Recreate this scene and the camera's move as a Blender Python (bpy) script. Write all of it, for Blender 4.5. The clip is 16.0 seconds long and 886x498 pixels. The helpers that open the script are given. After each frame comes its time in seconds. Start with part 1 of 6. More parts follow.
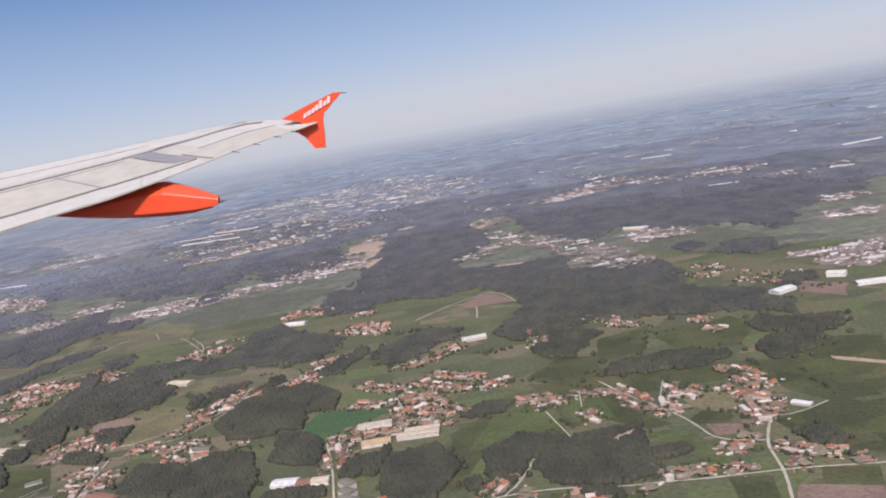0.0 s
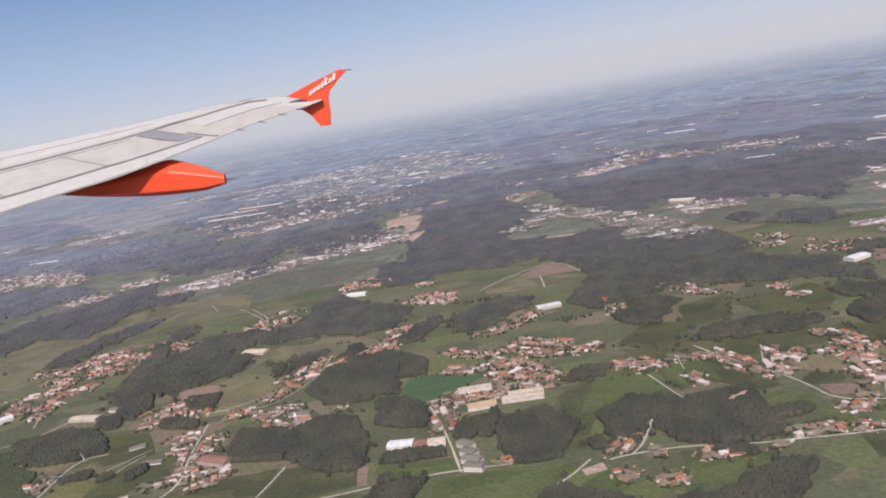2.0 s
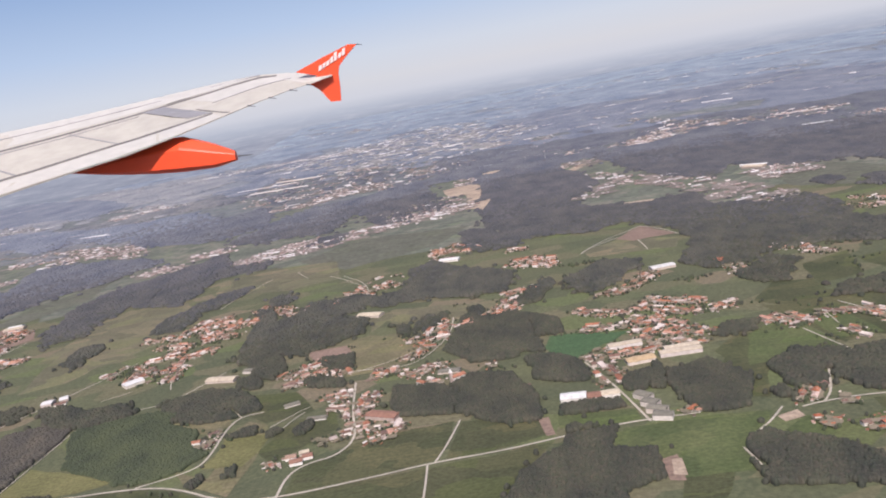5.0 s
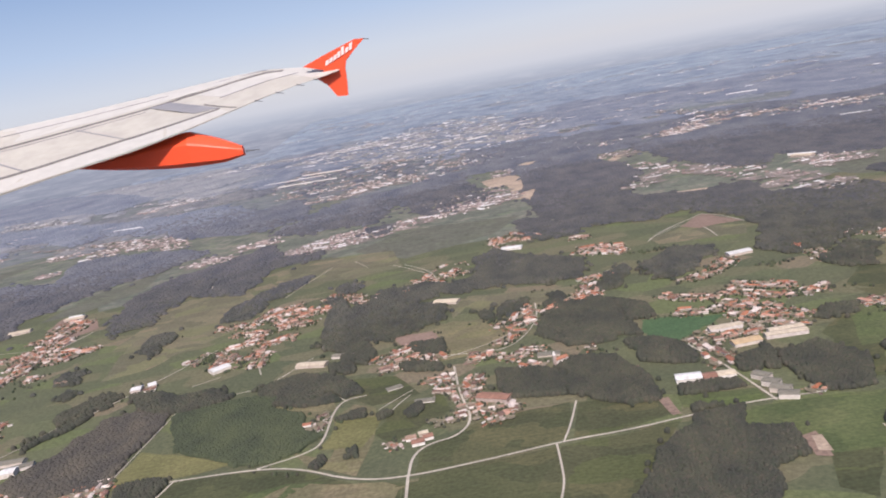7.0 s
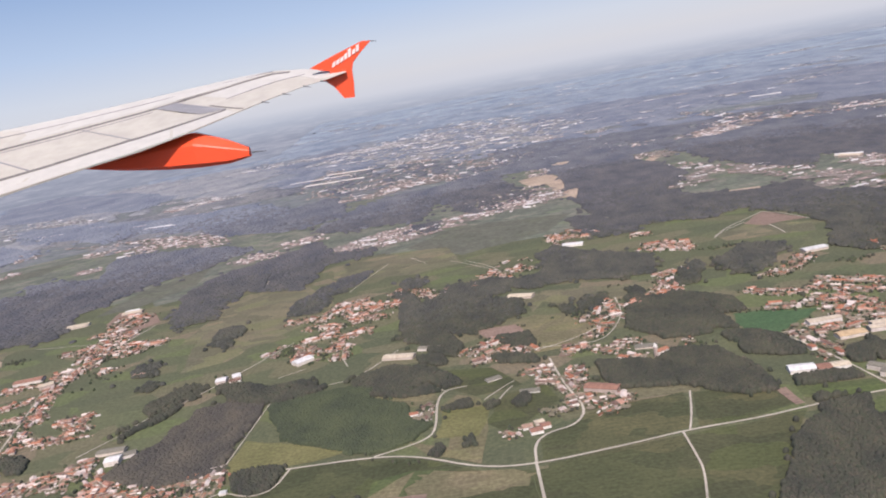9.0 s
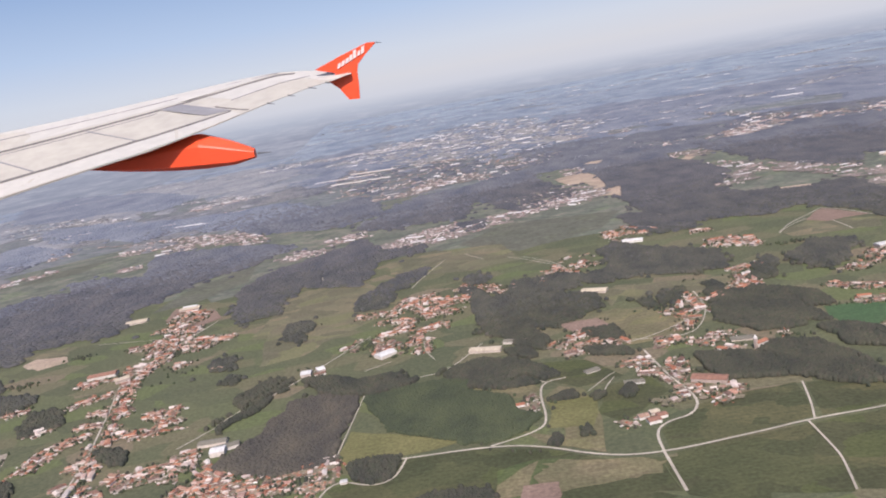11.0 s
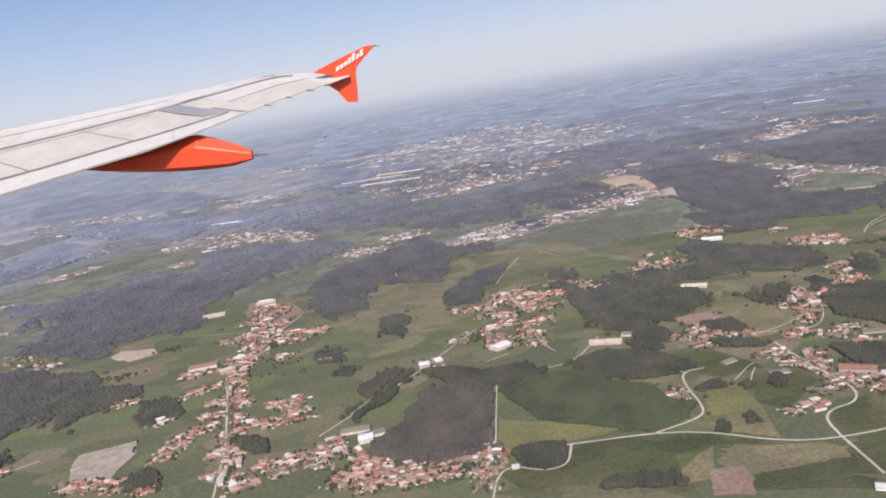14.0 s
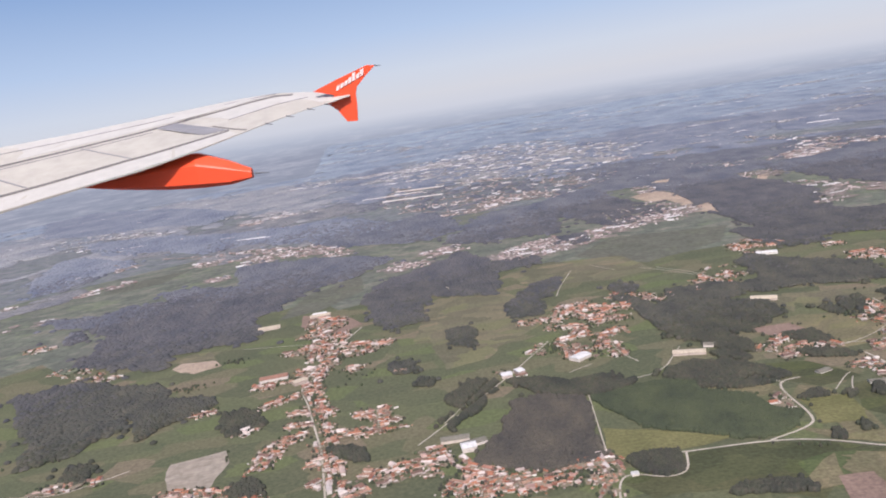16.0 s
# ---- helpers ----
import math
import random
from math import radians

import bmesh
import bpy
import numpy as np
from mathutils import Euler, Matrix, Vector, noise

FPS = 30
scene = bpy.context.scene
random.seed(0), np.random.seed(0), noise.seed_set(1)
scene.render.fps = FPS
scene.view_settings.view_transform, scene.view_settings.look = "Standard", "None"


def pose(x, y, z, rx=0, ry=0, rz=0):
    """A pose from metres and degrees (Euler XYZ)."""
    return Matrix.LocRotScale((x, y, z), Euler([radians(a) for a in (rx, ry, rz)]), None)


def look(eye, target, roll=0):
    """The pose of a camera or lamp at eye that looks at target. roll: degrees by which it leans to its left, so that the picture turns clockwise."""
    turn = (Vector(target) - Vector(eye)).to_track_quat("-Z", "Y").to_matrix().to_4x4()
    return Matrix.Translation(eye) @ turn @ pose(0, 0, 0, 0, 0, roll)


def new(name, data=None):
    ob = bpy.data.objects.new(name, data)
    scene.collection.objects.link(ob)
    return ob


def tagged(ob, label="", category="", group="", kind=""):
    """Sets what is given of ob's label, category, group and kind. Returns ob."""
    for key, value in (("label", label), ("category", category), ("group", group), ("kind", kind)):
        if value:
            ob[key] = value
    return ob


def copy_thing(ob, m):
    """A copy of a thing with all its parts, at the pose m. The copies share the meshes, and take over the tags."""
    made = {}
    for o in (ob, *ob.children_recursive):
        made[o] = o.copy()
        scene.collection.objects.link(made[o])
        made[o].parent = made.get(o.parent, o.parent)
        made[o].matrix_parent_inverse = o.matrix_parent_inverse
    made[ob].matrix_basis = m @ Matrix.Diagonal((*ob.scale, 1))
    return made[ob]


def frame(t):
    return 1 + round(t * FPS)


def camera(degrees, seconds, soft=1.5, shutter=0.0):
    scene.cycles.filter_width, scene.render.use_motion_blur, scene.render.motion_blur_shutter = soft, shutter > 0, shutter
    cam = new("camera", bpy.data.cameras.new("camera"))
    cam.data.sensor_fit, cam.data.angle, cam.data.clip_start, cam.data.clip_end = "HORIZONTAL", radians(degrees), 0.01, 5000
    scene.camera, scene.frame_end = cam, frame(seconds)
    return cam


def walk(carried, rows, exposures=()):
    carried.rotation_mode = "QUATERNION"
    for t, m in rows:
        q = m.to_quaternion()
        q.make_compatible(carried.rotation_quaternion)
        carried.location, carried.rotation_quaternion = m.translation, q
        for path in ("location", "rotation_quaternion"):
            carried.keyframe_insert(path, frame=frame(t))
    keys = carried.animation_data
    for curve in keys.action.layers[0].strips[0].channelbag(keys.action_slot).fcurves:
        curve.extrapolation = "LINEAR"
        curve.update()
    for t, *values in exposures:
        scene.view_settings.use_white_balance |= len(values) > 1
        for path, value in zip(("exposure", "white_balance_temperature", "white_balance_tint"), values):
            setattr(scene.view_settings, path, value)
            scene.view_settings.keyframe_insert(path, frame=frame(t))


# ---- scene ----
# ---- camera ----
cam = camera(57.7, 16.0, soft=1.95)
PATH = [
    (0, (5.828, 2.554, 84.692), (1.328, 101.304, 69.542), -9.6),
    (0.5, (-1.704, 2.350, 84.828), (-6.154, 101.050, 69.328), -9.7),
    (1, (-9.144, 1.776, 85.162), (-13.594, 100.326, 68.762), -9.8),
    (1.5, (-16.566, 1.164, 85.492), (-21.266, 99.564, 68.192), -9.6),
    (2, (-24.126, 0.066, 86.062), (-28.976, 98.316, 68.312), -9.8),
    (2.5, (-31.242, -0.442, 86.428), (-36.492, 97.608, 67.678), -9.7),
    (3, (-38.872, -1.252, 86.960), (-44.272, 96.648, 67.310), -9.7),
    (3.5, (-46.490, -1.960, 87.608), (-52.090, 95.840, 67.508), -9.7),
    (4, (-53.986, -2.744, 88.042), (-59.586, 95.006, 67.842), -9.9),
    (6.5, (-92.624, -6.014, 90.826), (-98.074, 91.586, 69.676), -10.8),
    (7, (-100.334, -6.820, 91.476), (-105.984, 90.780, 70.326), -10.6),
    (7.5, (-108.284, -7.194, 91.946), (-114.034, 90.356, 70.796), -10.4),
    (8, (-116.126, -7.862, 92.616), (-121.826, 89.688, 71.516), -10.3),
    (8.5, (-123.928, -8.366, 93.218), (-129.528, 89.234, 72.218), -10.3),
    (9, (-131.982, -9.106, 93.694), (-137.332, 88.544, 72.894), -10.2),
    (9.5, (-139.868, -9.668, 94.388), (-145.018, 88.032, 73.588), -10.2),
    (12, (-179.614, -12.494, 97.666), (-184.264, 85.256, 77.166), -9.9),
    (12.5, (-187.820, -13.140, 98.392), (-192.120, 84.660, 77.842), -9.7),
    (13, (-196.102, -13.824, 98.954), (-199.852, 83.976, 78.404), -9.8),
    (13.5, (-204.248, -13.972, 99.476), (-207.548, 83.828, 79.076), -9.6),
    (14, (-212.280, -14.760, 100.272), (-215.380, 83.140, 79.972), -9.3),
    (14.5, (-220.612, -15.012, 100.628), (-223.312, 82.988, 80.928), -9.2),
    (15, (-228.892, -15.332, 101.378), (-231.292, 82.768, 82.228), -9.0),
    (15.5, (-237.208, -16.268, 102.208), (-239.158, 81.932, 83.458), -9.0),
    (16, (-245.640, -16.190, 102.414), (-247.340, 82.160, 84.314), -9.0),
]
walk(cam, [(t, look(eye, target, roll)) for t, eye, target, roll in PATH],
     exposures=[(0.0, 0.61, 6500, 20), (1.0, 0.62, 6540, 20), (2.0, 0.60, 6590, 20), (3.0, 0.72, 6630, 20), (3.5, 0.78, 6650, 20), (9.0, 0.79, 6650, 20), (16.0, 0.77, 6500, 20)])

# ---- world, sun, exposure ----
SUN_ELEVATION, SUN_ROTATION = radians(48), radians(184)
world = bpy.data.worlds.new("sky")
scene.world = world
world.use_nodes = True
wn = world.node_tree
wn.nodes.clear()
sky = wn.nodes.new("ShaderNodeTexSky")
sky.sky_type = 'NISHITA'
sky.sun_disc = False
sky.sun_elevation, sky.sun_rotation = SUN_ELEVATION, SUN_ROTATION
sky.altitude, sky.air_density, sky.dust_density, sky.ozone_density = 400, 1.0, 1.5, 2.0
background = wn.nodes.new("ShaderNodeBackground")
background.inputs["Strength"].default_value = 0.10
world_out = wn.nodes.new("ShaderNodeOutputWorld")
wn.links.new(sky.outputs[0], background.inputs[0])
wn.links.new(background.outputs[0], world_out.inputs[0])

sun = new("sun", bpy.data.lights.new("sun", 'SUN'))
sun.data.energy, sun.data.angle, sun.data.color = 3.55, radians(0.6), (1.0, 0.96, 0.90)
toward = Vector((math.sin(SUN_ROTATION) * math.cos(SUN_ELEVATION), math.cos(SUN_ROTATION) * math.cos(SUN_ELEVATION), math.sin(SUN_ELEVATION)))
sun.matrix_world = look(toward * 50, (0, 0, 0))


# ---- materials ----
def material(name, rough=0.8, metal=0.0):
    mat = bpy.data.materials.new(name)
    mat.use_nodes = True
    nt = mat.node_tree
    bsdf = nt.nodes["Principled BSDF"]
    bsdf.inputs["Roughness"].default_value = rough
    bsdf.inputs["Metallic"].default_value = metal
    bsdf.inputs["Specular IOR Level"].default_value = 0.25
    return mat, nt, bsdf


def ramp(nt, stops, constant=False):
    node = nt.nodes.new("ShaderNodeValToRGB")
    node.color_ramp.interpolation = 'CONSTANT' if constant else 'LINEAR'
    while len(node.color_ramp.elements) < len(stops):
        node.color_ramp.elements.new(0.5)
    for el, (at, c) in zip(node.color_ramp.elements, stops):
        el.position, el.color = at, (*c, 1)
    return node


def position(nt, scale=(1, 1, 1), turn=0.0):
    geo = nt.nodes.new("ShaderNodeNewGeometry")
    mapping = nt.nodes.new("ShaderNodeMapping")
    mapping.inputs["Scale"].default_value = scale
    mapping.inputs["Rotation"].default_value = (0, 0, turn)
    nt.links.new(geo.outputs["Position"], mapping.inputs["Vector"])
    return mapping.outputs[0]


def noise_tex(nt, vec, scale, detail=4.0, rough=0.6):
    n = nt.nodes.new("ShaderNodeTexNoise")
    n.inputs["Scale"].default_value, n.inputs["Detail"].default_value, n.inputs["Roughness"].default_value = scale, detail, rough
    nt.links.new(vec, n.inputs["Vector"])
    return n.outputs["Fac"]


def mix(nt, a, b, fac, kind='MIX'):
    m = nt.nodes.new("ShaderNodeMix")
    m.data_type, m.blend_type = 'RGBA', kind
    for socket, value in ((m.inputs[0], fac), (m.inputs[6], a), (m.inputs[7], b)):
        if isinstance(value, (int, float)):
            socket.default_value = value
        elif isinstance(value, tuple):
            socket.default_value = (*value, 1)
        else:
            nt.links.new(value, socket)
    return m.outputs[2]


def bump(nt, bsdf, height, strength, distance):
    b = nt.nodes.new("ShaderNodeBump")
    b.inputs["Strength"].default_value, b.inputs["Distance"].default_value = strength, distance
    nt.links.new(height, b.inputs["Height"])
    nt.links.new(b.outputs[0], bsdf.inputs["Normal"])


def parcel_tones(nt, pos_scale, turn, tones):
    """Small uneven plots, each a little different in tone, with faint paler balks between them."""
    warp = noise_tex(nt, position(nt), 0.07, 3)
    add = nt.nodes.new("ShaderNodeVectorMath")
    add.operation = 'MULTIPLY_ADD'
    nt.links.new(warp, add.inputs[0])
    add.inputs[1].default_value = (0.9, 0.9, 0)
    nt.links.new(position(nt, pos_scale, turn), add.inputs[2])
    cells = nt.nodes.new("ShaderNodeTexVoronoi")
    cells.distance = 'MANHATTAN'
    cells.inputs["Scale"].default_value = 1.0
    cells.inputs["Randomness"].default_value = 0.85
    nt.links.new(add.outputs[0], cells.inputs["Vector"])
    split = nt.nodes.new("ShaderNodeSeparateColor")
    nt.links.new(cells.outputs["Color"], split.inputs[0])
    c = ramp(nt, tones, True)
    nt.links.new(split.outputs[0], c.inputs[0])
    return c.outputs[0]


PLOTS = [(0.0, (0.84, 0.86, 0.84)), (0.2, (1.0, 1.02, 0.96)), (0.42, (1.16, 1.10, 1.08)), (0.58, (0.92, 0.90, 0.92)), (0.72, (1.06, 1.12, 0.92)), (0.84, (0.76, 0.80, 0.78)), (0.93, (1.30, 1.18, 1.16))]


def field_material(name, dark, light, fine=0.9, turn=0.3, plots=0.0):
    """Crops or bare soil: broad blotches, fine grain and faint drill rows."""
    mat, nt, bsdf = material(name, 0.9)
    pos = position(nt)
    broad = noise_tex(nt, pos, 0.06, 5, 0.65)
    grain = noise_tex(nt, pos, fine, 3, 0.6)
    rows = noise_tex(nt, position(nt, (0.06, 1.4, 1), turn), 1.0, 2, 0.5)
    c = ramp(nt, [(0.35, dark), (0.65, light)])
    nt.links.new(broad, c.inputs[0])
    shade = ramp(nt, [(0.3, (0.72, 0.72, 0.72)), (0.7, (1.2, 1.2, 1.2))])
    nt.links.new(grain, shade.inputs[0])
    stripes = ramp(nt, [(0.4, (0.95, 0.95, 0.94)), (0.6, (1.04, 1.04, 1.03))])
    nt.links.new(rows, stripes.inputs[0])
    col = mix(nt, mix(nt, c.outputs[0], shade.outputs[0], 1.0, 'MULTIPLY'), stripes.outputs[0], 1.0, 'MULTIPLY')
    if plots:
        col = mix(nt, col, parcel_tones(nt, (0.075, 0.12, 0.0), turn + 0.1, PLOTS), plots, 'MULTIPLY')
    nt.links.new(col, bsdf.inputs["Base Color"])
    bump(nt, bsdf, grain, 0.5, 0.3)
    return mat


def leaf_material(name, colours, rough=0.9, patch=0.045):
    """Tree crowns: every crown its own tone, with a fine mottle of leaves."""
    mat, nt, bsdf = material(name, rough)
    geo = nt.nodes.new("ShaderNodeNewGeometry")
    c = ramp(nt, [(i / (len(colours) - 1), k) for i, k in enumerate(colours)])
    nt.links.new(geo.outputs["Random Per Island"], c.inputs[0])
    mottle = noise_tex(nt, position(nt), 2.2, 3, 0.7)
    shade = ramp(nt, [(0.3, (0.86, 0.86, 0.86)), (0.7, (1.14, 1.14, 1.14))])
    nt.links.new(mottle, shade.inputs[0])
    broad = noise_tex(nt, position(nt, (1, 0.6, 1)), 2.2 * patch, 5, 0.65)
    tone = ramp(nt, [(0.32, (0.70, 0.73, 0.78)), (0.68, (1.34, 1.28, 1.14))])
    nt.links.new(broad, tone.inputs[0])
    col = mix(nt, mix(nt, c.outputs[0], shade.outputs[0], 1.0, 'MULTIPLY'), tone.outputs[0], 1.0, 'MULTIPLY')
    nt.links.new(col, bsdf.inputs["Base Color"])
    bump(nt, bsdf, mottle, 0.4, 0.3)
    return mat


def painted(name, colours, rough=0.8, scale=0.8, by_object=True):
    """Walls, roofs and tiles: a tone for each object or island, weathered."""
    mat, nt, bsdf = material(name, rough)
    c = ramp(nt, [(i / max(1, len(colours) - 1), k) for i, k in enumerate(colours)])
    if by_object:
        info = nt.nodes.new("ShaderNodeObjectInfo")
        nt.links.new(info.outputs["Random"], c.inputs[0])
    else:
        geo = nt.nodes.new("ShaderNodeNewGeometry")
        nt.links.new(geo.outputs["Random Per Island"], c.inputs[0])
    worn = noise_tex(nt, position(nt), scale, 4, 0.7)
    shade = ramp(nt, [(0.3, (0.72, 0.71, 0.70)), (0.6, (1.05, 1.05, 1.05))])
    nt.links.new(worn, shade.inputs[0])
    nt.links.new(mix(nt, c.outputs[0], shade.outputs[0], 1.0, 'MULTIPLY'), bsdf.inputs["Base Color"])
    bump(nt, bsdf, noise_tex(nt, position(nt), scale * 8, 2), 0.4, 0.05)
    return mat


def plain(name, colour, rough=0.5, metal=0.0, streak=0.0, scale=0.01):
    mat, nt, bsdf = material(name, rough, metal)
    n = noise_tex(nt, position(nt, (1, 1, 3)), scale, 5, 0.65)
    lo = tuple(v * (1 - streak) for v in colour)
    c = ramp(nt, [(0.35, lo), (0.62, colour)])
    nt.links.new(n, c.inputs[0])
    nt.links.new(c.outputs[0], bsdf.inputs["Base Color"])
    return mat


def ground_material():
    """Small parcels of meadow, crops and fallow land."""
    mat, nt, bsdf = material("parcels", 0.95)
    warp = noise_tex(nt, position(nt), 0.05, 3)
    base = position(nt, (0.055, 0.095, 0.0), 0.42)
    add = nt.nodes.new("ShaderNodeVectorMath")
    add.operation = 'MULTIPLY_ADD'
    nt.links.new(warp, add.inputs[0])
    add.inputs[1].default_value = (0.5, 0.5, 0)
    nt.links.new(base, add.inputs[2])
    cells = nt.nodes.new("ShaderNodeTexVoronoi")
    cells.inputs["Scale"].default_value = 1.0
    nt.links.new(add.outputs[0], cells.inputs["Vector"])
    c = ramp(nt, [(0.0, (0.068, 0.080, 0.042)), (0.22, (0.086, 0.098, 0.049)), (0.42, (0.112, 0.104, 0.060)), (0.56, (0.058, 0.069, 0.038)),
                  (0.72, (0.128, 0.113, 0.069)), (0.82, (0.090, 0.114, 0.043)), (0.90, (0.064, 0.075, 0.040)), (0.96, (0.172, 0.131, 0.092))], True)
    split = nt.nodes.new("ShaderNodeSeparateColor")
    nt.links.new(cells.outputs["Color"], split.inputs[0])
    nt.links.new(split.outputs[0], c.inputs[0])
    blotch = ramp(nt, [(0.3, (0.078, 0.091, 0.052)), (0.7, (0.128, 0.120, 0.072))])
    nt.links.new(noise_tex(nt, position(nt), 0.03, 6, 0.7), blotch.inputs[0])
    grain = noise_tex(nt, position(nt), 0.7, 4, 0.7)
    shade = ramp(nt, [(0.3, (0.65, 0.66, 0.65)), (0.7, (1.25, 1.22, 1.2))])
    nt.links.new(grain, shade.inputs[0])
    col = mix(nt, mix(nt, c.outputs[0], blotch.outputs[0], 0.4), shade.outputs[0], 1.0, 'MULTIPLY')
    nt.links.new(col, bsdf.inputs["Base Color"])
    bump(nt, bsdf, grain, 0.5, 0.3)
    return mat


FIELD_MATS = {
    "deep": field_material("meadow_dark", (0.052, 0.057, 0.028), (0.072, 0.075, 0.037), plots=0.9),
    "green": field_material("meadow", (0.104, 0.099, 0.062), (0.141, 0.125, 0.079), plots=0.9),
    "bright": field_material("young_crop", (0.060, 0.077, 0.031), (0.085, 0.099, 0.043), plots=0.7),
    "vivid": field_material("clover", (0.046, 0.084, 0.038), (0.060, 0.100, 0.046)),
    "yellow": field_material("hay_meadow", (0.103, 0.102, 0.042), (0.141, 0.131, 0.057)),
    "olive": field_material("fallow", (0.113, 0.106, 0.058), (0.161, 0.134, 0.081), plots=0.6),
    "soil": field_material("ploughed_soil", (0.147, 0.102, 0.080), (0.210, 0.146, 0.115)),
    "tan": field_material("bare_sand", (0.25, 0.19, 0.14), (0.37, 0.29, 0.22)),
    # Meadow green with distance haze mixed into it.
    "dull": field_material("hazed_meadow", (0.086, 0.088, 0.066), (0.104, 0.104, 0.079), 0.3, plots=0.35),
    # Built-up ground, its colour greyed by painted haze.
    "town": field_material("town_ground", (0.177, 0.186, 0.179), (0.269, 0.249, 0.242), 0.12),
    "pale": field_material("crop_covers", (0.23, 0.195, 0.155), (0.30, 0.26, 0.21), 0.3),
}
PARCELS = ground_material()
# Far land colours already hold the haze, paler and bluer with distance.
HAZED_LAND = field_material("hazed_land", (0.094, 0.104, 0.082), (0.138, 0.140, 0.112), 0.25, plots=0.9)
HAZED_LAND_FAR = field_material("hazed_land_far", (0.106, 0.116, 0.122), (0.150, 0.155, 0.156), 0.15, plots=0.6)
HAZED_LAND_FARTHEST = field_material("hazed_land_farthest", (0.130, 0.148, 0.168), (0.180, 0.189, 0.204), 0.12)
HAMLET = field_material("hamlet_ground", (0.135, 0.122, 0.106), (0.205, 0.172, 0.150), 0.3)
ROAD = field_material("worn_road", (0.30, 0.27, 0.22), (0.42, 0.375, 0.31), 2.0)
YARD = field_material("yards_and_gardens", (0.125, 0.112, 0.072), (0.235, 0.19, 0.14), 1.4)
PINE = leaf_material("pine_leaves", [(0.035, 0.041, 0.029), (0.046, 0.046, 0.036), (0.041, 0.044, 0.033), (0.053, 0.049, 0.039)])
# The next colour is pine lightened with haze for the middle distance.
PINE_HAZED = leaf_material("faint_haze_pine_leaves", [(0.044, 0.048, 0.041), (0.054, 0.054, 0.047), (0.050, 0.052, 0.045), (0.060, 0.058, 0.051)])
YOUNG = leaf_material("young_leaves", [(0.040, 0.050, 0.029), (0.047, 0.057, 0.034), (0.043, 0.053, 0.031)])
# The next five leaf colours carry painted haze, more for farther woods.
HAZY = leaf_material("hazed_leaves", [(0.064, 0.065, 0.073), (0.069, 0.071, 0.079), (0.067, 0.067, 0.076), (0.073, 0.072, 0.079)], patch=0.03)
HAZE_THIN = leaf_material("thin_haze_leaves", [(0.056, 0.057, 0.060), (0.063, 0.063, 0.064), (0.058, 0.059, 0.062)], patch=0.04)
WARM_HAZE = leaf_material("warm_haze_leaves", [(0.083, 0.082, 0.085), (0.092, 0.090, 0.091), (0.087, 0.086, 0.088)], patch=0.03)
WARM_HAZE_MID = leaf_material("warm_haze_mid_leaves", [(0.121, 0.123, 0.135), (0.131, 0.133, 0.144), (0.125, 0.128, 0.139)], patch=0.02)
WARM_HAZE_FAR = leaf_material("warm_haze_far_leaves", [(0.167, 0.174, 0.194), (0.178, 0.184, 0.201), (0.173, 0.180, 0.198)], patch=0.012)
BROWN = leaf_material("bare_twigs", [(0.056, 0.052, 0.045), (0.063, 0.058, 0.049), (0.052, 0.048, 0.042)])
# Distance haze painted into the leaf colour, bluer and paler farther out.
HAZE_GREY = leaf_material("grey_haze_leaves", [(0.086, 0.091, 0.109), (0.092, 0.098, 0.116), (0.089, 0.093, 0.113)], patch=0.02)
HAZE_BLUE = leaf_material("blue_haze_leaves", [(0.120, 0.133, 0.170), (0.128, 0.142, 0.177), (0.123, 0.137, 0.172)], patch=0.012)
HAZE_FAR = leaf_material("far_haze_leaves", [(0.147, 0.177, 0.221), (0.155, 0.184, 0.228), (0.151, 0.180, 0.225)], patch=0.008)
HAZE_PALEST = leaf_material("palest_haze_leaves", [(0.163, 0.200, 0.247), (0.171, 0.206, 0.252), (0.166, 0.204, 0.250)], patch=0.006)
WALL = painted("rendered_wall", [(0.541, 0.502, 0.456), (0.394, 0.332, 0.280), (0.623, 0.591, 0.552), (0.328, 0.259, 0.224), (0.492, 0.429, 0.368), (0.656, 0.632, 0.592)])
TILE = painted("clay_tiles", [(0.26, 0.085, 0.045), (0.33, 0.13, 0.07), (0.50, 0.44, 0.39), (0.17, 0.07, 0.05), (0.30, 0.115, 0.065), (0.10, 0.07, 0.06), (0.36, 0.22, 0.15), (0.24, 0.085, 0.05), (0.50, 0.46, 0.42)])
WALL_JOINED = painted("rendered_walls", [(0.541, 0.502, 0.456), (0.394, 0.332, 0.280), (0.623, 0.591, 0.552), (0.328, 0.259, 0.224), (0.492, 0.429, 0.368), (0.656, 0.632, 0.592)], by_object=False)
TILE_JOINED = painted("clay_tile_roofs", [(0.26, 0.09, 0.05), (0.20, 0.09, 0.06), (0.33, 0.14, 0.08), (0.55, 0.50, 0.45), (0.25, 0.10, 0.06), (0.12, 0.085, 0.07), (0.38, 0.22, 0.15), (0.28, 0.105, 0.06), (0.52, 0.48, 0.44), (0.17, 0.09, 0.07)], by_object=False)
# House colours flattened and greyed to paint in the far haze.
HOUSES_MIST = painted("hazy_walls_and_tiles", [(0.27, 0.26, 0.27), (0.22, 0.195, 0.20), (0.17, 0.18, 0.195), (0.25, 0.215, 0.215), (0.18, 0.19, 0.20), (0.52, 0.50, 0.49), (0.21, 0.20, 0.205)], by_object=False)
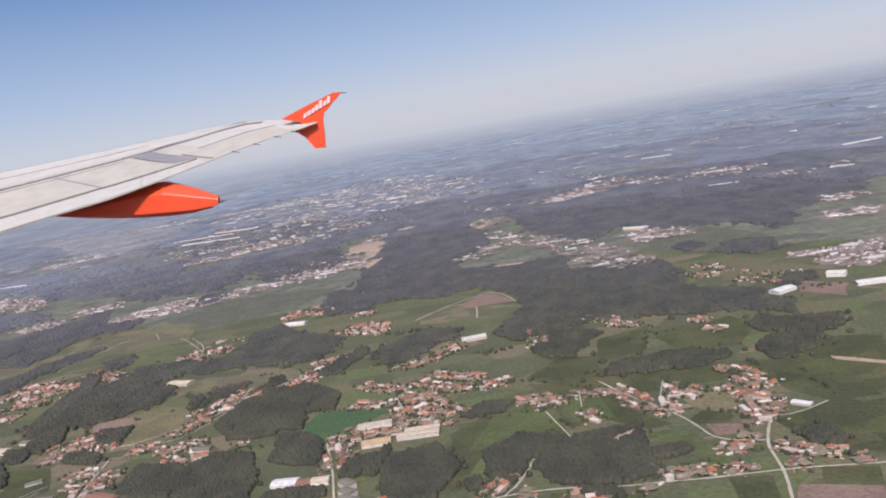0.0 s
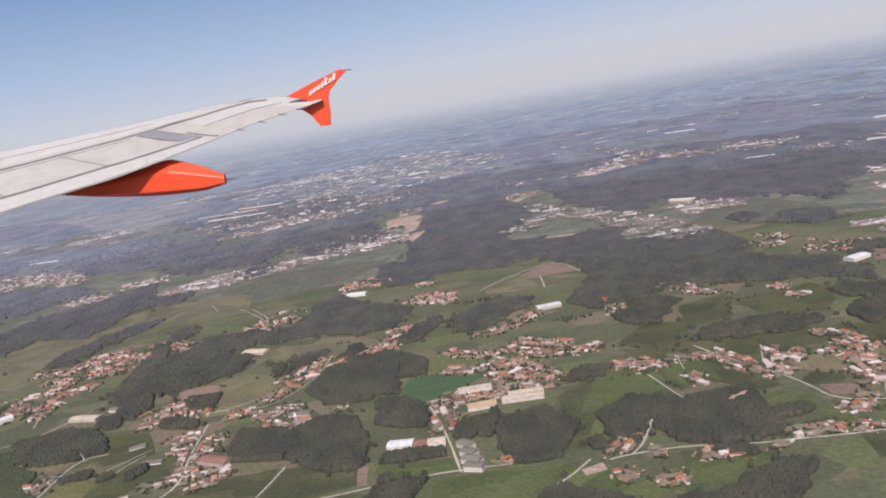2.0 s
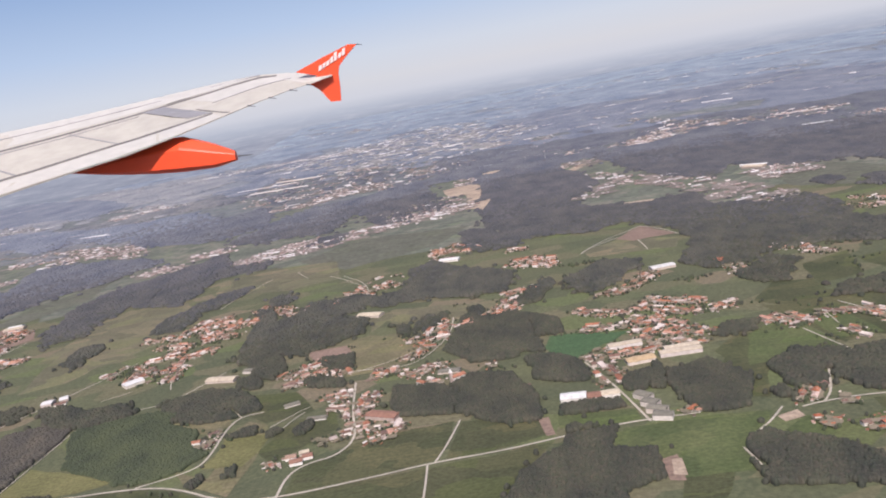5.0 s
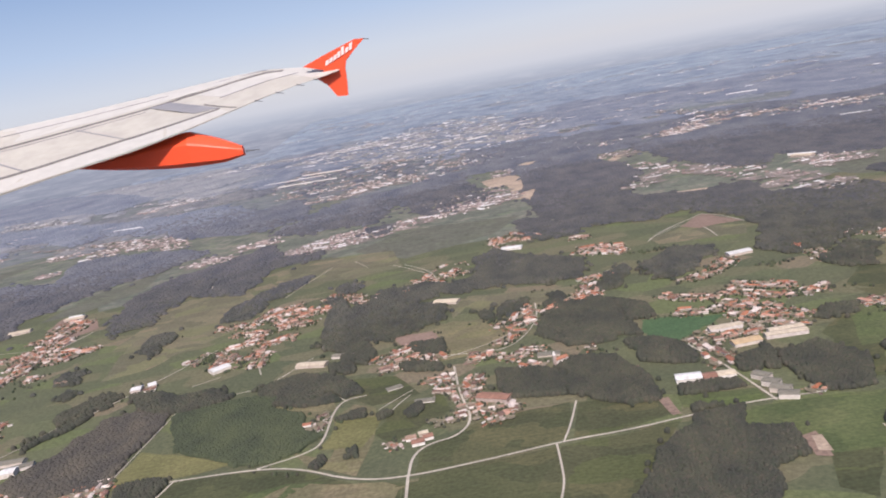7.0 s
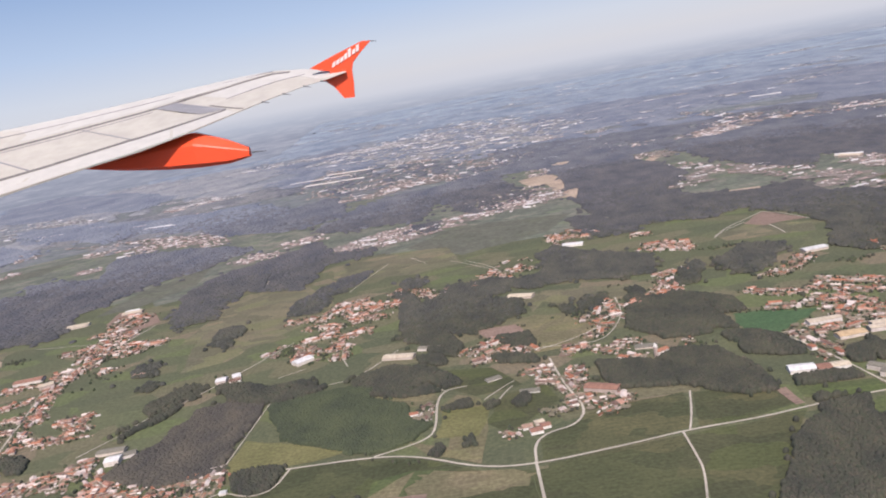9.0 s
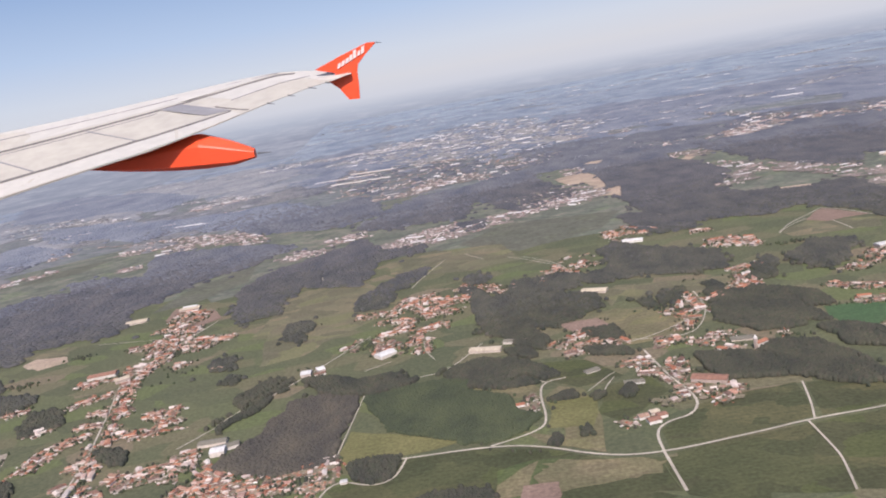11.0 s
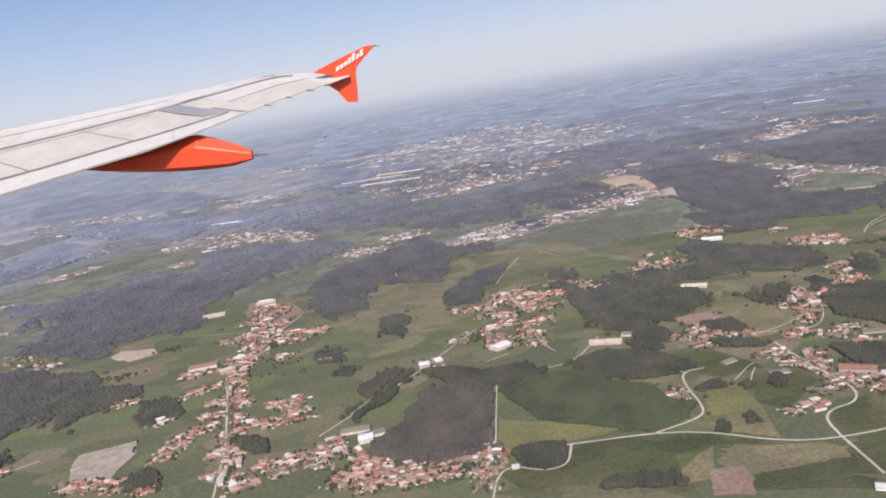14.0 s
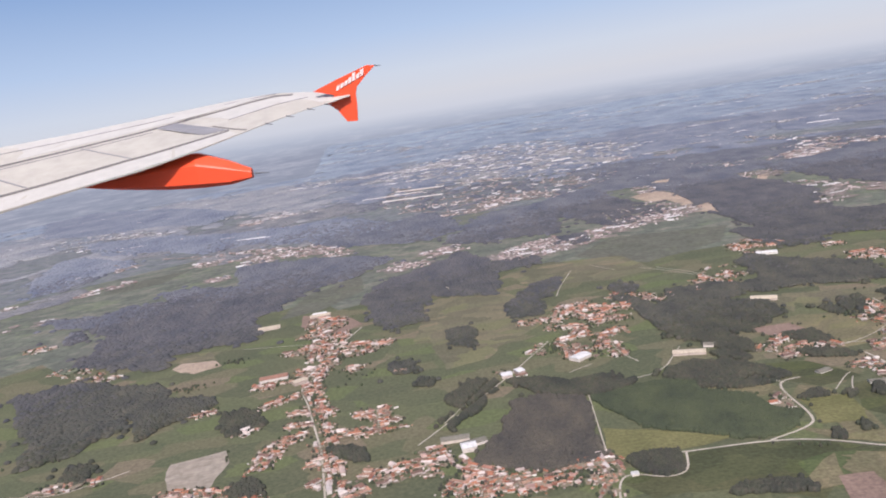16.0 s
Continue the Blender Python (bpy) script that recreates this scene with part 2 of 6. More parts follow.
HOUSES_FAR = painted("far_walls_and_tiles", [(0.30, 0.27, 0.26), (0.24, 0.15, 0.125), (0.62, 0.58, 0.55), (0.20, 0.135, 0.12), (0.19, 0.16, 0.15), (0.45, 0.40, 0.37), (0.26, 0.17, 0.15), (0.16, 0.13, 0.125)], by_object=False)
FAR_HALL = painted("pale_hall_roofs", [(0.50, 0.49, 0.48), (0.38, 0.36, 0.35), (0.62, 0.61, 0.60)], by_object=False)
SHED_MATS = {
    "white": painted("white_sheet_roof", [(0.56, 0.55, 0.53), (0.46, 0.45, 0.43)]),
    "cream": painted("cream_sheet_roof", [(0.46, 0.39, 0.29), (0.40, 0.34, 0.26)]),
    "ochre": painted("ochre_tile_roof", [(0.40, 0.29, 0.17), (0.36, 0.27, 0.17)]),
    "grey": painted("fibre_cement_roof", [(0.14, 0.13, 0.105), (0.18, 0.165, 0.13)]),
    "brick": painted("weathered_tile_roof", [(0.20, 0.105, 0.075), (0.26, 0.14, 0.10)]),
    "soil": painted("rusty_roof", [(0.34, 0.22, 0.15), (0.30, 0.2, 0.15)]),
}
WING_PAINT = plain("wing_paint", (0.372, 0.348, 0.301), 0.5, 0.0, 0.15, 0.010)
WING_LIGHT = plain("wing_light_paint", (0.404, 0.385, 0.350), 0.45, 0.0, 0.12, 0.014)
WING_GREY = plain("wing_grey_panel", (0.20, 0.195, 0.20), 0.5, 0.0, 0.15, 0.012)
GAP = plain("wing_gap", (0.13, 0.12, 0.115), 0.7, 0.0, 0.2, 0.02)
ORANGE = plain("orange_paint", (0.639, 0.071, 0.024), 0.4, 0.0, 0.06, 0.02)
WHITE_MARK = plain("white_mark", (0.62, 0.52, 0.48), 0.5, 0.0, 0.05, 0.02)
STEEL = plain("dull_grey_wick", (0.10, 0.10, 0.105), 0.8, 0.0, 0.1, 0.02)


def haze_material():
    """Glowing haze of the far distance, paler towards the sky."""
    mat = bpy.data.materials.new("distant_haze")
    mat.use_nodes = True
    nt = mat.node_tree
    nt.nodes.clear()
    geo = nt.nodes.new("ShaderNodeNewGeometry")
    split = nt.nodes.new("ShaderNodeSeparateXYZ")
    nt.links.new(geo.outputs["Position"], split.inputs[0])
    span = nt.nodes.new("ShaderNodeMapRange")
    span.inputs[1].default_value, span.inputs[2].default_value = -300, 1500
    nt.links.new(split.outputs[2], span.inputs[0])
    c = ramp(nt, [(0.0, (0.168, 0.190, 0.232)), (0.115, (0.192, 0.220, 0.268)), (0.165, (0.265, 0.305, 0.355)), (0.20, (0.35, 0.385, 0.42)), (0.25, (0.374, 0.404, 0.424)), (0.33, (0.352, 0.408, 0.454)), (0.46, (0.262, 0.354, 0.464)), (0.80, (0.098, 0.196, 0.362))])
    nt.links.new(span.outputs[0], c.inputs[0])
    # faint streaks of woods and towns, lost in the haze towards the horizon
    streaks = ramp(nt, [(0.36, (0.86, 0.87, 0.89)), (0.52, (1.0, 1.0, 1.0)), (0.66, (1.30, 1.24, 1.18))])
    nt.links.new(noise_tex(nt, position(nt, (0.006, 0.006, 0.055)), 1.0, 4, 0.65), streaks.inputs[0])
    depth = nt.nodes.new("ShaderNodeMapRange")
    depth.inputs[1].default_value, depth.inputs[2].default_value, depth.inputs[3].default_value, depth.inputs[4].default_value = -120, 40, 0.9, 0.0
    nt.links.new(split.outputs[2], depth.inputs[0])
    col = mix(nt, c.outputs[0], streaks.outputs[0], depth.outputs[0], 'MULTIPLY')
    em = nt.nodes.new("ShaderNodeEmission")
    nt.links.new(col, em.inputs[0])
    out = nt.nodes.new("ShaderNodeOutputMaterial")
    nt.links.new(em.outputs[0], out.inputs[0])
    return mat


# ---- builders ----
rng = np.random.default_rng(7)


def mesh_object(name, verts, faces, mat, parent=None, smooth=False):
    me = bpy.data.meshes.new(name)
    me.from_pydata([tuple(map(float, v)) for v in verts], [], [tuple(map(int, f)) for f in faces])
    me.materials.append(mat)
    if smooth:
        me.polygons.foreach_set("use_smooth", [True] * len(me.polygons))
    me.update()
    ob = new(name, me)
    ob.parent = parent
    return ob


def part(name, bm, mat, parent=None, label="", smooth=False):
    """Links a bmesh as one mesh object under a thing or a part."""
    bmesh.ops.recalc_face_normals(bm, faces=bm.faces)
    me = bpy.data.meshes.new(name)
    bm.to_mesh(me)
    bm.free()
    me.materials.append(mat)
    if smooth:
        me.polygons.foreach_set("use_smooth", [True] * len(me.polygons))
    ob = new(name, me)
    ob.parent = parent
    return tagged(ob, label)


def inside(poly, pts):
    """Which of the points lie in the polygon."""
    poly = np.asarray(poly, float)
    x, y = pts[:, 0], pts[:, 1]
    hit = np.zeros(len(pts), bool)
    for (x1, y1), (x2, y2) in zip(poly, np.roll(poly, -1, 0)):
        if y1 != y2:
            hit ^= ((y1 > y) != (y2 > y)) & (x < (x2 - x1) * (y - y1) / (y2 - y1) + x1)
    return hit


def near_line(line, pts, reach):
    hit = np.zeros(len(pts), bool)
    line = np.asarray(line, float)
    for a, b in zip(line[:-1], line[1:]):
        d = b - a
        s = np.clip(((pts - a) @ d) / max(1e-6, d @ d), 0, 1)
        hit |= np.hypot(*(pts - a - s[:, None] * d).T) < reach
    return hit


def crown(sides, rows, seed):
    """A ragged low tree crown of unit radius, standing on z = 0."""
    r = np.random.default_rng(seed)
    verts, faces = [], []
    for i in range(rows):
        h = (i + 0.35) / rows
        wide = (1.0, 0.96, 0.66)[i] if rows == 3 else (1.0, 0.72)[i]
        for k in range(sides):
            a = 2 * math.pi * (k + 0.5 * (i % 2)) / sides
            q = wide * r.uniform(0.8, 1.14)
            verts.append((q * math.cos(a), q * math.sin(a), h * 2.0 + r.uniform(-0.16, 0.16)))
    verts.append((r.uniform(-0.2, 0.2), r.uniform(-0.2, 0.2), 2.05))
    for i in range(rows - 1):
        for k in range(sides):
            a, b = i * sides + k, i * sides + (k + 1) % sides
            c, d = a + sides, b + sides
            faces += [(a, b, c), (b, d, c)] if i % 2 == 0 else [(a, b, d), (a, d, c)]
    top = (rows - 1) * sides
    faces += [(top + k, top + (k + 1) % sides, len(verts) - 1) for k in range(sides)]
    return np.array(verts), np.array(faces)


CROWNS = [crown(7, 3, s) for s in range(5)]
SMALL_CROWNS = [crown(5, 2, 20 + s) for s in range(5)]


def crowns_object(name, pts, radius, height, mats, forms, z=0.0, even=0.0, slot=None):
    """Many tree crowns joined into one mesh; slot: which of the foliage materials each crown has."""
    all_v, all_f, all_s, n = [], [], [], 0
    slot = np.zeros(len(pts), int) if slot is None else slot
    pick = rng.integers(0, len(forms), len(pts))
    for k, (v, f) in enumerate(forms):
        p = pts[pick == k]
        if not len(p):
            continue
        m = len(p)
        r = radius * rng.uniform(0.6 + 0.3 * even, 1.35 - 0.2 * even, m)
        h = height * rng.uniform(0.78 + 0.17 * even, 1.18 - 0.1 * even, m)
        a = rng.uniform(0, 6.283, m)
        ca, sa = np.cos(a)[:, None], np.sin(a)[:, None]
        x = (v[None, :, 0] * ca - v[None, :, 1] * sa) * r[:, None] + p[:, :1]
        y = (v[None, :, 0] * sa + v[None, :, 1] * ca) * r[:, None] + p[:, 1:2]
        zz = v[None, :, 2] * 0.5 * h[:, None] + z + 0 * x
        all_v.append(np.stack([x, y, zz], -1).reshape(-1, 3))
        all_f.append((f[None] + (np.arange(m) * len(v))[:, None, None] + n).reshape(-1, 3))
        all_s.append(np.repeat(slot[pick == k], len(f)))
        n += m * len(v)
    if not all_v:
        return None
    vv, ff = np.concatenate(all_v), np.concatenate(all_f)
    me = bpy.data.meshes.new(name)
    me.vertices.add(len(vv))
    me.vertices.foreach_set("co", vv.ravel())
    me.loops.add(ff.size)
    me.loops.foreach_set("vertex_index", ff.ravel())
    me.polygons.add(len(ff))
    me.polygons.foreach_set("loop_start", np.arange(0, ff.size, 3))
    me.polygons.foreach_set("use_smooth", [True] * len(ff))
    for mat in mats:
        me.materials.append(mat)
    me.polygons.foreach_set("material_index", np.concatenate(all_s))
    me.update(calc_edges=True)
    me.validate()
    return new(name, me)


def scatter(poly, step):
    """Jittered points on a slanted lattice within a polygon."""
    poly = np.asarray(poly, float)
    lo, hi = poly.min(0), poly.max(0)
    gx, gy = np.meshgrid(np.arange(lo[0], hi[0] + step, step), np.arange(lo[1], hi[1] + step, step))
    pts = np.stack([gx.ravel(), gy.ravel()], -1) + rng.uniform(-0.48, 0.48, (gx.size, 2)) * step
    wob = np.array([noise.noise((x * 0.12, y * 0.12, 3.3)) for x, y in pts])
    big = np.array([noise.noise((x * 0.035, y * 0.035, 8.1)) for x, y in pts])
    shifted = pts + np.stack([wob - big, -wob - big], -1) * min(6.0, 3.0 * step)
    return pts[inside(poly, shifted)]


def strip(line, width, z, name, mat, seed=0):
    """A road or track as a band along a smoothed line."""
    line = [np.array(p, float) for p in line]
    for _ in range(2):
        cut = [line[0]]
        for a, b in zip(line[:-1], line[1:]):
            cut += [a * 0.75 + b * 0.25, a * 0.25 + b * 0.75]
        line = cut + [line[-1]]
    verts, faces = [], []
    for i, p in enumerate(line):
        d = line[min(i + 1, len(line) - 1)] - line[max(i - 1, 0)]
        nrm = np.array((-d[1], d[0])) / max(1e-6, np.hypot(*d))
        w = width * 0.5 * (1 + 0.12 * noise.noise((i * 0.7, seed, 0)))
        verts += [(*(p + nrm * w), z), (*(p - nrm * w), z)]
    for i in range(len(line) - 1):
        faces.append((2 * i, 2 * i + 1, 2 * i + 3, 2 * i + 2))
    return mesh_object(name, verts, faces, mat)


# ---- ground ----
CENTRE = Vector((-120, 0))


def land_limit(az):
    """How far the level land reaches in a direction: shortened below the wing to fit the camera's view."""
    s = min(1.0, max(0.0, (az + 14.5) / 4.5)) if az > -120 else 0.0
    return 1540 + 1400 * s * s


def ground_height(x, y):
    """Level land that falls away past its limit."""
    dx, dy = x - CENTRE.x, y
    r, az = math.hypot(dx, dy), math.degrees(math.atan2(dx, dy))
    return -0.30 * max(0.0, r - land_limit(az))


def build_ground():
    radii = [0.0] + [25 * 1.075 ** i for i in range(60)]
    radii = [r for r in radii if r < 1500] + [1500 + 60 * i for i in range(52)]
    seg = 240
    verts, faces = [(CENTRE.x, 0, 0)], []
    for r in radii[1:]:
        for k in range(seg):
            a = 2 * math.pi * k / seg
            x, y = CENTRE.x + r * math.sin(a), r * math.cos(a)
            verts.append((x, y, ground_height(x, y)))
    faces += [(0, 1 + (k + 1) % seg, 1 + k) for k in range(seg)]
    for i in range(len(radii) - 2):
        for k in range(seg):
            a, b = 1 + i * seg + k, 1 + i * seg + (k + 1) % seg
            faces.append((a, b, b + seg, a + seg))
    ob = mesh_object("ground", verts, faces, PARCELS, smooth=True)
    ob.data.materials.append(HAZED_LAND)
    ob.data.materials.append(HAZED_LAND_FAR)
    ob.data.materials.append(HAZED_LAND_FARTHEST)
    # land beyond 430 m takes the haze-tinted colours in steps
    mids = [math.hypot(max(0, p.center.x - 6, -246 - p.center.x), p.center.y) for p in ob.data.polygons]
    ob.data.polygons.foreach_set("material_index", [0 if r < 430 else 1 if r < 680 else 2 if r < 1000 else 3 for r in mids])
    return tagged(ob, "green and brown farmland parcels reaching to the hazy horizon", "ground", kind="structure")


build_ground()

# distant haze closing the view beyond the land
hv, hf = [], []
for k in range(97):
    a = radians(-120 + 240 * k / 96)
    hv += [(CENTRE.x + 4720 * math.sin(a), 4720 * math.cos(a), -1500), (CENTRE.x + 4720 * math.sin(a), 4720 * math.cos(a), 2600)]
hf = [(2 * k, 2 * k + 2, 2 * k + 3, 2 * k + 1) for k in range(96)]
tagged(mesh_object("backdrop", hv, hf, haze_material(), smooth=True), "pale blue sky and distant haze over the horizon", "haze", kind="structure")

# ---- plan of the land ----
WOODS = []
WOODS.append(('p', [(-0.3, 198.7), (8.3, 208.2), (20.6, 200.8), (30.8, 201.8), (40.1, 203.6), (37.8, 187.2), (45.5, 186.8), (47.6, 181.4), (38.4, 180.2), (35.8, 173), (29.5, 171.4), (14.9, 178.2), (10.6, 188.1), (5.2, 179.3), (-2.7, 185.9)]))
WOODS.append(('p', [(73, 185.2), (81.2, 185.5), (81.1, 177.7), (78.5, 174.1), (71, 178.2)]))
WOODS.append(('p', [(-58, 196.2), (-42.6, 193.3), (-42.7, 188.5), (-57.6, 190.1)]))
WOODS.append(('p', [(-26.9, 205.8), (-14.6, 209.6), (-8.4, 196.2), (-13.9, 177), (-24.5, 178.3), (-28.1, 191)]))
WOODS.append(('p', [(-57.4, 183.1), (-46, 180.8), (-48.5, 167.5), (-38.4, 163.8), (-40.7, 151.1), (-49, 147), (-54.9, 130.6), (-81.7, 138), (-71.5, 161.4), (-58.1, 171)]))
WOODS.append(('p', [(-21.9, 156.7), (-16.5, 165.9), (-11.1, 161.2), (-2.8, 156.1), (2.9, 147.8), (-0.6, 136.8), (-22, 142.5)]))
WOODS.append(('p', [(7.2, 153), (12.6, 154.9), (14, 151), (25.8, 157.8), (30.7, 159.8), (36.6, 158.9), (22.4, 132.6), (4.7, 137.4)]))
WOODS.append(('y', [(-199.7, 205.5), (-209.5, 234.6), (-184.8, 238.9), (-175, 233.5), (-176.2, 225), (-164.2, 217.5), (-161.6, 205.9), (-154.4, 200.7), (-157.8, 192.5), (-168.7, 188.1), (-177.6, 191)]))
WOODS.append(('b', [(-250.2, 196.3), (-244.9, 211.6), (-239.4, 221.8), (-234.2, 240.4), (-224.7, 241.5), (-210.2, 235.8), (-213.1, 192.9), (-228.3, 186.8), (-233.6, 187.8)]))
WOODS.append(('p', [(-210.1, 183.7), (-205.1, 189.3), (-195.9, 187), (-194.5, 176.4), (-200.7, 173.5), (-207.3, 177.3)]))
WOODS.append(('p', [(-39.8, 203.5), (-29.3, 211.1), (-28.9, 204.8), (-34.8, 195.7), (-40.9, 198.4)]))
WOODS.append(('p', [(-104.2, 228.1), (-90.7, 224.5), (-83.7, 216.7), (-85.3, 200.2), (-103.5, 205.5)]))
WOODS.append(('p', [(-254.4, 313.0), (-256.6, 335.0), (-248.0, 338.8), (-241.3, 328.2), (-243.1, 314.9), (-245.7, 304.2)]))
WOODS.append(('p', [(-163.0, 257.6), (-157.4, 259.1), (-151.8, 254.3), (-151.2, 246.6), (-158.5, 250.9)]))
WOODS.append(('p', [(-171.8, 291.0), (-166.7, 279.6), (-152.8, 276.7), (-146.4, 262.7), (-147.3, 252.5), (-158.5, 262.1)]))
WOODS.append(('p', [(-139.6, 267.6), (-133.9, 269.8), (-126.0, 262.5), (-126.4, 255.6)]))
WOODS.append(('p', [(-137.0, 247.6), (-129.8, 245.7), (-122.8, 240.6), (-122.3, 234.4), (-133.9, 240.1)]))
WOODS.append(('p', [(-103.7, 208.3), (-104.0, 214.2), (-96.4, 213.5), (-90.5, 219.5), (-80.9, 226.8), (-68.6, 222.0), (-63.4, 207.5), (-63.2, 189.3), (-72.0, 188.9), (-79.9, 194.9), (-81.8, 199.0), (-93.5, 204.8)]))
WOODS.append(('p', [(-80.8, 236.1), (-82.4, 244.2), (-90.1, 255.6), (-86.4, 268.5), (-79.0, 281.0), (-66.4, 285.0), (-58.0, 277.3), (-60.1, 259.3), (-56.6, 235.9), (-65.6, 239.7), (-67.3, 235.4), (-74.5, 235.9)]))
WOODS.append(('p', [(-58.0, 277.3), (-50.1, 266.9), (-50.6, 252.0), (-58.2, 252.7)]))
WOODS.append(('p', [(-63.7, 233.0), (-49.7, 230.1), (-46.1, 217.5), (-46.7, 208.1), (-60.2, 214.4)]))
WOODS.append(('p', [(-32.5, 196.2), (-29.4, 214.3), (-27.7, 214.5), (-29.0, 194.9)]))
WOODS.append(('p', [(-7.1, 228.4), (-0.6, 234.4), (9.9, 234.8), (5.8, 226.1), (-4.3, 225.7)]))
WOODS.append(('p', [(-6.4, 178.2), (-3.2, 184.8), (-2.1, 181.7), (-3.4, 177.2)]))
WOODS.append(('p', [(19.1, 172.4), (26.1, 172.2), (28.3, 166.1), (23.4, 166.3)]))
WOODS.append(('p', [(-394.3, 300.0), (-385.0, 305.6), (-354.8, 293.5), (-347.1, 281.7), (-355.7, 271.3), (-364.4, 266.7), (-367.8, 253.4)]))
WOODS.append(('p', [(-335.5, 249.2), (-342.3, 266.4), (-334.7, 274.1), (-325.5, 267.9), (-322.0, 253.9), (-329.4, 247.1)]))
WOODS.append(('p', [(-279.4, 293.3), (-276.7, 302.2), (-269.6, 302.4), (-266.7, 287.6), (-275.2, 285.0)]))
WOODS.append(('p', [(-269.9, 270.7), (-267.1, 278.4), (-261.7, 273.1), (-262.2, 264.7)]))
WOODS.append(('p', [(-259.5, 231.3), (-253.2, 238.1), (-257.8, 252.2), (-252.7, 258.1), (-245.5, 266.3), (-236.5, 261.3), (-243.1, 248.9), (-248.7, 234.1), (-256.1, 223.6)]))
WOODS.append(('p', [(-236.5, 261.3), (-223.9, 258.8), (-211.3, 248.0), (-201.4, 251.9), (-191.8, 245.1), (-193.9, 239.2), (-207.2, 234.6), (-222.7, 240.8)]))
WOODS.append(('p', [(-325.2, 201.2), (-321.0, 208.4), (-314.8, 206.5), (-311.3, 198.8), (-319.3, 197.9)]))
WOODS.append(('p', [(-296.4, 223.0), (-287.5, 224.0), (-281.3, 216.1), (-281.3, 210.4), (-289.9, 215.0)]))
WOODS.append(('p', [(-156.0, 181.4), (-153.1, 187.3), (-151.0, 186.5), (-152.6, 180.2)]))
WOODS.append(('p', [(-146.9, 185.1), (-143.5, 189.2), (-143.2, 184.8), (-145.1, 183.4)]))
WOODS.append(('p', [(-142.6, 204.6), (-137.6, 211.2), (-136.4, 206.4), (-140.2, 201.6)]))
WOODS.append(('p', [(-132.1, 204.6), (-127.5, 211.5), (-125.8, 206.4), (-129.1, 201.3)]))
WOODS.append(('p', [(-136.0, 261.8), (-130.2, 268.9), (-123.0, 265.1), (-121.8, 251.5), (-128.6, 251.7)]))
WOODS.append(('p', [(-190.0, 161.5), (-185.6, 165.0), (-176.0, 164.9), (-171.2, 160.8), (-170.7, 155.9)]))
WOODS.append(('p', [(-41.1, 316.4), (-24.6, 335.4), (-5.0, 327.7), (-19.5, 302.9), (-31.0, 293.0), (-38.4, 293.7)]))
WOODS.append(('p', [(6.4, 313.2), (20.7, 345.7), (37.2, 343.8), (56.2, 313.6), (53.0, 307.2), (39.9, 307.4), (23.4, 299.8), (13.7, 297.4)]))
WOODS.append(('p', [(15.7, 282.0), (37.3, 301.9), (45.4, 292.2), (33.6, 269.0), (21.9, 273.2)]))
WOODS.append(('p', [(-68.2, 292.2), (-46.8, 322.5), (-44.5, 311.2), (-55.1, 292.0)]))
WOODS.append(('p', [(-675.2, 913.4), (-596.4, 895.8), (-472.6, 810.2), (-405.4, 791.8), (-355.0, 802.3), (-302.8, 709.5), (-259.9, 734.7), (-238.0, 611.1), (-272.6, 584.7), (-309.3, 605.0), (-335.8, 616.1), (-379.3, 671.3), (-441.1, 708.3), (-467.0, 694.7), (-540.6, 763.6), (-593.3, 773.5)]))
WOODS.append(('p', [(-412.1, 593.4), (-376.8, 590.4), (-320.5, 562.9), (-292.0, 531.9), (-300.9, 509.8), (-313.4, 490.7), (-333.5, 475.4), (-352.6, 461.0), (-356.9, 433.7), (-364.5, 416.3), (-380.3, 409.4), (-455.5, 538.0), (-423.5, 525.5), (-393.1, 513.5)]))
WOODS.append(('p', [(-301.9, 418.8), (-299.9, 435.1), (-291.3, 458.9), (-271.9, 476.8), (-258.4, 494.9), (-241.1, 519.0), (-228.2, 475.6), (-225.6, 431.0), (-226.5, 406.9), (-227.9, 387.7), (-241.6, 393.9), (-260.3, 405.2), (-270.0, 379.6), (-266.7, 354.9), (-285.7, 350.3), (-291.1, 376.9)]))
WOODS.append(('p', [(-243.5, 592.4), (-225.9, 652.0), (-210.1, 679.8), (-170.5, 683.3), (-141.4, 719.5), (-104.8, 730.4), (-111.6, 645.4), (-95.3, 594.5), (-90.8, 561.4), (-105.7, 540.0), (-129.3, 523.0), (-148.9, 551.2), (-155.0, 591.8), (-168.7, 600.9), (-168.4, 556.5), (-180.0, 528.5), (-201.7, 543.8), (-216.7, 536.7), (-253.6, 558.0)]))
WOODS.append(('p', [(-106.4, 919.6), (-67.3, 915.5), (-28.7, 911.4), (0.3, 887.7), (5.5, 734.7), (0.1, 703.1), (-27.0, 724.8), (-62.5, 734.2), (-79.4, 715.1), (-99.7, 723.2), (-109.0, 782.2)]))
WOODS.append(('p', [(-187.5, 493.3), (-174.9, 516.0), (-159.6, 516.2), (-165.1, 488.8), (-179.4, 486.6)]))
WOODS.append(('p', [(-40.0, 800.5), (0.1, 703.1), (1.8, 633.6), (12.1, 598.4), (14.3, 554.0), (-3.3, 510.7), (-13.4, 497.6), (-1.3, 460.6), (8.5, 460.4), (33.9, 448.2), (48.5, 453.2), (49.0, 413.7), (68.3, 411.0), (34.2, 333.4), (26.5, 337.8), (21.9, 351.1), (19.0, 378.6), (11.9, 390.3), (2.9, 407.7), (-16.3, 401.4), (-36.1, 403.9), (-52.6, 410.9), (-64.1, 437.8), (-71.3, 492.9), (-72.3, 540.6), (-69.9, 643.0), (-70.2, 701.5)]))
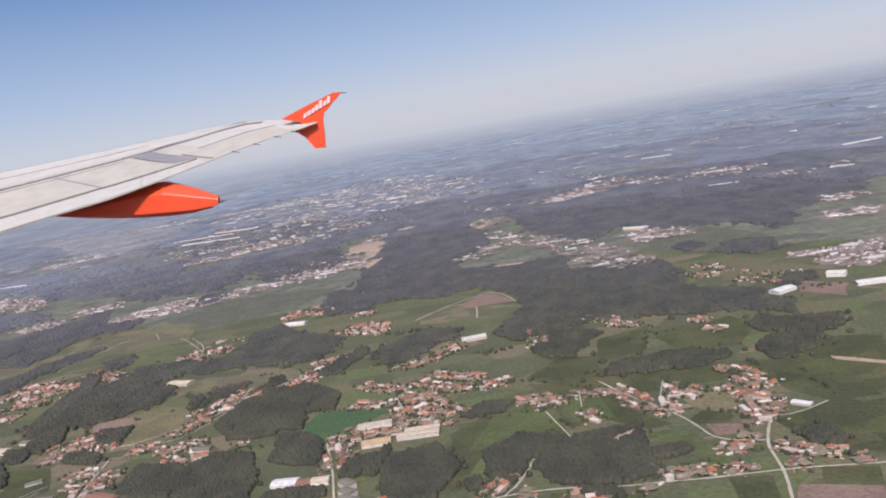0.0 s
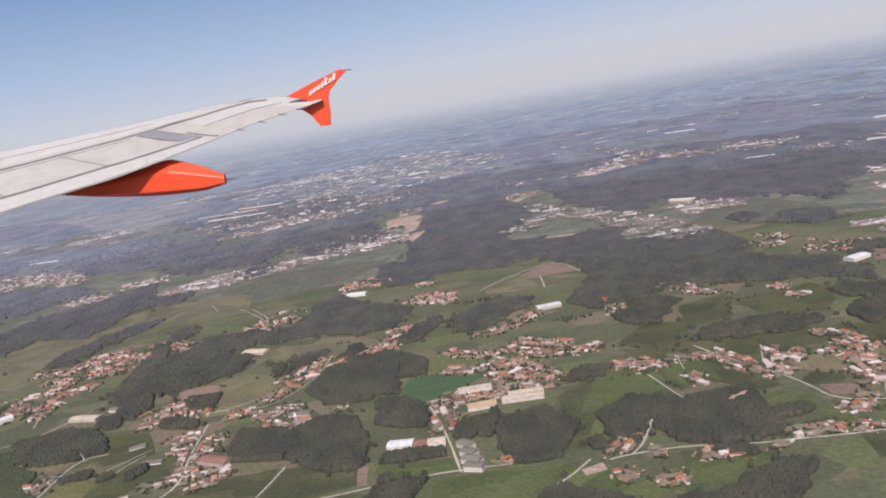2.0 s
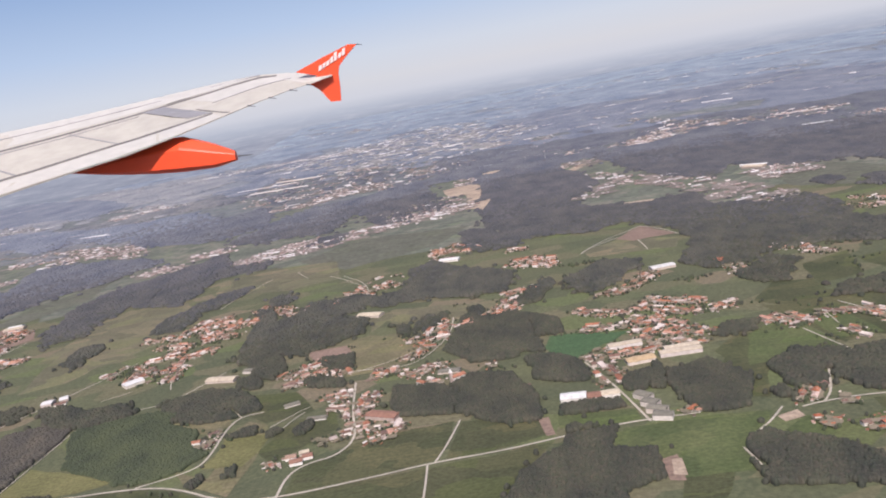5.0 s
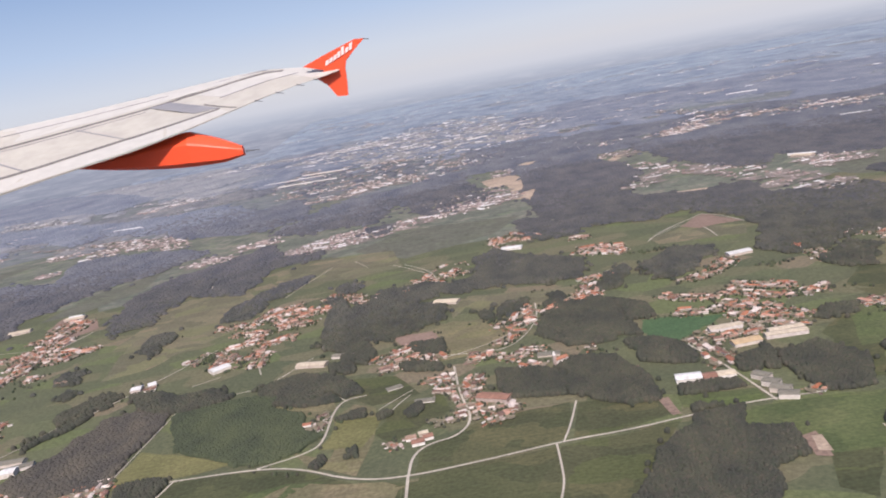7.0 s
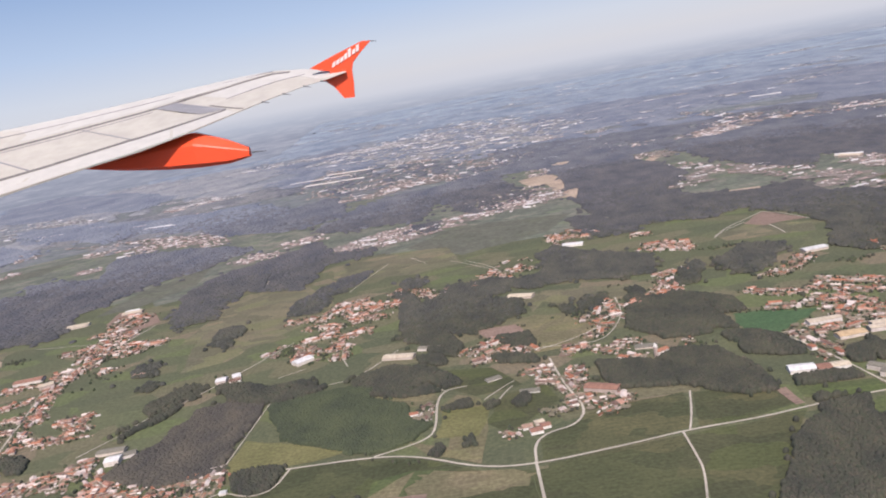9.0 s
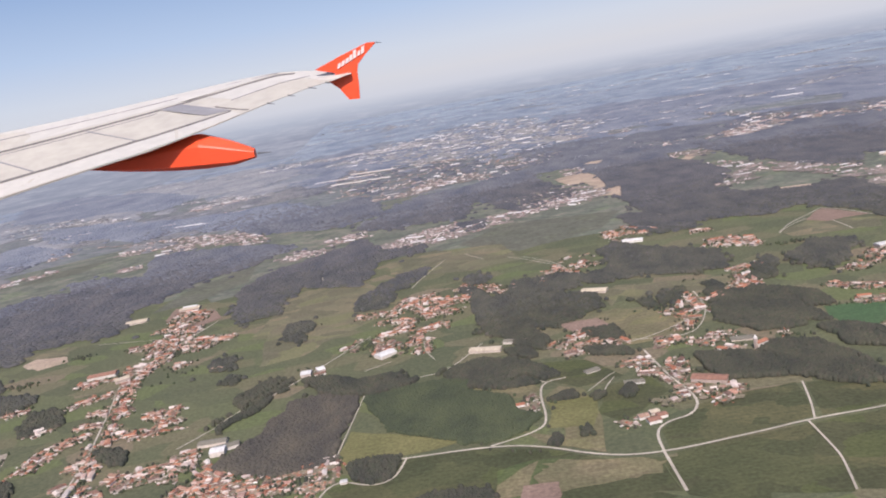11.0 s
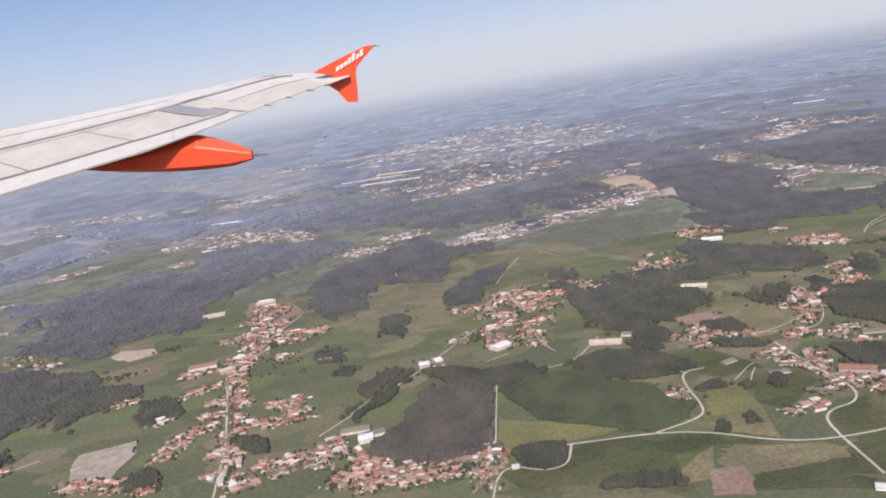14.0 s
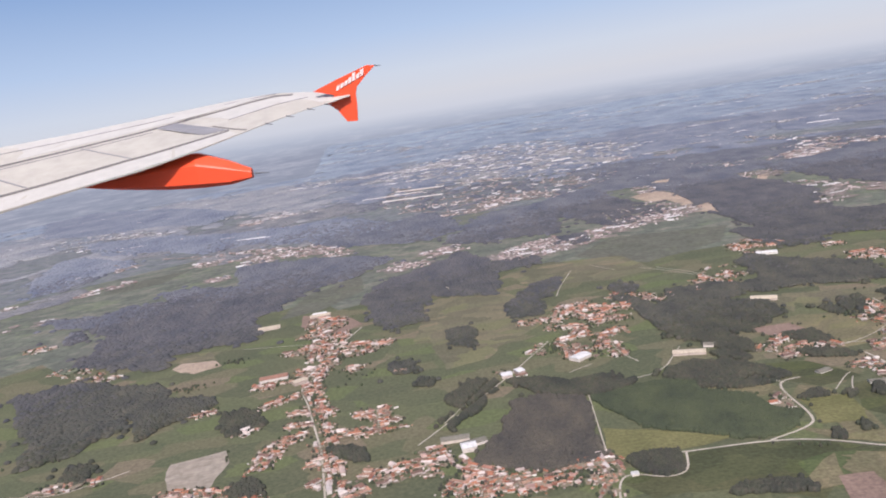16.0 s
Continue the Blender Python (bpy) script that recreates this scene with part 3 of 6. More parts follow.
WOODS.append(('p', [(26.6, 763.5), (58.7, 699.0), (83.1, 666.0), (118.4, 702.5), (156.3, 675.3), (147.4, 591.5), (111.7, 510.0), (99.1, 531.9), (74.8, 497.3), (55.9, 525.5), (42.4, 570.1), (41.6, 631.3), (30.0, 727.4)]))
WOODS.append(('p', [(-82.0, 417.9), (-67.9, 432.8), (-49.5, 411.3), (-58.3, 393.4), (-75.6, 393.7)]))
WOODS.append(('p', [(-233.6, 467.3), (-198.6, 468.8), (-198.5, 446.1), (-221.1, 441.3)]))
WOODS.append(('p', [(-177.5, 365.1), (-172.9, 372.6), (-162.1, 363.7), (-162.2, 350.7), (-170.5, 352.8)]))
WOODS.append(('p', [(-169.6, 289.8), (-171.9, 323.2), (-164.6, 325.0), (-152.7, 331.0), (-136.9, 313.4), (-122.7, 305.2), (-121.7, 289.4), (-131.4, 280.6), (-143.9, 273.8), (-152.8, 278.2), (-160.4, 269.4), (-167.4, 277.7)]))
WOODS.append(('p', [(-174.9, 330.8), (-176.8, 349.9), (-169.6, 345.6), (-164.6, 325.0)]))
WOODS.append(('p', [(-154.9, 328.0), (-148.7, 347.2), (-132.9, 347.1), (-115.1, 330.9), (-112.9, 320.5), (-124.5, 324.0), (-132.3, 319.0), (-146.9, 319.1)]))
WOODS.append(('p', [(-109.8, 372.6), (-99.0, 391.9), (-84.0, 368.0), (-60.8, 345.0), (-66.2, 313.4), (-80.2, 313.4), (-95.8, 323.4), (-112.8, 324.9), (-117.4, 337.2), (-106.7, 350.3)]))
WOODS.append(('p', [(-181.1, 229.4), (-185.1, 247.4), (-174.1, 252.0), (-157.9, 248.6), (-149.0, 237.2), (-147.2, 227.1), (-154.8, 223.5), (-165.5, 223.3)]))
WOODS.append(('p', [(-153.2, 210.5), (-145.0, 212.6), (-142.9, 206.6), (-149.3, 205.2)]))
WOODS.append(('p', [(-94.6, 285.4), (-101.6, 278.5), (-97.8, 298.8), (-94.6, 296.9)]))
WOODS.append(('p', [(-82.3, 297.5), (-75.9, 295.3), (-77.3, 282.9), (-83.6, 279.2)]))
WOODS.append(('p', [(-107.2, 292.5), (-102.9, 290.1), (-103.2, 279.4), (-107.8, 280.5)]))
WOODS.append(('p', [(33.9, 243.2), (40.0, 253.8), (49.5, 255.0), (64.5, 256.3), (79.9, 248.8), (75.4, 241.8), (66.4, 240.7), (54.4, 241.2), (42.1, 240.7)]))
WOODS.append(('p', [(84.0, 245.1), (89.6, 255.1), (96.9, 259.2), (108.0, 255.8), (106.7, 246.0), (96.5, 239.1), (86.5, 235.6)]))
WOODS.append(('p', [(93.9, 268.8), (99.7, 281.3), (105.1, 273.4), (122.4, 269.7), (114.9, 255.1), (105.3, 257.6), (96.7, 263.1)]))
WOODS.append(('p', [(26.0, 340.9), (34.5, 397.5), (56.6, 409.2), (73.9, 396.5), (93.6, 360.8), (92.8, 335.6), (115.7, 316.9), (109.5, 302.4), (115.8, 292.7), (108.0, 279.9), (103.3, 287.6), (92.1, 295.7), (81.9, 296.4), (63.4, 306.4), (43.3, 315.5)]))
WOODS.append(('p', [(74.7, 412.3), (91.9, 400.7), (95.5, 384.2), (97.3, 364.5), (82.8, 377.6)]))
WOODS.append(('p', [(120.9, 401.2), (133.6, 422.4), (154.3, 408.5), (150.7, 387.3), (138.2, 383.0)]))
WOODS.append(('p', [(121.7, 325.9), (137.4, 335.0), (138.5, 327.4), (129.6, 313.3)]))
WOODS.append(('p', [(103.1, 429.9), (118.3, 440.0), (123.5, 427.6), (112.9, 413.4)]))
WOODS.append(('p', [(102.7, 607.8), (110.3, 566.6), (140.1, 588.5), (175.1, 570.5), (199.9, 534.3), (224.0, 522.5), (219.8, 498.5), (194.7, 488.4), (180.9, 449.5), (164.1, 446.5), (156.0, 484.7), (133.3, 487.7), (110.1, 504.2), (96.0, 537.4)]))
WOODS.append(('p', [(142.3, 628.7), (178.7, 662.5), (206.4, 662.5), (245.6, 646.3), (284.3, 634.2), (302.2, 618.5), (251.3, 519.8), (229.8, 519.6), (199.9, 534.3), (172.4, 562.6), (152.8, 575.7)]))
WOODS.append(('p', [(-85.0, 451.4), (-72.5, 457.4), (-57.1, 430.0), (-61.8, 412.5), (-77.4, 417.1)]))
WOODS.append(('p', [(-922.4, 1322.5), (-866.7, 1394.2), (-655.4, 1222.8), (-515.1, 1033.0), (-537.7, 937.1), (-612.8, 989.5), (-715.0, 1020.5), (-808.1, 1083.0)]))
WOODS.append(('p', [(-611.5, 655.3), (-651.6, 786.6), (-626.2, 801.5), (-530.7, 700.5), (-546.0, 675.7), (-559.2, 611.5), (-583.3, 604.6)]))
WOODS.append(('p', [(-220.2, 380.9), (-207.9, 394.9), (-195.4, 402.1), (-195.0, 388.8), (-203.1, 376.0), (-209.4, 363.1), (-213.3, 335.2), (-223.7, 336.2), (-226.1, 362.3)]))
WOODS.append(('p', [(-91.8, 296.0), (-88.3, 293.8), (-94.5, 278.0), (-97.8, 278.3)]))
WOODS.append(('p', [(-479.7, 435.9), (-483.1, 448.9), (-472.9, 445.9), (-463.6, 425.6), (-469.0, 422.0)]))
WOODS.append(('p', [(-453.6, 332.4), (-426.2, 341.3), (-378.9, 314.0), (-351.6, 281.9), (-358.0, 267.6), (-379.5, 267.7), (-391.7, 252.4), (-405.4, 243.7)]))
WOODS.append(('p', [(-524.3, 505.0), (-482.4, 488.3), (-469.2, 501.9), (-419.6, 501.7), (-379.2, 507.5), (-343.5, 500.0), (-346.4, 456.0), (-360.6, 413.5), (-351.2, 386.6), (-352.4, 367.6), (-372.6, 368.3), (-391.1, 363.8), (-392.1, 343.3), (-429.1, 360.0), (-444.9, 375.8), (-445.7, 404.4), (-449.1, 427.2), (-494.9, 475.4)]))
WOODS.append(('p', [(-386.3, 229.4), (-387.7, 240.1), (-376.2, 236.3), (-375.2, 225.9)]))
FIELDS = []
FIELDS.append(('yellow', [(-212.8, 195.3), (-210.8, 208.8), (-193.7, 200.8), (-178.2, 191.4), (-187.3, 188.5), (-203.6, 188.8), (-211.6, 186.4)]))
FIELDS.append(('yellow', [(-152.1, 208.3), (-138.7, 207.2), (-142.1, 188.7), (-153.8, 191.1)]))
FIELDS.append(('soil', [(-163.5, 162.5), (-154.8, 162.6), (-157.1, 149.1), (-165.8, 151.5)]))
FIELDS.append(('olive', [(-169.9, 164.5), (-163.2, 171), (-159, 174.3), (-163.1, 158.4), (-170.4, 157.9)]))
FIELDS.append(('olive', [(-158.6, 169.6), (-128.7, 164.4), (-137.4, 158.7), (-154.8, 162.6)]))
FIELDS.append(('vivid', [(-54.2, 250.8), (-38.2, 248.4), (-39.5, 234), (-49.1, 226.3), (-56.2, 234.1)]))
FIELDS.append(('olive', [(-141.1, 270.2), (-117.5, 285), (-94.1, 265.6), (-99, 249.7), (-117.5, 244.4), (-134.7, 261.1)]))
FIELDS.append(('soil', [(-141.3, 276.8), (-125.3, 276.6), (-122.5, 264.2), (-136.8, 265.1)]))
FIELDS.append(('deep', [(-112.7, 191.9), (-97.1, 195.1), (-86, 195.8), (-89.4, 175.2), (-106.1, 172.3), (-127, 169.8), (-126.5, 180), (-122.2, 184.3)]))
FIELDS.append(('deep', [(-83.7, 194.9), (-63.6, 190.7), (-63.2, 178.7), (-87.8, 174.6)]))
FIELDS.append(('deep', [(-127.1, 165.6), (-93.2, 171.9), (-93.8, 152.9), (-96.7, 140), (-127, 148.3)]))
FIELDS.append(('deep', [(-91.5, 171.3), (-61.7, 174.9), (-70.2, 161.2), (-77, 147.9), (-82.5, 137.2), (-95.4, 140.7)]))
FIELDS.append(('bright', [(-48, 175.3), (-27.7, 176), (-29.5, 164.5), (-40.3, 151.3), (-47.7, 166.6)]))
FIELDS.append(('bright', [(-58.8, 189.5), (-40.5, 186.6), (-41, 178.8), (-59.3, 181.7)]))
FIELDS.append(('deep', [(-194.8, 185.8), (-170, 184.2), (-157.5, 180.8), (-142.2, 169.7), (-129.8, 166.5), (-129.3, 150.1), (-189.2, 166.6)]))
FIELDS.append(('olive', [(-158.6, 172.5), (-143.5, 167.9), (-130.5, 164), (-131.2, 159), (-147.1, 161.1)]))
FIELDS.append(('soil', [(-64.1, 189), (-61.2, 189), (-60.6, 178.8), (-63, 178.3)]))
FIELDS.append(('soil', [(62.8, 160.4), (77.7, 154.8), (75.9, 148.4), (59.8, 153.4)]))
FIELDS.append(('deep', [(70, 166.1), (81.3, 163.3), (78.4, 156.1), (68.1, 160.2)]))
FIELDS.append(('soil', [(55.1, 197.5), (63.6, 194.1), (61.7, 188.6), (55.5, 189.9)]))
FIELDS.append(('tan', [(101.1, 231.8), (116.2, 218.9), (114.9, 216.5), (101.8, 228.1)]))
FIELDS.append(('soil', [(129.5, 322), (142.3, 307.2), (134.1, 290), (123.8, 304.6)]))
FIELDS.append(('deep', [(70.6, 193.1), (85.9, 196.4), (104.1, 196.6), (88.5, 167.7), (78.9, 172.8), (82.1, 179.6), (72.2, 186.9)]))
FIELDS.append(('deep', [(-10, 215.4), (-0.1, 226.5), (15.8, 219.8), (20.6, 201.6), (8.5, 208.9), (-1, 200.4), (-8.4, 189.4)]))
FIELDS.append(('deep', [(15, 247.4), (35.4, 240.4), (37.7, 217.2), (47.5, 200.6), (41.3, 199.2), (30.4, 211.6), (22, 206.8), (18.8, 225.3)]))
FIELDS.append(('deep', [(39.4, 225.8), (35.8, 243), (62.5, 238.2), (92.5, 237), (112.7, 244.3), (125.8, 236.7), (106, 200), (88.6, 199.3), (82, 211.1), (76.5, 239.6), (52.2, 224.8)]))
FIELDS.append(('bright', [(37.5, 195.1), (50.1, 185.1), (51.3, 191.5), (45.3, 197.6)]))
FIELDS.append(('olive', [(53.9, 219.2), (67.6, 217.7), (70.2, 211.9), (62.5, 202.4), (56.6, 206.9)]))
FIELDS.append(('bright', [(58.6, 190.5), (64.1, 181.5), (62, 177.4), (56.8, 180.9)]))
FIELDS.append(('deep', [(51.1, 167.8), (60.2, 166.1), (57.9, 155.9), (49.7, 156.5)]))
FIELDS.append(('bright', [(46.2, 178.4), (54.2, 177.1), (53.1, 170), (46.9, 170.1)]))
FIELDS.append(('bright', [(48.9, 185.5), (56.5, 184), (54.4, 177.6), (47.4, 179.5)]))
FIELDS.append(('bright', [(-46.7, 175.5), (-21.3, 176), (-9.8, 173.1), (-18.8, 162.5), (-22.3, 157.6), (-20.8, 148.7), (-36.8, 149.7), (-35.8, 161.6), (-46.2, 163.9)]))
FIELDS.append(('bright', [(-2.1, 160.6), (13.7, 166.7), (24.4, 168.4), (32.5, 164.7), (21.1, 155.9), (8.8, 154.5)]))
FIELDS.append(('deep', [(12.7, 172.5), (24.1, 169.2), (21.7, 162.5), (12.1, 162.9)]))
FIELDS.append(('soil', [(-39.8, 158.9), (-35.6, 160.2), (-37, 148.6), (-40.3, 149.6)]))
FIELDS.append(('tan', [(29.3, 194.2), (31.7, 198.4), (38.3, 201.2), (38.3, 198.1), (33.1, 194.6)]))
FIELDS.append(('deep', [(51.2, 201), (58.3, 207.5), (63.2, 200.1), (60.5, 196.1), (53.7, 197.3)]))
FIELDS.append(('tan', [(-10.1, 170.5), (-4.8, 172.3), (-4.6, 168.4), (-9.5, 167.1)]))
FIELDS.append(('olive', [(-162, 191.8), (-150.5, 184.8), (-149.6, 192.7), (-153.5, 210.7), (-148.2, 218.9), (-141.1, 214.1), (-140, 184.5), (-142.4, 173.1), (-156.3, 182.9)]))
FIELDS.append(('olive', [(-177.3, 230.3), (-163.3, 228.4), (-156.3, 222.1), (-160.2, 217.2), (-171.6, 223.7)]))
FIELDS.append(('tan', [(-384.3, 340.9), (-382.6, 348.3), (-366.1, 345.5), (-365.2, 334.5), (-377.6, 332.5)]))
FIELDS.append(('green', [(-270.9, 367.8), (-250.2, 396.2), (-206.8, 333.2), (-220.6, 316.6), (-233.3, 301.3), (-253.5, 325.3)]))
FIELDS.append(('green', [(-267.8, 349.5), (-252.1, 403.3), (-232, 379.3), (-223.4, 325.7), (-239.5, 288.4), (-256.8, 283.3)]))
FIELDS.append(('soil', [(-113, 242.7), (-107.4, 243.1), (-111.5, 235.8), (-115.4, 236.5)]))
FIELDS.append(('tan', [(10.7, 460.2), (29.2, 456.5), (29.8, 446.8), (11.7, 452.4)]))
FIELDS.append(('tan', [(5.2, 638.8), (26.9, 679.1), (27.3, 664), (7.6, 622.7)]))
FIELDS.append(('town', [(-337, 1124), (-284, 1300), (-162, 1474), (-84, 1450), (25, 1067), (-34, 937), (-108, 913), (-210, 962)]))
FIELDS.append(('town', [(65.4, 725.7), (107.5, 791.4), (158.1, 810.7), (143.4, 760.5), (94.5, 712.7), (65.1, 696.5)]))
FIELDS.append(('soil', [(-330.6, 383.5), (-333.2, 405.5), (-304.4, 385.9), (-297.2, 370.8), (-307, 358.2), (-320.3, 368.3)]))
FIELDS.append(('bright', [(-170.0, 160.4), (-169.4, 171.5), (-160.3, 174.7), (-149.4, 172.7), (-158.2, 165.1), (-164.2, 156.1)]))
FIELDS.append(('olive', [(-160.8, 165.9), (-153.7, 172.6), (-134.3, 167.8), (-131.1, 165.2), (-138.6, 159.0), (-157.5, 156.7)]))
FIELDS.append(('soil', [(-164.6, 154.2), (-161.9, 160.7), (-155.4, 160.1), (-155.1, 156.0), (-157.5, 151.6)]))
FIELDS.append(('deep', [(-158.7, 152.0), (-152.6, 160.6), (-143.4, 160.5), (-136.8, 153.2), (-130.9, 148.9), (-132.6, 144.5)]))
FIELDS.append(('deep', [(-129.6, 165.6), (-97.0, 171.7), (-113.9, 139.2), (-128.7, 148.2)]))
FIELDS.append(('yellow', [(-154.1, 193.1), (-150.6, 205.6), (-139.2, 205.3), (-140.7, 193.8), (-149.5, 189.6)]))
FIELDS.append(('deep', [(-141.0, 195.8), (-133.4, 214.0), (-121.1, 215.8), (-118.7, 203.5), (-128.6, 193.1), (-134.8, 187.9)]))
FIELDS.append(('olive', [(-173.8, 233.3), (-156.7, 226.1), (-153.1, 217.5), (-160.6, 213.8), (-168.4, 219.1), (-176.1, 229.3)]))
FIELDS.append(('tan', [(-379.8, 336.2), (-381.8, 346.4), (-364.6, 344.8), (-358.9, 334.5), (-370.9, 328.7)]))
FIELDS.append(('green', [(-385.0, 350.2), (-383.2, 361.7), (-372.1, 362.4), (-365.5, 346.8), (-382.3, 347.4)]))
FIELDS.append(('vivid', [(-57.4, 238.8), (-54.5, 247.6), (-29.0, 243.8), (-35.2, 236.9), (-40.7, 234.2), (-49.6, 233.0)]))
FIELDS.append(('deep', [(-13.1, 200.4), (-5.8, 219.0), (6.7, 223.2), (16.7, 223.7), (18.1, 204.3), (3.5, 206.1), (-4.5, 193.2), (-7.9, 180.4), (-12.5, 183.7)]))
FIELDS.append(('bright', [(-58.2, 181.3), (-55.9, 188.6), (-39.5, 186.3), (-39.6, 178.4)]))
FIELDS.append(('bright', [(-46.1, 174.4), (-18.5, 175.1), (-9.6, 173.9), (-18.1, 165.6), (-25.3, 154.7), (-33.3, 149.9), (-36.2, 163.0), (-46.5, 168.8)]))
FIELDS.append(('tan', [(-38.9, 151.5), (-37.7, 158.3), (-35.4, 158.1), (-36.1, 150.7)]))
FIELDS.append(('bright', [(-11.1, 163.4), (-4.7, 168.4), (10.7, 159.2), (8.7, 157.2), (1.9, 151.6), (-7.3, 159.5)]))
FIELDS.append(('deep', [(-157.2, 241.8), (-136.6, 236.5), (-127.9, 218.5), (-142.4, 215.6), (-150.8, 224.4)]))
FIELDS.append(('olive', [(-178.2, 225.5), (-171.8, 231.5), (-160.3, 221.6), (-164.7, 215.4)]))
FIELDS.append(('deep', [(-41.6, 137.8), (-36.0, 152.8), (-24.0, 155.3), (-35.9, 131.8)]))
FIELDS.append(('bright', [(-44.3, 176.6), (-14.2, 174.7), (-22.2, 158.9), (-35.5, 153.9), (-39.9, 163.9), (-47.8, 166.8)]))
FIELDS.append(('olive', [(-121.4, 242.5), (-125.9, 271.1), (-104.6, 267.7), (-94.6, 269.2), (-98.6, 253.7), (-108.7, 244.9)]))
FIELDS.append(('deep', [(-191.3, 172.0), (-191.7, 184.5), (-173.6, 186.0), (-152.2, 173.7), (-131.7, 165.8), (-129.9, 156.1), (-130.1, 154.2)]))
FIELDS.append(('deep', [(-126.0, 168.3), (-92.6, 172.0), (-91.8, 162.8), (-96.1, 146.2), (-127.4, 155.4)]))
FIELDS.append(('deep', [(-90.1, 171.1), (-65.6, 175.1), (-74.1, 157.0), (-76.7, 147.5), (-93.9, 145.5)]))
FIELDS.append(('deep', [(-213.6, 175.4), (-208.8, 177.0), (-193.3, 185.2), (-172.6, 183.4), (-156.4, 176.0), (-165.0, 160.2), (-170.3, 154.1), (-186.6, 164.0), (-207.1, 165.1)]))
FIELDS.append(('deep', [(14.1, 253.3), (26.2, 269.3), (38.9, 265.5), (37.3, 250.3), (22.1, 246.3)]))
FIELDS.append(('deep', [(35.5, 242.4), (53.6, 238.7), (65.5, 238.2), (79.6, 239.5), (82.0, 229.4), (67.6, 226.0), (50.7, 229.2)]))
FIELDS.append(('green', [(100.1, 465.5), (140.3, 478.2), (155.6, 433.2), (155.5, 411.3), (131.5, 424.8), (119.3, 406.6), (96.3, 427.2)]))
FIELDS.append(('dull', [(-178.4, 449.6), (-148.8, 490.0), (-87.8, 475.3), (-78.1, 472.4), (-96.1, 433.4), (-119.0, 418.5), (-145.8, 408.6)]))
FIELDS.append(('green', [(-269.3, 376.9), (-259.3, 399.3), (-237.7, 386.0), (-226.1, 357.1), (-228.8, 339.1), (-264.7, 358.9)]))
FIELDS.append(('green', [(-346.4, 404.0), (-339.3, 455.5), (-309.8, 488.7), (-303.3, 446.5), (-323.6, 414.0)]))
FIELDS.append(('green', [(-513.7, 564.6), (-491.7, 605.4), (-460.4, 620.4), (-467.9, 579.5), (-492.2, 564.8)]))
FIELDS.append(('green', [(-219.2, 432.7), (-189.2, 441.5), (-156.7, 416.9), (-145.6, 394.0), (-176.6, 382.8), (-192.6, 400.1), (-213.7, 401.3)]))
FIELDS.append(('green', [(-221.7, 428.4), (-194.8, 443.4), (-154.3, 434.6), (-145.5, 388.3), (-174.3, 384.6), (-198.5, 389.0)]))
FIELDS.append(('green', [(-110.7, 314.8), (-81.3, 305.3), (-67.6, 305.3), (-70.2, 290.2), (-88.1, 285.4), (-113.6, 300.0), (-118.4, 287.6), (-122.7, 309.2)]))
FIELDS.append(('olive', [(-127.0, 265.5), (-118.7, 270.8), (-96.8, 262.7), (-102.0, 247.4), (-115.4, 245.4)]))
FIELDS.append(('green', [(-26.6, 360.2), (-7.8, 370.9), (16.2, 356.3), (12.6, 339.8), (-6.0, 343.1), (-25.0, 346.4)]))
FIELDS.append(('soil', [(-8.9, 371.9), (0.6, 385.4), (8.3, 392.3), (18.0, 364.6), (6.4, 365.2), (-2.2, 363.2)]))
FIELDS.append(('tan', [(-97.9, 641.7), (-86.7, 650.3), (-71.7, 650.1), (-64.1, 624.0), (-79.6, 600.4), (-91.1, 597.7)]))
FIELDS.append(('tan', [(-79.4, 549.6), (-69.6, 556.1), (-59.1, 561.9), (-68.0, 512.0), (-73.2, 528.4), (-84.8, 535.9)]))
FIELDS.append(('tan', [(-78.9, 603.1), (-64.8, 621.1), (-68.4, 563.8), (-77.6, 553.4)]))
FIELDS.append(('tan', [(-67.6, 701.3), (-55.0, 716.4), (-42.3, 711.6), (-53.7, 689.8)]))
FIELDS.append(('pale', [(-346.8, 219.0), (-348.7, 230.0), (-331.7, 234.7), (-328.2, 225.4), (-329.3, 214.4), (-329.7, 204.8), (-343.7, 211.0)]))
FIELDS.append(('deep', [(13.7, 252.5), (19.6, 256.7), (42.5, 250.0), (73.3, 240.1), (73.3, 230.1), (55.1, 223.5), (34.1, 233.1)]))
FIELDS.append(('deep', [(60.7, 281.9), (90.7, 287.6), (96.5, 275.6), (83.4, 254.5), (64.5, 258.4)]))
FIELDS.append(('deep', [(43.0, 284.6), (63.2, 292.4), (54.6, 263.8), (38.6, 259.3)]))
FIELDS.append(('deep', [(96.6, 253.6), (123.2, 244.7), (99.6, 198.7), (90.3, 202.9), (90.6, 232.3)]))
FIELDS.append(('deep', [(70.6, 193.1), (91.4, 202.3), (96.2, 192.0), (87.1, 174.4), (79.5, 174.1), (76.8, 185.1)]))
FIELDS.append(('bright', [(-5.4, 202.0), (1.4, 223.6), (17.4, 235.7), (21.0, 199.5), (5.0, 201.9)]))
FIELDS.append(('bright', [(20.7, 234.2), (33.3, 228.5), (34.7, 209.8), (22.6, 210.6)]))
FIELDS.append(('green', [(-267.2, 361.3), (-244.3, 392.2), (-226.3, 393.2), (-202.9, 344.7), (-230.2, 331.3), (-255.8, 327.1), (-271.0, 326.4)]))
ROADS = []
ROADS.append((1.5, [(-194.2, 186.2), (-170.2, 185.5), (-157.6, 181.8), (-142.3, 170.8), (-128.7, 168.3), (-106.3, 171.2), (-90.4, 174), (-74.1, 174.5), (-59.9, 176.8), (-47.7, 178.6), (-39.6, 179), (-26.5, 178.3)]))
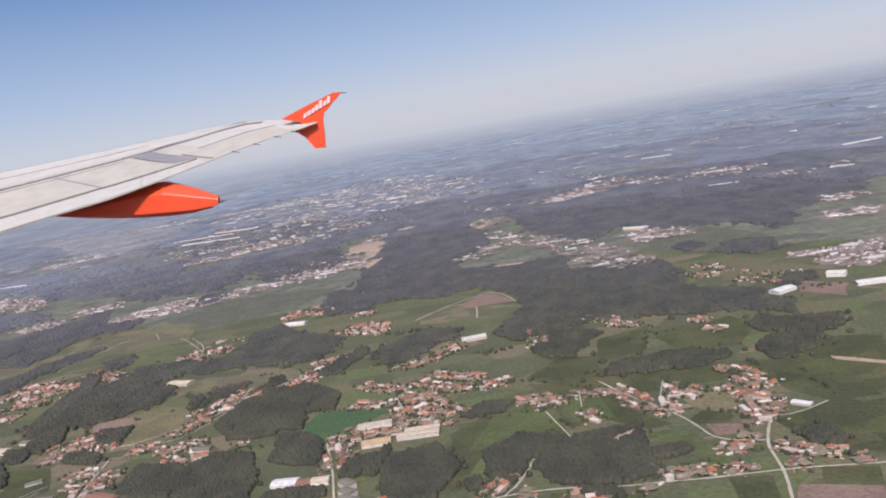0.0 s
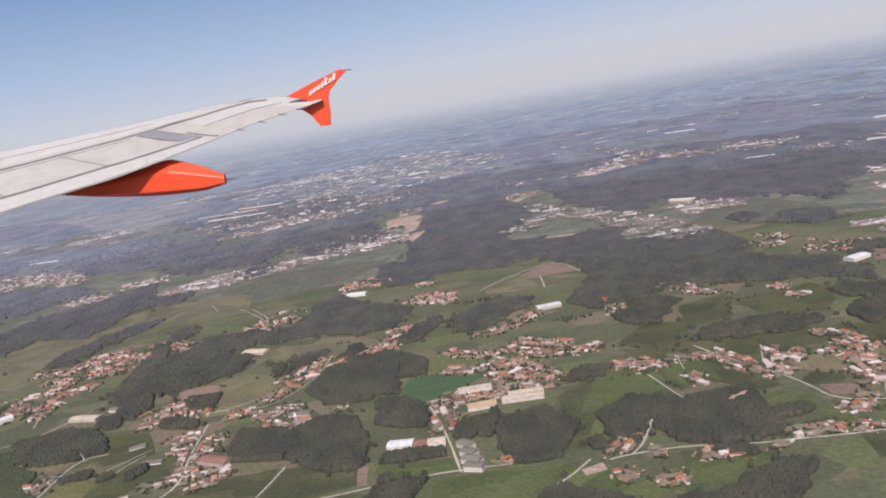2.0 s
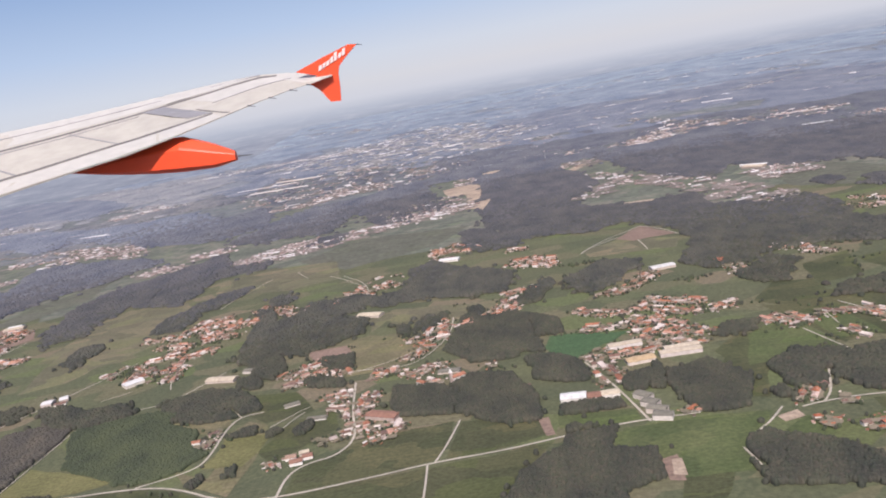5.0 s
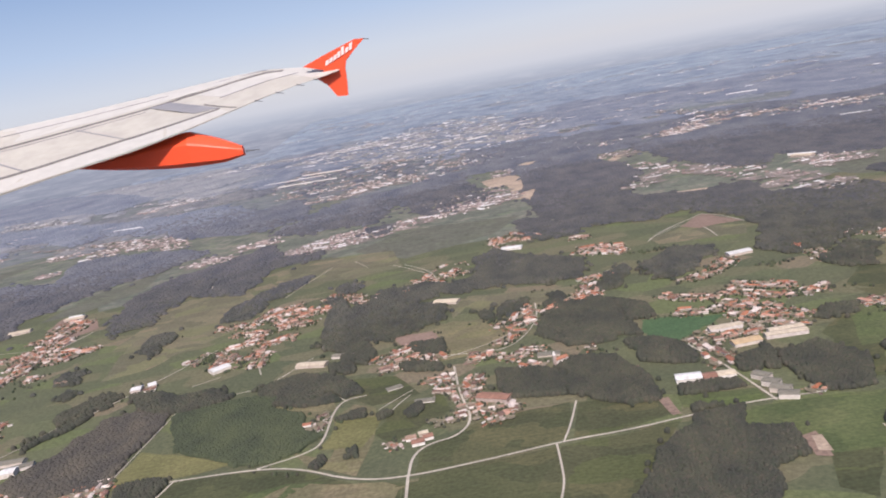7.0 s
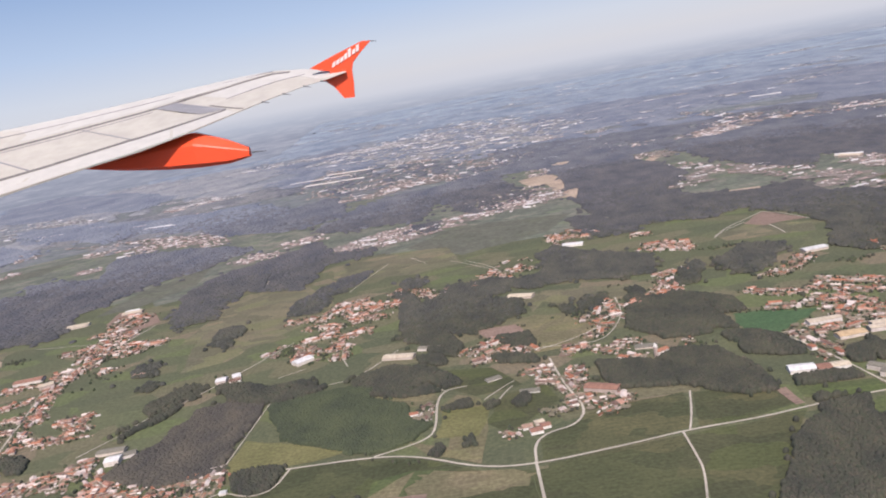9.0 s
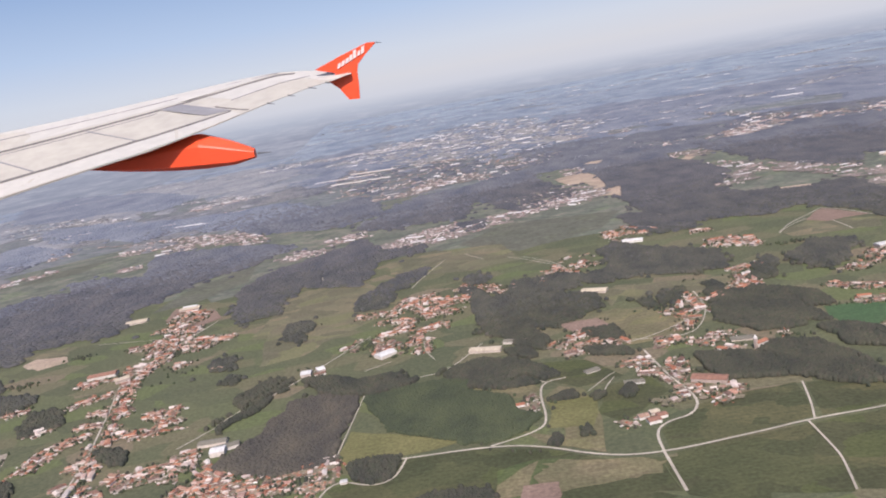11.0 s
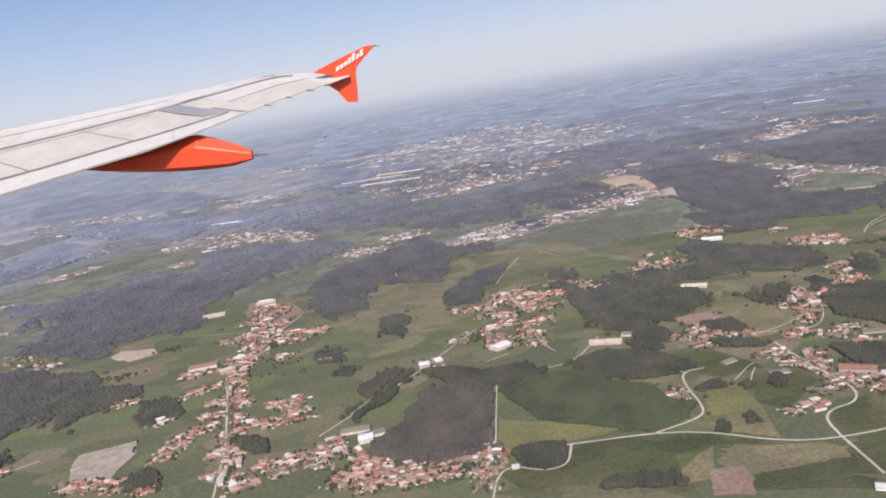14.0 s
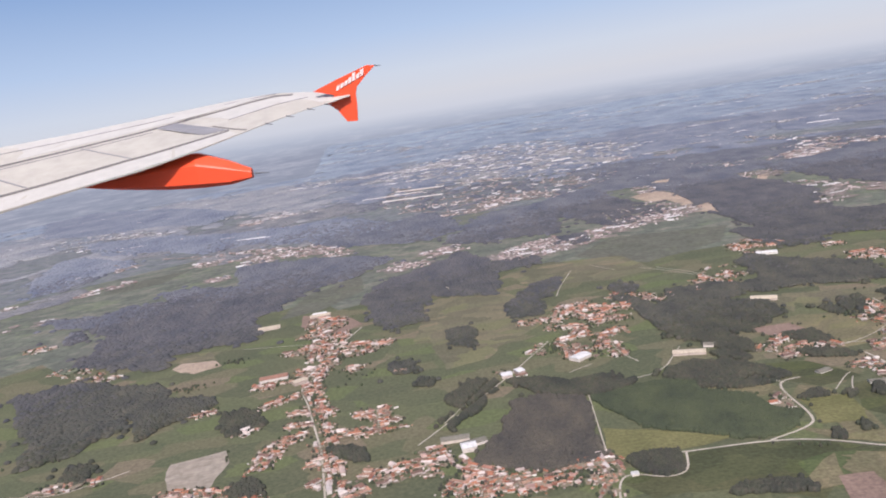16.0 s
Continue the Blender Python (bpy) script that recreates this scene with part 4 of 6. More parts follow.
ROADS.append((1.5, [(-128.7, 168.3), (-128.2, 179), (-124.4, 184.1), (-116.2, 186.2), (-112.4, 195.4), (-115.9, 212.5), (-117.9, 236.7)]))
ROADS.append((1.6, [(-128.7, 168.3), (-128.5, 149.9)]))
ROADS.append((1.1, [(-90.4, 174), (-87.5, 182.7), (-84.3, 195.9)]))
ROADS.append((1.1, [(-92.3, 173.1), (-92.5, 160.2), (-92.9, 153.9), (-96.1, 140.9)]))
ROADS.append((1.5, [(-170.2, 185.5), (-157.1, 190.2), (-153.8, 195.9), (-154.3, 215), (-152, 223.5), (-145, 224.2)]))
ROADS.append((0.9, [(-213.1, 193.6), (-210, 235.7)]))
ROADS.append((1.4, [(-291.3, 184.9), (-297.6, 222.6), (-301.5, 237.1), (-309.2, 268.3), (-315.3, 285.7), (-312.3, 311.7), (-297.6, 364.2)]))
ROADS.append((1.2, [(-266.7, 215.9), (-258.8, 227.3), (-247.7, 243.4), (-234.2, 264.1), (-214.7, 298.2)]))
ROADS.append((1.3, [(-193, 186), (-195.4, 175.3), (-201.5, 173.6), (-209.8, 179), (-213.9, 175), (-216.2, 160.5)]))
ROADS.append((1.2, [(-401.9, 223.1), (-381.4, 218.7), (-372.6, 223.5), (-362.2, 230)]))
ROADS.append((1.5, [(69.4, 205.3), (70.9, 196.1), (64.5, 181.7), (63.5, 174.4), (62.6, 165.9), (59.2, 153.6)]))
ROADS.append((1.1, [(70.9, 196.1), (77.1, 195.1), (86.9, 200.1)]))
ROADS.append((1.3, [(-3.2, 173), (0.5, 174), (14.4, 174.3), (28.4, 170.3), (39.2, 169.6), (47.1, 168.3), (63.3, 167.6), (80.4, 164.5), (90.4, 162.7)]))
ROADS.append((1, [(17, 221.6), (19, 212.1), (21.6, 200.4)]))
ROADS.append((1.2, [(35.3, 239.9), (40.6, 225.2), (49.2, 208), (52.5, 198.5), (54.5, 186.8), (64.9, 182.8)]))
ROADS.append((1, [(50.3, 216.2), (55.6, 230.3)]))
ROADS.append((1.2, [(10.9, 191.3), (6.2, 179), (2.3, 174)]))
ROADS.append((1.2, [(-7.3, 174.7), (-12.4, 168.3), (-18, 163.4)]))
ROADS.append((0.9, [(-22, 158.5), (-20.9, 149.2)]))
ROADS.append((1.3, [(-46.7, 222.7), (-41.7, 202.6), (-37.6, 177.7)]))
ROADS.append((0.9, [(-26.9, 358.2), (-15.9, 369), (-7.2, 375.5)]))
ROADS.append((1, [(-119.2, 248), (-104.4, 243.8), (-96.3, 248.3), (-87.6, 268.8), (-86.6, 290)]))
ROADS.append((1, [(-256.5, 435.5), (-251.9, 405)]))
ROADS.append((1, [(-200.9, 366.3), (-197.1, 381.8), (-185.7, 414.9)]))
ROADS.append((1, [(-205.4, 246.5), (-184.2, 242.9), (-169.8, 268.6)]))
ROADS.append((0.9, [(-125.4, 344.7), (-129.5, 369.5), (-144.3, 393.2)]))
ROADS.append((0.9, [(-354.7, 356.3), (-317.4, 346.5), (-279.4, 335.8)]))
ROADS.append((0.9, [(-187.3, 259.7), (-190.6, 269.4), (-192.0, 280.0), (-191.1, 286.7)]))
ROADS.append((0.8, [(-136.0, 209.1), (-133.6, 214.6), (-131.1, 218.8)]))
ROADS.append((0.8, [(-212.6, 259.0), (-203.4, 264.4)]))
ROADS.append((0.9, [(52.9, 231.9), (47.3, 214.3), (48.5, 205.6)]))
ROADS.append((0.8, [(28.2, 233.1), (27.2, 221.3)]))
ROADS.append((0.8, [(28.3, 216.3), (30.6, 208.6)]))
ROADS.append((0.8, [(-140.1, 211.3), (-132.4, 220.7), (-130.3, 222.2)]))
ROADS.append((0.9, [(-122.1, 245.6), (-111.0, 249.5), (-99.9, 257.1), (-85.4, 271.2)]))
ROADS.append((0.8, [(-258.3, 229.9), (-250.4, 244.2), (-240.9, 263.2)]))
ROADS.append((0.8, [(-162.4, 226.4), (-157.6, 231.3), (-151.1, 222.0)]))
ROADS.append((0.8, [(-280.2, 234.3), (-282.0, 251.4)]))
ROADS.append((0.8, [(-174.0, 421.3), (-164.3, 401.5)]))
ROADS.append((0.8, [(-152.0, 397.8), (-144.0, 387.3), (-130.6, 364.3)]))
ROADS.append((1.4, [(6.8, 392.1), (14.1, 380.3), (18.5, 362.6)]))
ROADS.append((1.2, [(0.1, 363.9), (0.2, 350.4), (-0.2, 343.2)]))
ROADS.append((1.2, [(-28.0, 354.9), (-18.9, 369.5), (-4.8, 381.3), (6.8, 392.1)]))
TOWNS = []
TOWNS.append((34, 9, [(100.3, 376.7), (112, 344.7), (132, 328.2)]))
TOWNS.append((30, 5, [(-178.4, 353.1), (-150.5, 331.8)]))
TOWNS.append((23, 5, [(-451.4, 367.4), (-409.4, 340.5)]))
TOWNS.append((15, 5, [(-497, 416.5), (-477.2, 422.2)]))
TOWNS.append((27, 7, [(-99.5, 410.5), (-78.7, 408.1)]))
TOWNS.append((34, 7, [(-60.6, 360), (-40.5, 350.5)]))
TOWNS.append((23, 7, [(-113.3, 375), (-127.5, 361.9), (-117.1, 349.6), (-135.6, 356.6)]))
TOWNS.append((200, 2.2, [(-289.1, 189.3), (-291.8, 203.0), (-294.8, 218.5), (-299.3, 236.6), (-304.5, 257.4), (-308.3, 274.9), (-311.3, 294.2), (-308.8, 313.3), (-307.5, 335.5), (-306.1, 360.6)]))
TOWNS.append((29, 1.8, [(-316.9, 215.0), (-316.0, 225.4), (-313.2, 234.9), (-308.6, 235.4)]))
TOWNS.append((10, 1.0, [(-315.8, 220.7), (-312.5, 228.3)]))
TOWNS.append((12, 1.1, [(-299.7, 212.6), (-290.7, 217.2)]))
TOWNS.append((6, 0.9, [(-297.2, 197.3), (-293.8, 201.6)]))
TOWNS.append((8, 0.9, [(-330.6, 247.5), (-325.0, 251.1)]))
TOWNS.append((12, 1.1, [(-355.9, 274.0), (-345.8, 274.0)]))
TOWNS.append((4, 0.8, [(-329.2, 268.8), (-325.8, 269.6)]))
TOWNS.append((21, 1.5, [(-324.2, 272.8), (-316.1, 278.1), (-308.0, 280.6)]))
TOWNS.append((21, 1.5, [(-313.8, 259.9), (-300.7, 258.5), (-296.9, 254.5)]))
TOWNS.append((12, 1.1, [(-313.4, 248.0), (-303.0, 247.0)]))
TOWNS.append((5, 0.8, [(-308.4, 237.6), (-303.8, 238.1)]))
TOWNS.append((29, 1.9, [(-296.7, 234.8), (-288.4, 232.8), (-279.1, 233.9), (-272.0, 235.8)]))
TOWNS.append((11, 1.1, [(-289.4, 248.7), (-279.7, 250.5)]))
TOWNS.append((19, 1.4, [(-278.8, 236.0), (-280.6, 252.4)]))
TOWNS.append((26, 1.7, [(-336.5, 295.3), (-329.5, 295.5), (-313.9, 298.5)]))
TOWNS.append((37, 2.2, [(-333.8, 303.7), (-320.8, 304.8), (-312.0, 307.7), (-308.6, 316.8)]))
TOWNS.append((12, 1.1, [(-330.8, 333.9), (-321.6, 338.2)]))
TOWNS.append((50, 2.2, [(-323.1, 343.0), (-308.1, 337.3), (-288.9, 334.4), (-281.1, 334.7)]))
TOWNS.append((18, 1.4, [(-319.8, 349.8), (-304.8, 355.3)]))
TOWNS.append((15, 1.3, [(-326.2, 361.8), (-313.6, 357.2)]))
TOWNS.append((9, 1.0, [(-305.0, 326.4), (-297.3, 326.6)]))
TOWNS.append((8, 1.0, [(-298.1, 301.5), (-290.9, 301.8)]))
TOWNS.append((37, 2.2, [(-341.3, 206.9), (-331.3, 204.6), (-310.4, 197.0)]))
TOWNS.append((22, 1.6, [(-283.7, 201.9), (-276.4, 200.0), (-270.6, 203.4), (-265.6, 203.6)]))
TOWNS.append((6, 0.9, [(-276.5, 195.0), (-271.2, 196.7)]))
TOWNS.append((9, 1.0, [(-287.3, 188.8), (-280.8, 193.1)]))
TOWNS.append((32, 2.0, [(-258.2, 181.0), (-253.7, 188.2), (-240.8, 186.9), (-234.8, 188.2)]))
TOWNS.append((21, 1.5, [(-251.7, 179.1), (-243.0, 181.3), (-233.7, 180.7)]))
TOWNS.append((34, 2.1, [(-241.9, 184.1), (-232.8, 185.0), (-220.8, 189.4), (-213.8, 191.5)]))
TOWNS.append((24, 1.7, [(-239.5, 178.5), (-227.6, 180.4), (-218.5, 179.2)]))
TOWNS.append((34, 2.1, [(-265.2, 208.9), (-258.6, 210.5), (-252.5, 197.7), (-246.5, 191.8)]))
TOWNS.append((7, 0.9, [(-266.5, 194.7), (-260.5, 196.8)]))
TOWNS.append((20, 1.5, [(-218.2, 174.0), (-213.4, 182.2), (-213.8, 190.4)]))
TOWNS.append((9, 1.0, [(-217.1, 169.2), (-215.4, 176.7)]))
TOWNS.append((9, 1.0, [(-265.6, 203.6), (-258.3, 201.3)]))
TOWNS.append((20, 1.5, [(-258.0, 186.4), (-247.3, 187.9), (-241.5, 190.9)]))
TOWNS.append((11, 1.1, [(-249.0, 180.7), (-240.4, 184.2)]))
TOWNS.append((15, 1.2, [(-222.4, 285.8), (-214.9, 296.2)]))
TOWNS.append((15, 1.3, [(-209.8, 273.5), (-203.4, 284.9)]))
TOWNS.append((15, 1.2, [(-203.4, 276.9), (-192.3, 283.0)]))
TOWNS.append((18, 1.4, [(-211.4, 296.0), (-203.3, 299.3), (-196.3, 299.5)]))
TOWNS.append((13, 1.2, [(-194.2, 294.6), (-184.7, 301.1)]))
TOWNS.append((20, 1.5, [(-213.0, 315.3), (-196.1, 311.2)]))
TOWNS.append((56, 2.2, [(-205.9, 331.0), (-199.6, 346.7), (-190.1, 336.1), (-172.6, 332.7)]))
TOWNS.append((15, 1.3, [(-194.2, 320.0), (-183.4, 327.5)]))
TOWNS.append((10, 1.0, [(-178.2, 329.2), (-172.2, 335.4)]))
TOWNS.append((32, 2.0, [(-163.7, 340.3), (-156.7, 336.0), (-151.2, 337.8), (-137.9, 339.9)]))
TOWNS.append((11, 1.1, [(-137.4, 352.9), (-128.6, 356.2)]))
TOWNS.append((8, 1.0, [(-118.2, 355.0), (-111.2, 356.2)]))
TOWNS.append((20, 1.5, [(-65.9, 308.1), (-56.8, 312.3), (-49.6, 312.6)]))
TOWNS.append((28, 1.8, [(-64.2, 301.9), (-66.2, 284.5), (-72.8, 284.3)]))
TOWNS.append((19, 1.4, [(-99.4, 267.6), (-90.1, 270.0), (-86.6, 264.2)]))
TOWNS.append((18, 1.4, [(-91.5, 281.1), (-85.6, 275.2), (-79.3, 279.7)]))
TOWNS.append((16, 1.3, [(-132.9, 247.7), (-124.4, 249.8), (-122.1, 245.6)]))
TOWNS.append((8, 0.9, [(-95.4, 241.6), (-88.9, 239.6)]))
TOWNS.append((16, 1.3, [(-191.9, 318.7), (-198.2, 331.3)]))
TOWNS.append((48, 2.2, [(-97.0, 408.6), (-83.5, 422.4), (-75.2, 401.6)]))
TOWNS.append((12, 1.1, [(-97.2, 393.1), (-87.1, 392.6)]))
TOWNS.append((34, 2.1, [(-58.0, 361.8), (-48.8, 361.3), (-42.0, 342.4)]))
TOWNS.append((10, 1.0, [(-60.6, 385.9), (-51.8, 386.3)]))
TOWNS.append((22, 1.6, [(-208.3, 270.8), (-208.0, 279.0), (-206.7, 290.1)]))
TOWNS.append((12, 1.1, [(-204.4, 269.3), (-198.9, 278.2)]))
TOWNS.append((22, 1.6, [(-222.9, 327.4), (-215.0, 329.8), (-205.9, 323.3)]))
TOWNS.append((18, 1.4, [(-203.4, 298.1), (-201.2, 303.7), (-197.6, 312.3)]))
TOWNS.append((23, 1.6, [(-197.2, 289.3), (-191.9, 298.3), (-182.8, 299.0)]))
TOWNS.append((28, 1.8, [(-203.8, 333.8), (-196.2, 334.1), (-195.5, 346.1), (-190.8, 348.0)]))
TOWNS.append((27, 1.8, [(-193.2, 310.4), (-190.2, 318.3), (-176.1, 313.2)]))
TOWNS.append((34, 2.1, [(-201.3, 340.6), (-182.4, 331.4), (-174.8, 327.7)]))
TOWNS.append((21, 1.5, [(-191.3, 268.6), (-192.4, 278.5), (-191.7, 287.0)]))
TOWNS.append((20, 1.5, [(-145.0, 251.7), (-142.3, 255.7), (-137.2, 258.9), (-132.0, 262.3)]))
TOWNS.append((16, 1.3, [(-136.2, 248.2), (-131.2, 251.3), (-123.3, 250.7)]))
TOWNS.append((9, 1.0, [(-142.5, 243.4), (-135.4, 245.5)]))
TOWNS.append((19, 1.4, [(-125.5, 225.9), (-119.9, 228.2), (-115.8, 218.3)]))
TOWNS.append((7, 0.9, [(-122.7, 218.3), (-117.2, 216.8)]))
TOWNS.append((13, 1.2, [(-114.0, 217.7), (-110.3, 224.6), (-107.0, 225.6)]))
TOWNS.append((4, 0.8, [(-113.4, 215.1), (-110.3, 216.4)]))
TOWNS.append((16, 1.3, [(-114.7, 206.4), (-111.2, 198.2), (-108.7, 194.1)]))
TOWNS.append((7, 0.9, [(-117.6, 198.6), (-111.6, 200.1)]))
TOWNS.append((12, 1.1, [(-111.7, 207.3), (-101.6, 205.7)]))
TOWNS.append((9, 1.0, [(-108.2, 199.0), (-100.3, 198.1)]))
TOWNS.append((7, 0.9, [(-108.3, 192.3), (-102.5, 193.8)]))
TOWNS.append((15, 1.2, [(-113.2, 239.3), (-107.7, 239.6), (-100.3, 239.0)]))
TOWNS.append((9, 1.0, [(-112.3, 243.8), (-104.7, 243.2)]))
TOWNS.append((15, 1.2, [(-117.3, 220.9), (-115.2, 208.4)]))
TOWNS.append((20, 1.5, [(-100.9, 249.3), (-99.4, 259.6), (-93.2, 256.9)]))
TOWNS.append((32, 2.0, [(-102.9, 269.9), (-96.4, 267.0), (-93.5, 278.1), (-87.9, 285.3)]))
TOWNS.append((12, 1.1, [(-100.5, 234.3), (-95.4, 237.1), (-93.2, 241.1)]))
TOWNS.append((6, 0.9, [(-95.0, 227.7), (-91.1, 224.0)]))
TOWNS.append((29, 1.9, [(-80.7, 275.2), (-74.9, 282.3), (-68.7, 289.7), (-64.4, 294.9)]))
TOWNS.append((3, 0.7, [(-75.2, 232.4), (-72.5, 232.7)]))
TOWNS.append((6, 0.8, [(-68.2, 209.3), (-63.4, 209.1)]))
TOWNS.append((21, 1.5, [(-41.8, 272.5), (-36.2, 266.4), (-26.9, 261.8)]))
TOWNS.append((32, 2.0, [(-43.1, 251.5), (-33.9, 250.0), (-26.5, 249.4), (-15.3, 249.9)]))
TOWNS.append((7, 0.9, [(-41.1, 229.4), (-35.7, 232.0)]))
TOWNS.append((6, 0.9, [(-46.6, 224.5), (-41.5, 224.7)]))
TOWNS.append((21, 1.5, [(-44.2, 221.2), (-42.5, 211.8), (-41.6, 203.4)]))
TOWNS.append((28, 1.8, [(-39.8, 224.0), (-31.3, 225.2), (-24.3, 227.0), (-15.6, 228.2)]))
TOWNS.append((35, 2.1, [(-25.8, 255.0), (-16.2, 244.5), (-8.4, 230.1)]))
TOWNS.append((19, 1.4, [(-27.2, 244.1), (-14.7, 232.9)]))
TOWNS.append((24, 1.6, [(-28.5, 233.9), (-19.1, 227.3), (-11.8, 221.6)]))
TOWNS.append((24, 1.6, [(-10.9, 253.8), (-1.9, 252.4), (9.7, 254.5)]))
TOWNS.append((24, 1.6, [(-22.5, 266.0), (-13.9, 258.4), (-7.5, 252.1)]))
TOWNS.append((38, 2.2, [(-30.5, 284.2), (-19.0, 291.6), (-5.9, 306.4)]))
TOWNS.append((25, 1.7, [(-17.4, 273.6), (-8.8, 265.6), (-0.1, 261.0)]))
TOWNS.append((10, 1.1, [(-37.9, 210.0), (-40.3, 218.7)]))
TOWNS.append((21, 1.5, [(8.9, 231.5), (16.6, 234.3), (22.4, 226.2)]))
TOWNS.append((6, 0.9, [(14.9, 223.5), (19.2, 226.6)]))
TOWNS.append((5, 0.8, [(26.0, 231.9), (30.5, 230.3)]))
TOWNS.append((21, 1.5, [(35.1, 233.6), (42.0, 222.0), (43.4, 217.7)]))
TOWNS.append((16, 1.3, [(47.3, 219.4), (46.1, 210.0), (48.3, 206.6)]))
TOWNS.append((11, 1.1, [(50.9, 220.3), (57.0, 219.8), (58.5, 216.5)]))
TOWNS.append((9, 1.0, [(27.7, 216.1), (30.5, 209.1)]))
TOWNS.append((12, 1.1, [(-1.5, 175.6), (2.7, 181.6), (4.9, 184.3)]))
TOWNS.append((4, 0.8, [(5.9, 173.3), (9.0, 172.9)]))
TOWNS.append((7, 0.9, [(16.9, 168.6), (23.0, 168.3)]))
TOWNS.append((8, 1.0, [(34.7, 178.3), (35.7, 171.2)]))
TOWNS.append((4, 0.8, [(32.0, 168.8), (35.1, 169.9)]))
TOWNS.append((5, 0.8, [(-3.3, 164.5), (1.3, 163.6)]))
TOWNS.append((7, 0.9, [(4.7, 159.2), (11.1, 160.2)]))
TOWNS.append((5, 0.8, [(-28.0, 178.3), (-25.2, 181.1)]))
TOWNS.append((5, 0.8, [(-160.6, 206.2), (-156.5, 206.3)]))
TOWNS.append((4, 0.8, [(-156.8, 211.0), (-154.6, 214.0)]))
TOWNS.append((9, 1.0, [(-128.9, 185.2), (-121.7, 188.5)]))
TOWNS.append((6, 0.9, [(-123.8, 195.5), (-118.8, 197.3)]))
TOWNS.append((14, 1.2, [(11.2, 232.7), (17.5, 229.8), (18.3, 224.6)]))
TOWNS.append((5, 0.8, [(28.2, 232.4), (30.7, 228.6)]))
TOWNS.append((16, 1.3, [(38.4, 232.7), (42.4, 223.1), (45.0, 220.9)]))
TOWNS.append((13, 1.2, [(46.8, 216.2), (49.5, 210.4), (52.8, 206.7)]))
TOWNS.append((10, 1.0, [(53.6, 227.8), (55.6, 219.2)]))
TOWNS.append((5, 0.8, [(58.4, 222.8), (60.4, 219.4)]))
TOWNS.append((3, 0.7, [(65.2, 219.5), (67.8, 218.2)]))
TOWNS.append((16, 1.3, [(71.2, 235.2), (74.4, 230.7), (77.9, 223.4)]))
TOWNS.append((16, 1.3, [(73.9, 225.4), (76.4, 216.4), (79.5, 219.9)]))
TOWNS.append((15, 1.2, [(69.6, 214.9), (73.0, 208.6), (77.0, 204.4)]))
TOWNS.append((10, 1.0, [(67.4, 202.3), (68.0, 193.8)]))
TOWNS.append((23, 1.6, [(40.5, 312.7), (49.2, 311.5), (55.9, 302.4)]))
TOWNS.append((11, 1.1, [(51.2, 301.0), (57.9, 293.9)]))
TOWNS.append((7, 0.9, [(77.0, 288.2), (83.2, 288.3)]))
TOWNS.append((7, 0.9, [(79.6, 278.1), (83.9, 273.7)]))
TOWNS.append((28, 1.8, [(21.7, 306.8), (22.3, 282.2)]))
TOWNS.append((13, 1.2, [(53.9, 180.3), (58.4, 182.0), (62.9, 187.1)]))
TOWNS.append((18, 1.4, [(65.3, 179.4), (71.9, 173.8), (78.3, 171.4)]))
TOWNS.append((15, 1.3, [(36.1, 171.4), (41.4, 172.5), (49.0, 172.8)]))
TOWNS.append((6, 0.9, [(65.4, 170.1), (68.6, 166.1)]))
TOWNS.append((15, 1.2, [(64.5, 195.6), (70.0, 195.3), (73.9, 201.6)]))
TOWNS.append((14, 1.2, [(71.5, 211.3), (71.3, 198.7)]))
TOWNS.append((4, 0.8, [(78.6, 168.3), (81.1, 166.0)]))
TOWNS.append((5, 0.8, [(2.3, 179.7), (5.8, 181.5)]))
TOWNS.append((7, 0.9, [(52.4, 171.7), (57.4, 168.5)]))
TOWNS.append((6, 0.9, [(20.6, 169.5), (25.4, 168.0)]))
TOWNS.append((24, 1.7, [(-392.1, 224.3), (-383.5, 223.9), (-370.9, 224.6)]))
TOWNS.append((15, 1.2, [(-345.2, 205.8), (-332.5, 203.7)]))
TOWNS.append((23, 1.6, [(-288.9, 246.8), (-283.0, 247.0), (-274.3, 236.4)]))
TOWNS.append((7, 0.9, [(-238.6, 264.8), (-234.1, 269.0)]))
TOWNS.append((6, 0.9, [(-134.5, 190.0), (-132.4, 185.3)]))
TOWNS.append((72, 2.2, [(-313.1, 317.9), (-315.5, 336.5), (-317.3, 360.7), (-308.1, 377.8)]))
TOWNS.append((50, 2.2, [(-310.0, 303.8), (-304.3, 320.7), (-292.1, 322.0), (-284.2, 332.7)]))
TOWNS.append((49, 2.2, [(-320.2, 366.4), (-323.4, 390.6), (-305.9, 385.8)]))
TOWNS.append((11, 1.1, [(-300.3, 333.0), (-291.1, 336.0)]))
TOWNS.append((19, 1.4, [(-331.1, 340.0), (-316.4, 333.3)]))
TOWNS.append((10, 1.0, [(-255.5, 213.6), (-247.0, 214.4)]))
TOWNS.append((14, 1.2, [(-223.0, 187.4), (-210.7, 188.2)]))
TOWNS.append((30, 1.9, [(-217.6, 281.5), (-214.2, 292.4), (-204.2, 281.4)]))
TOWNS.append((7, 0.9, [(-235.2, 264.0), (-228.8, 264.0)]))
FAR_TOWNS = []
FAR_TOWNS.append((50, 14, [(-461.3, 634.8), (-423.9, 638.6), (-333.9, 599.9)]))
FAR_TOWNS.append((12, 10, [(-292.1, 490.7), (-277.7, 509.2)]))
FAR_TOWNS.append((22, 12, [(-270.3, 526.1), (-240.9, 538.1)]))
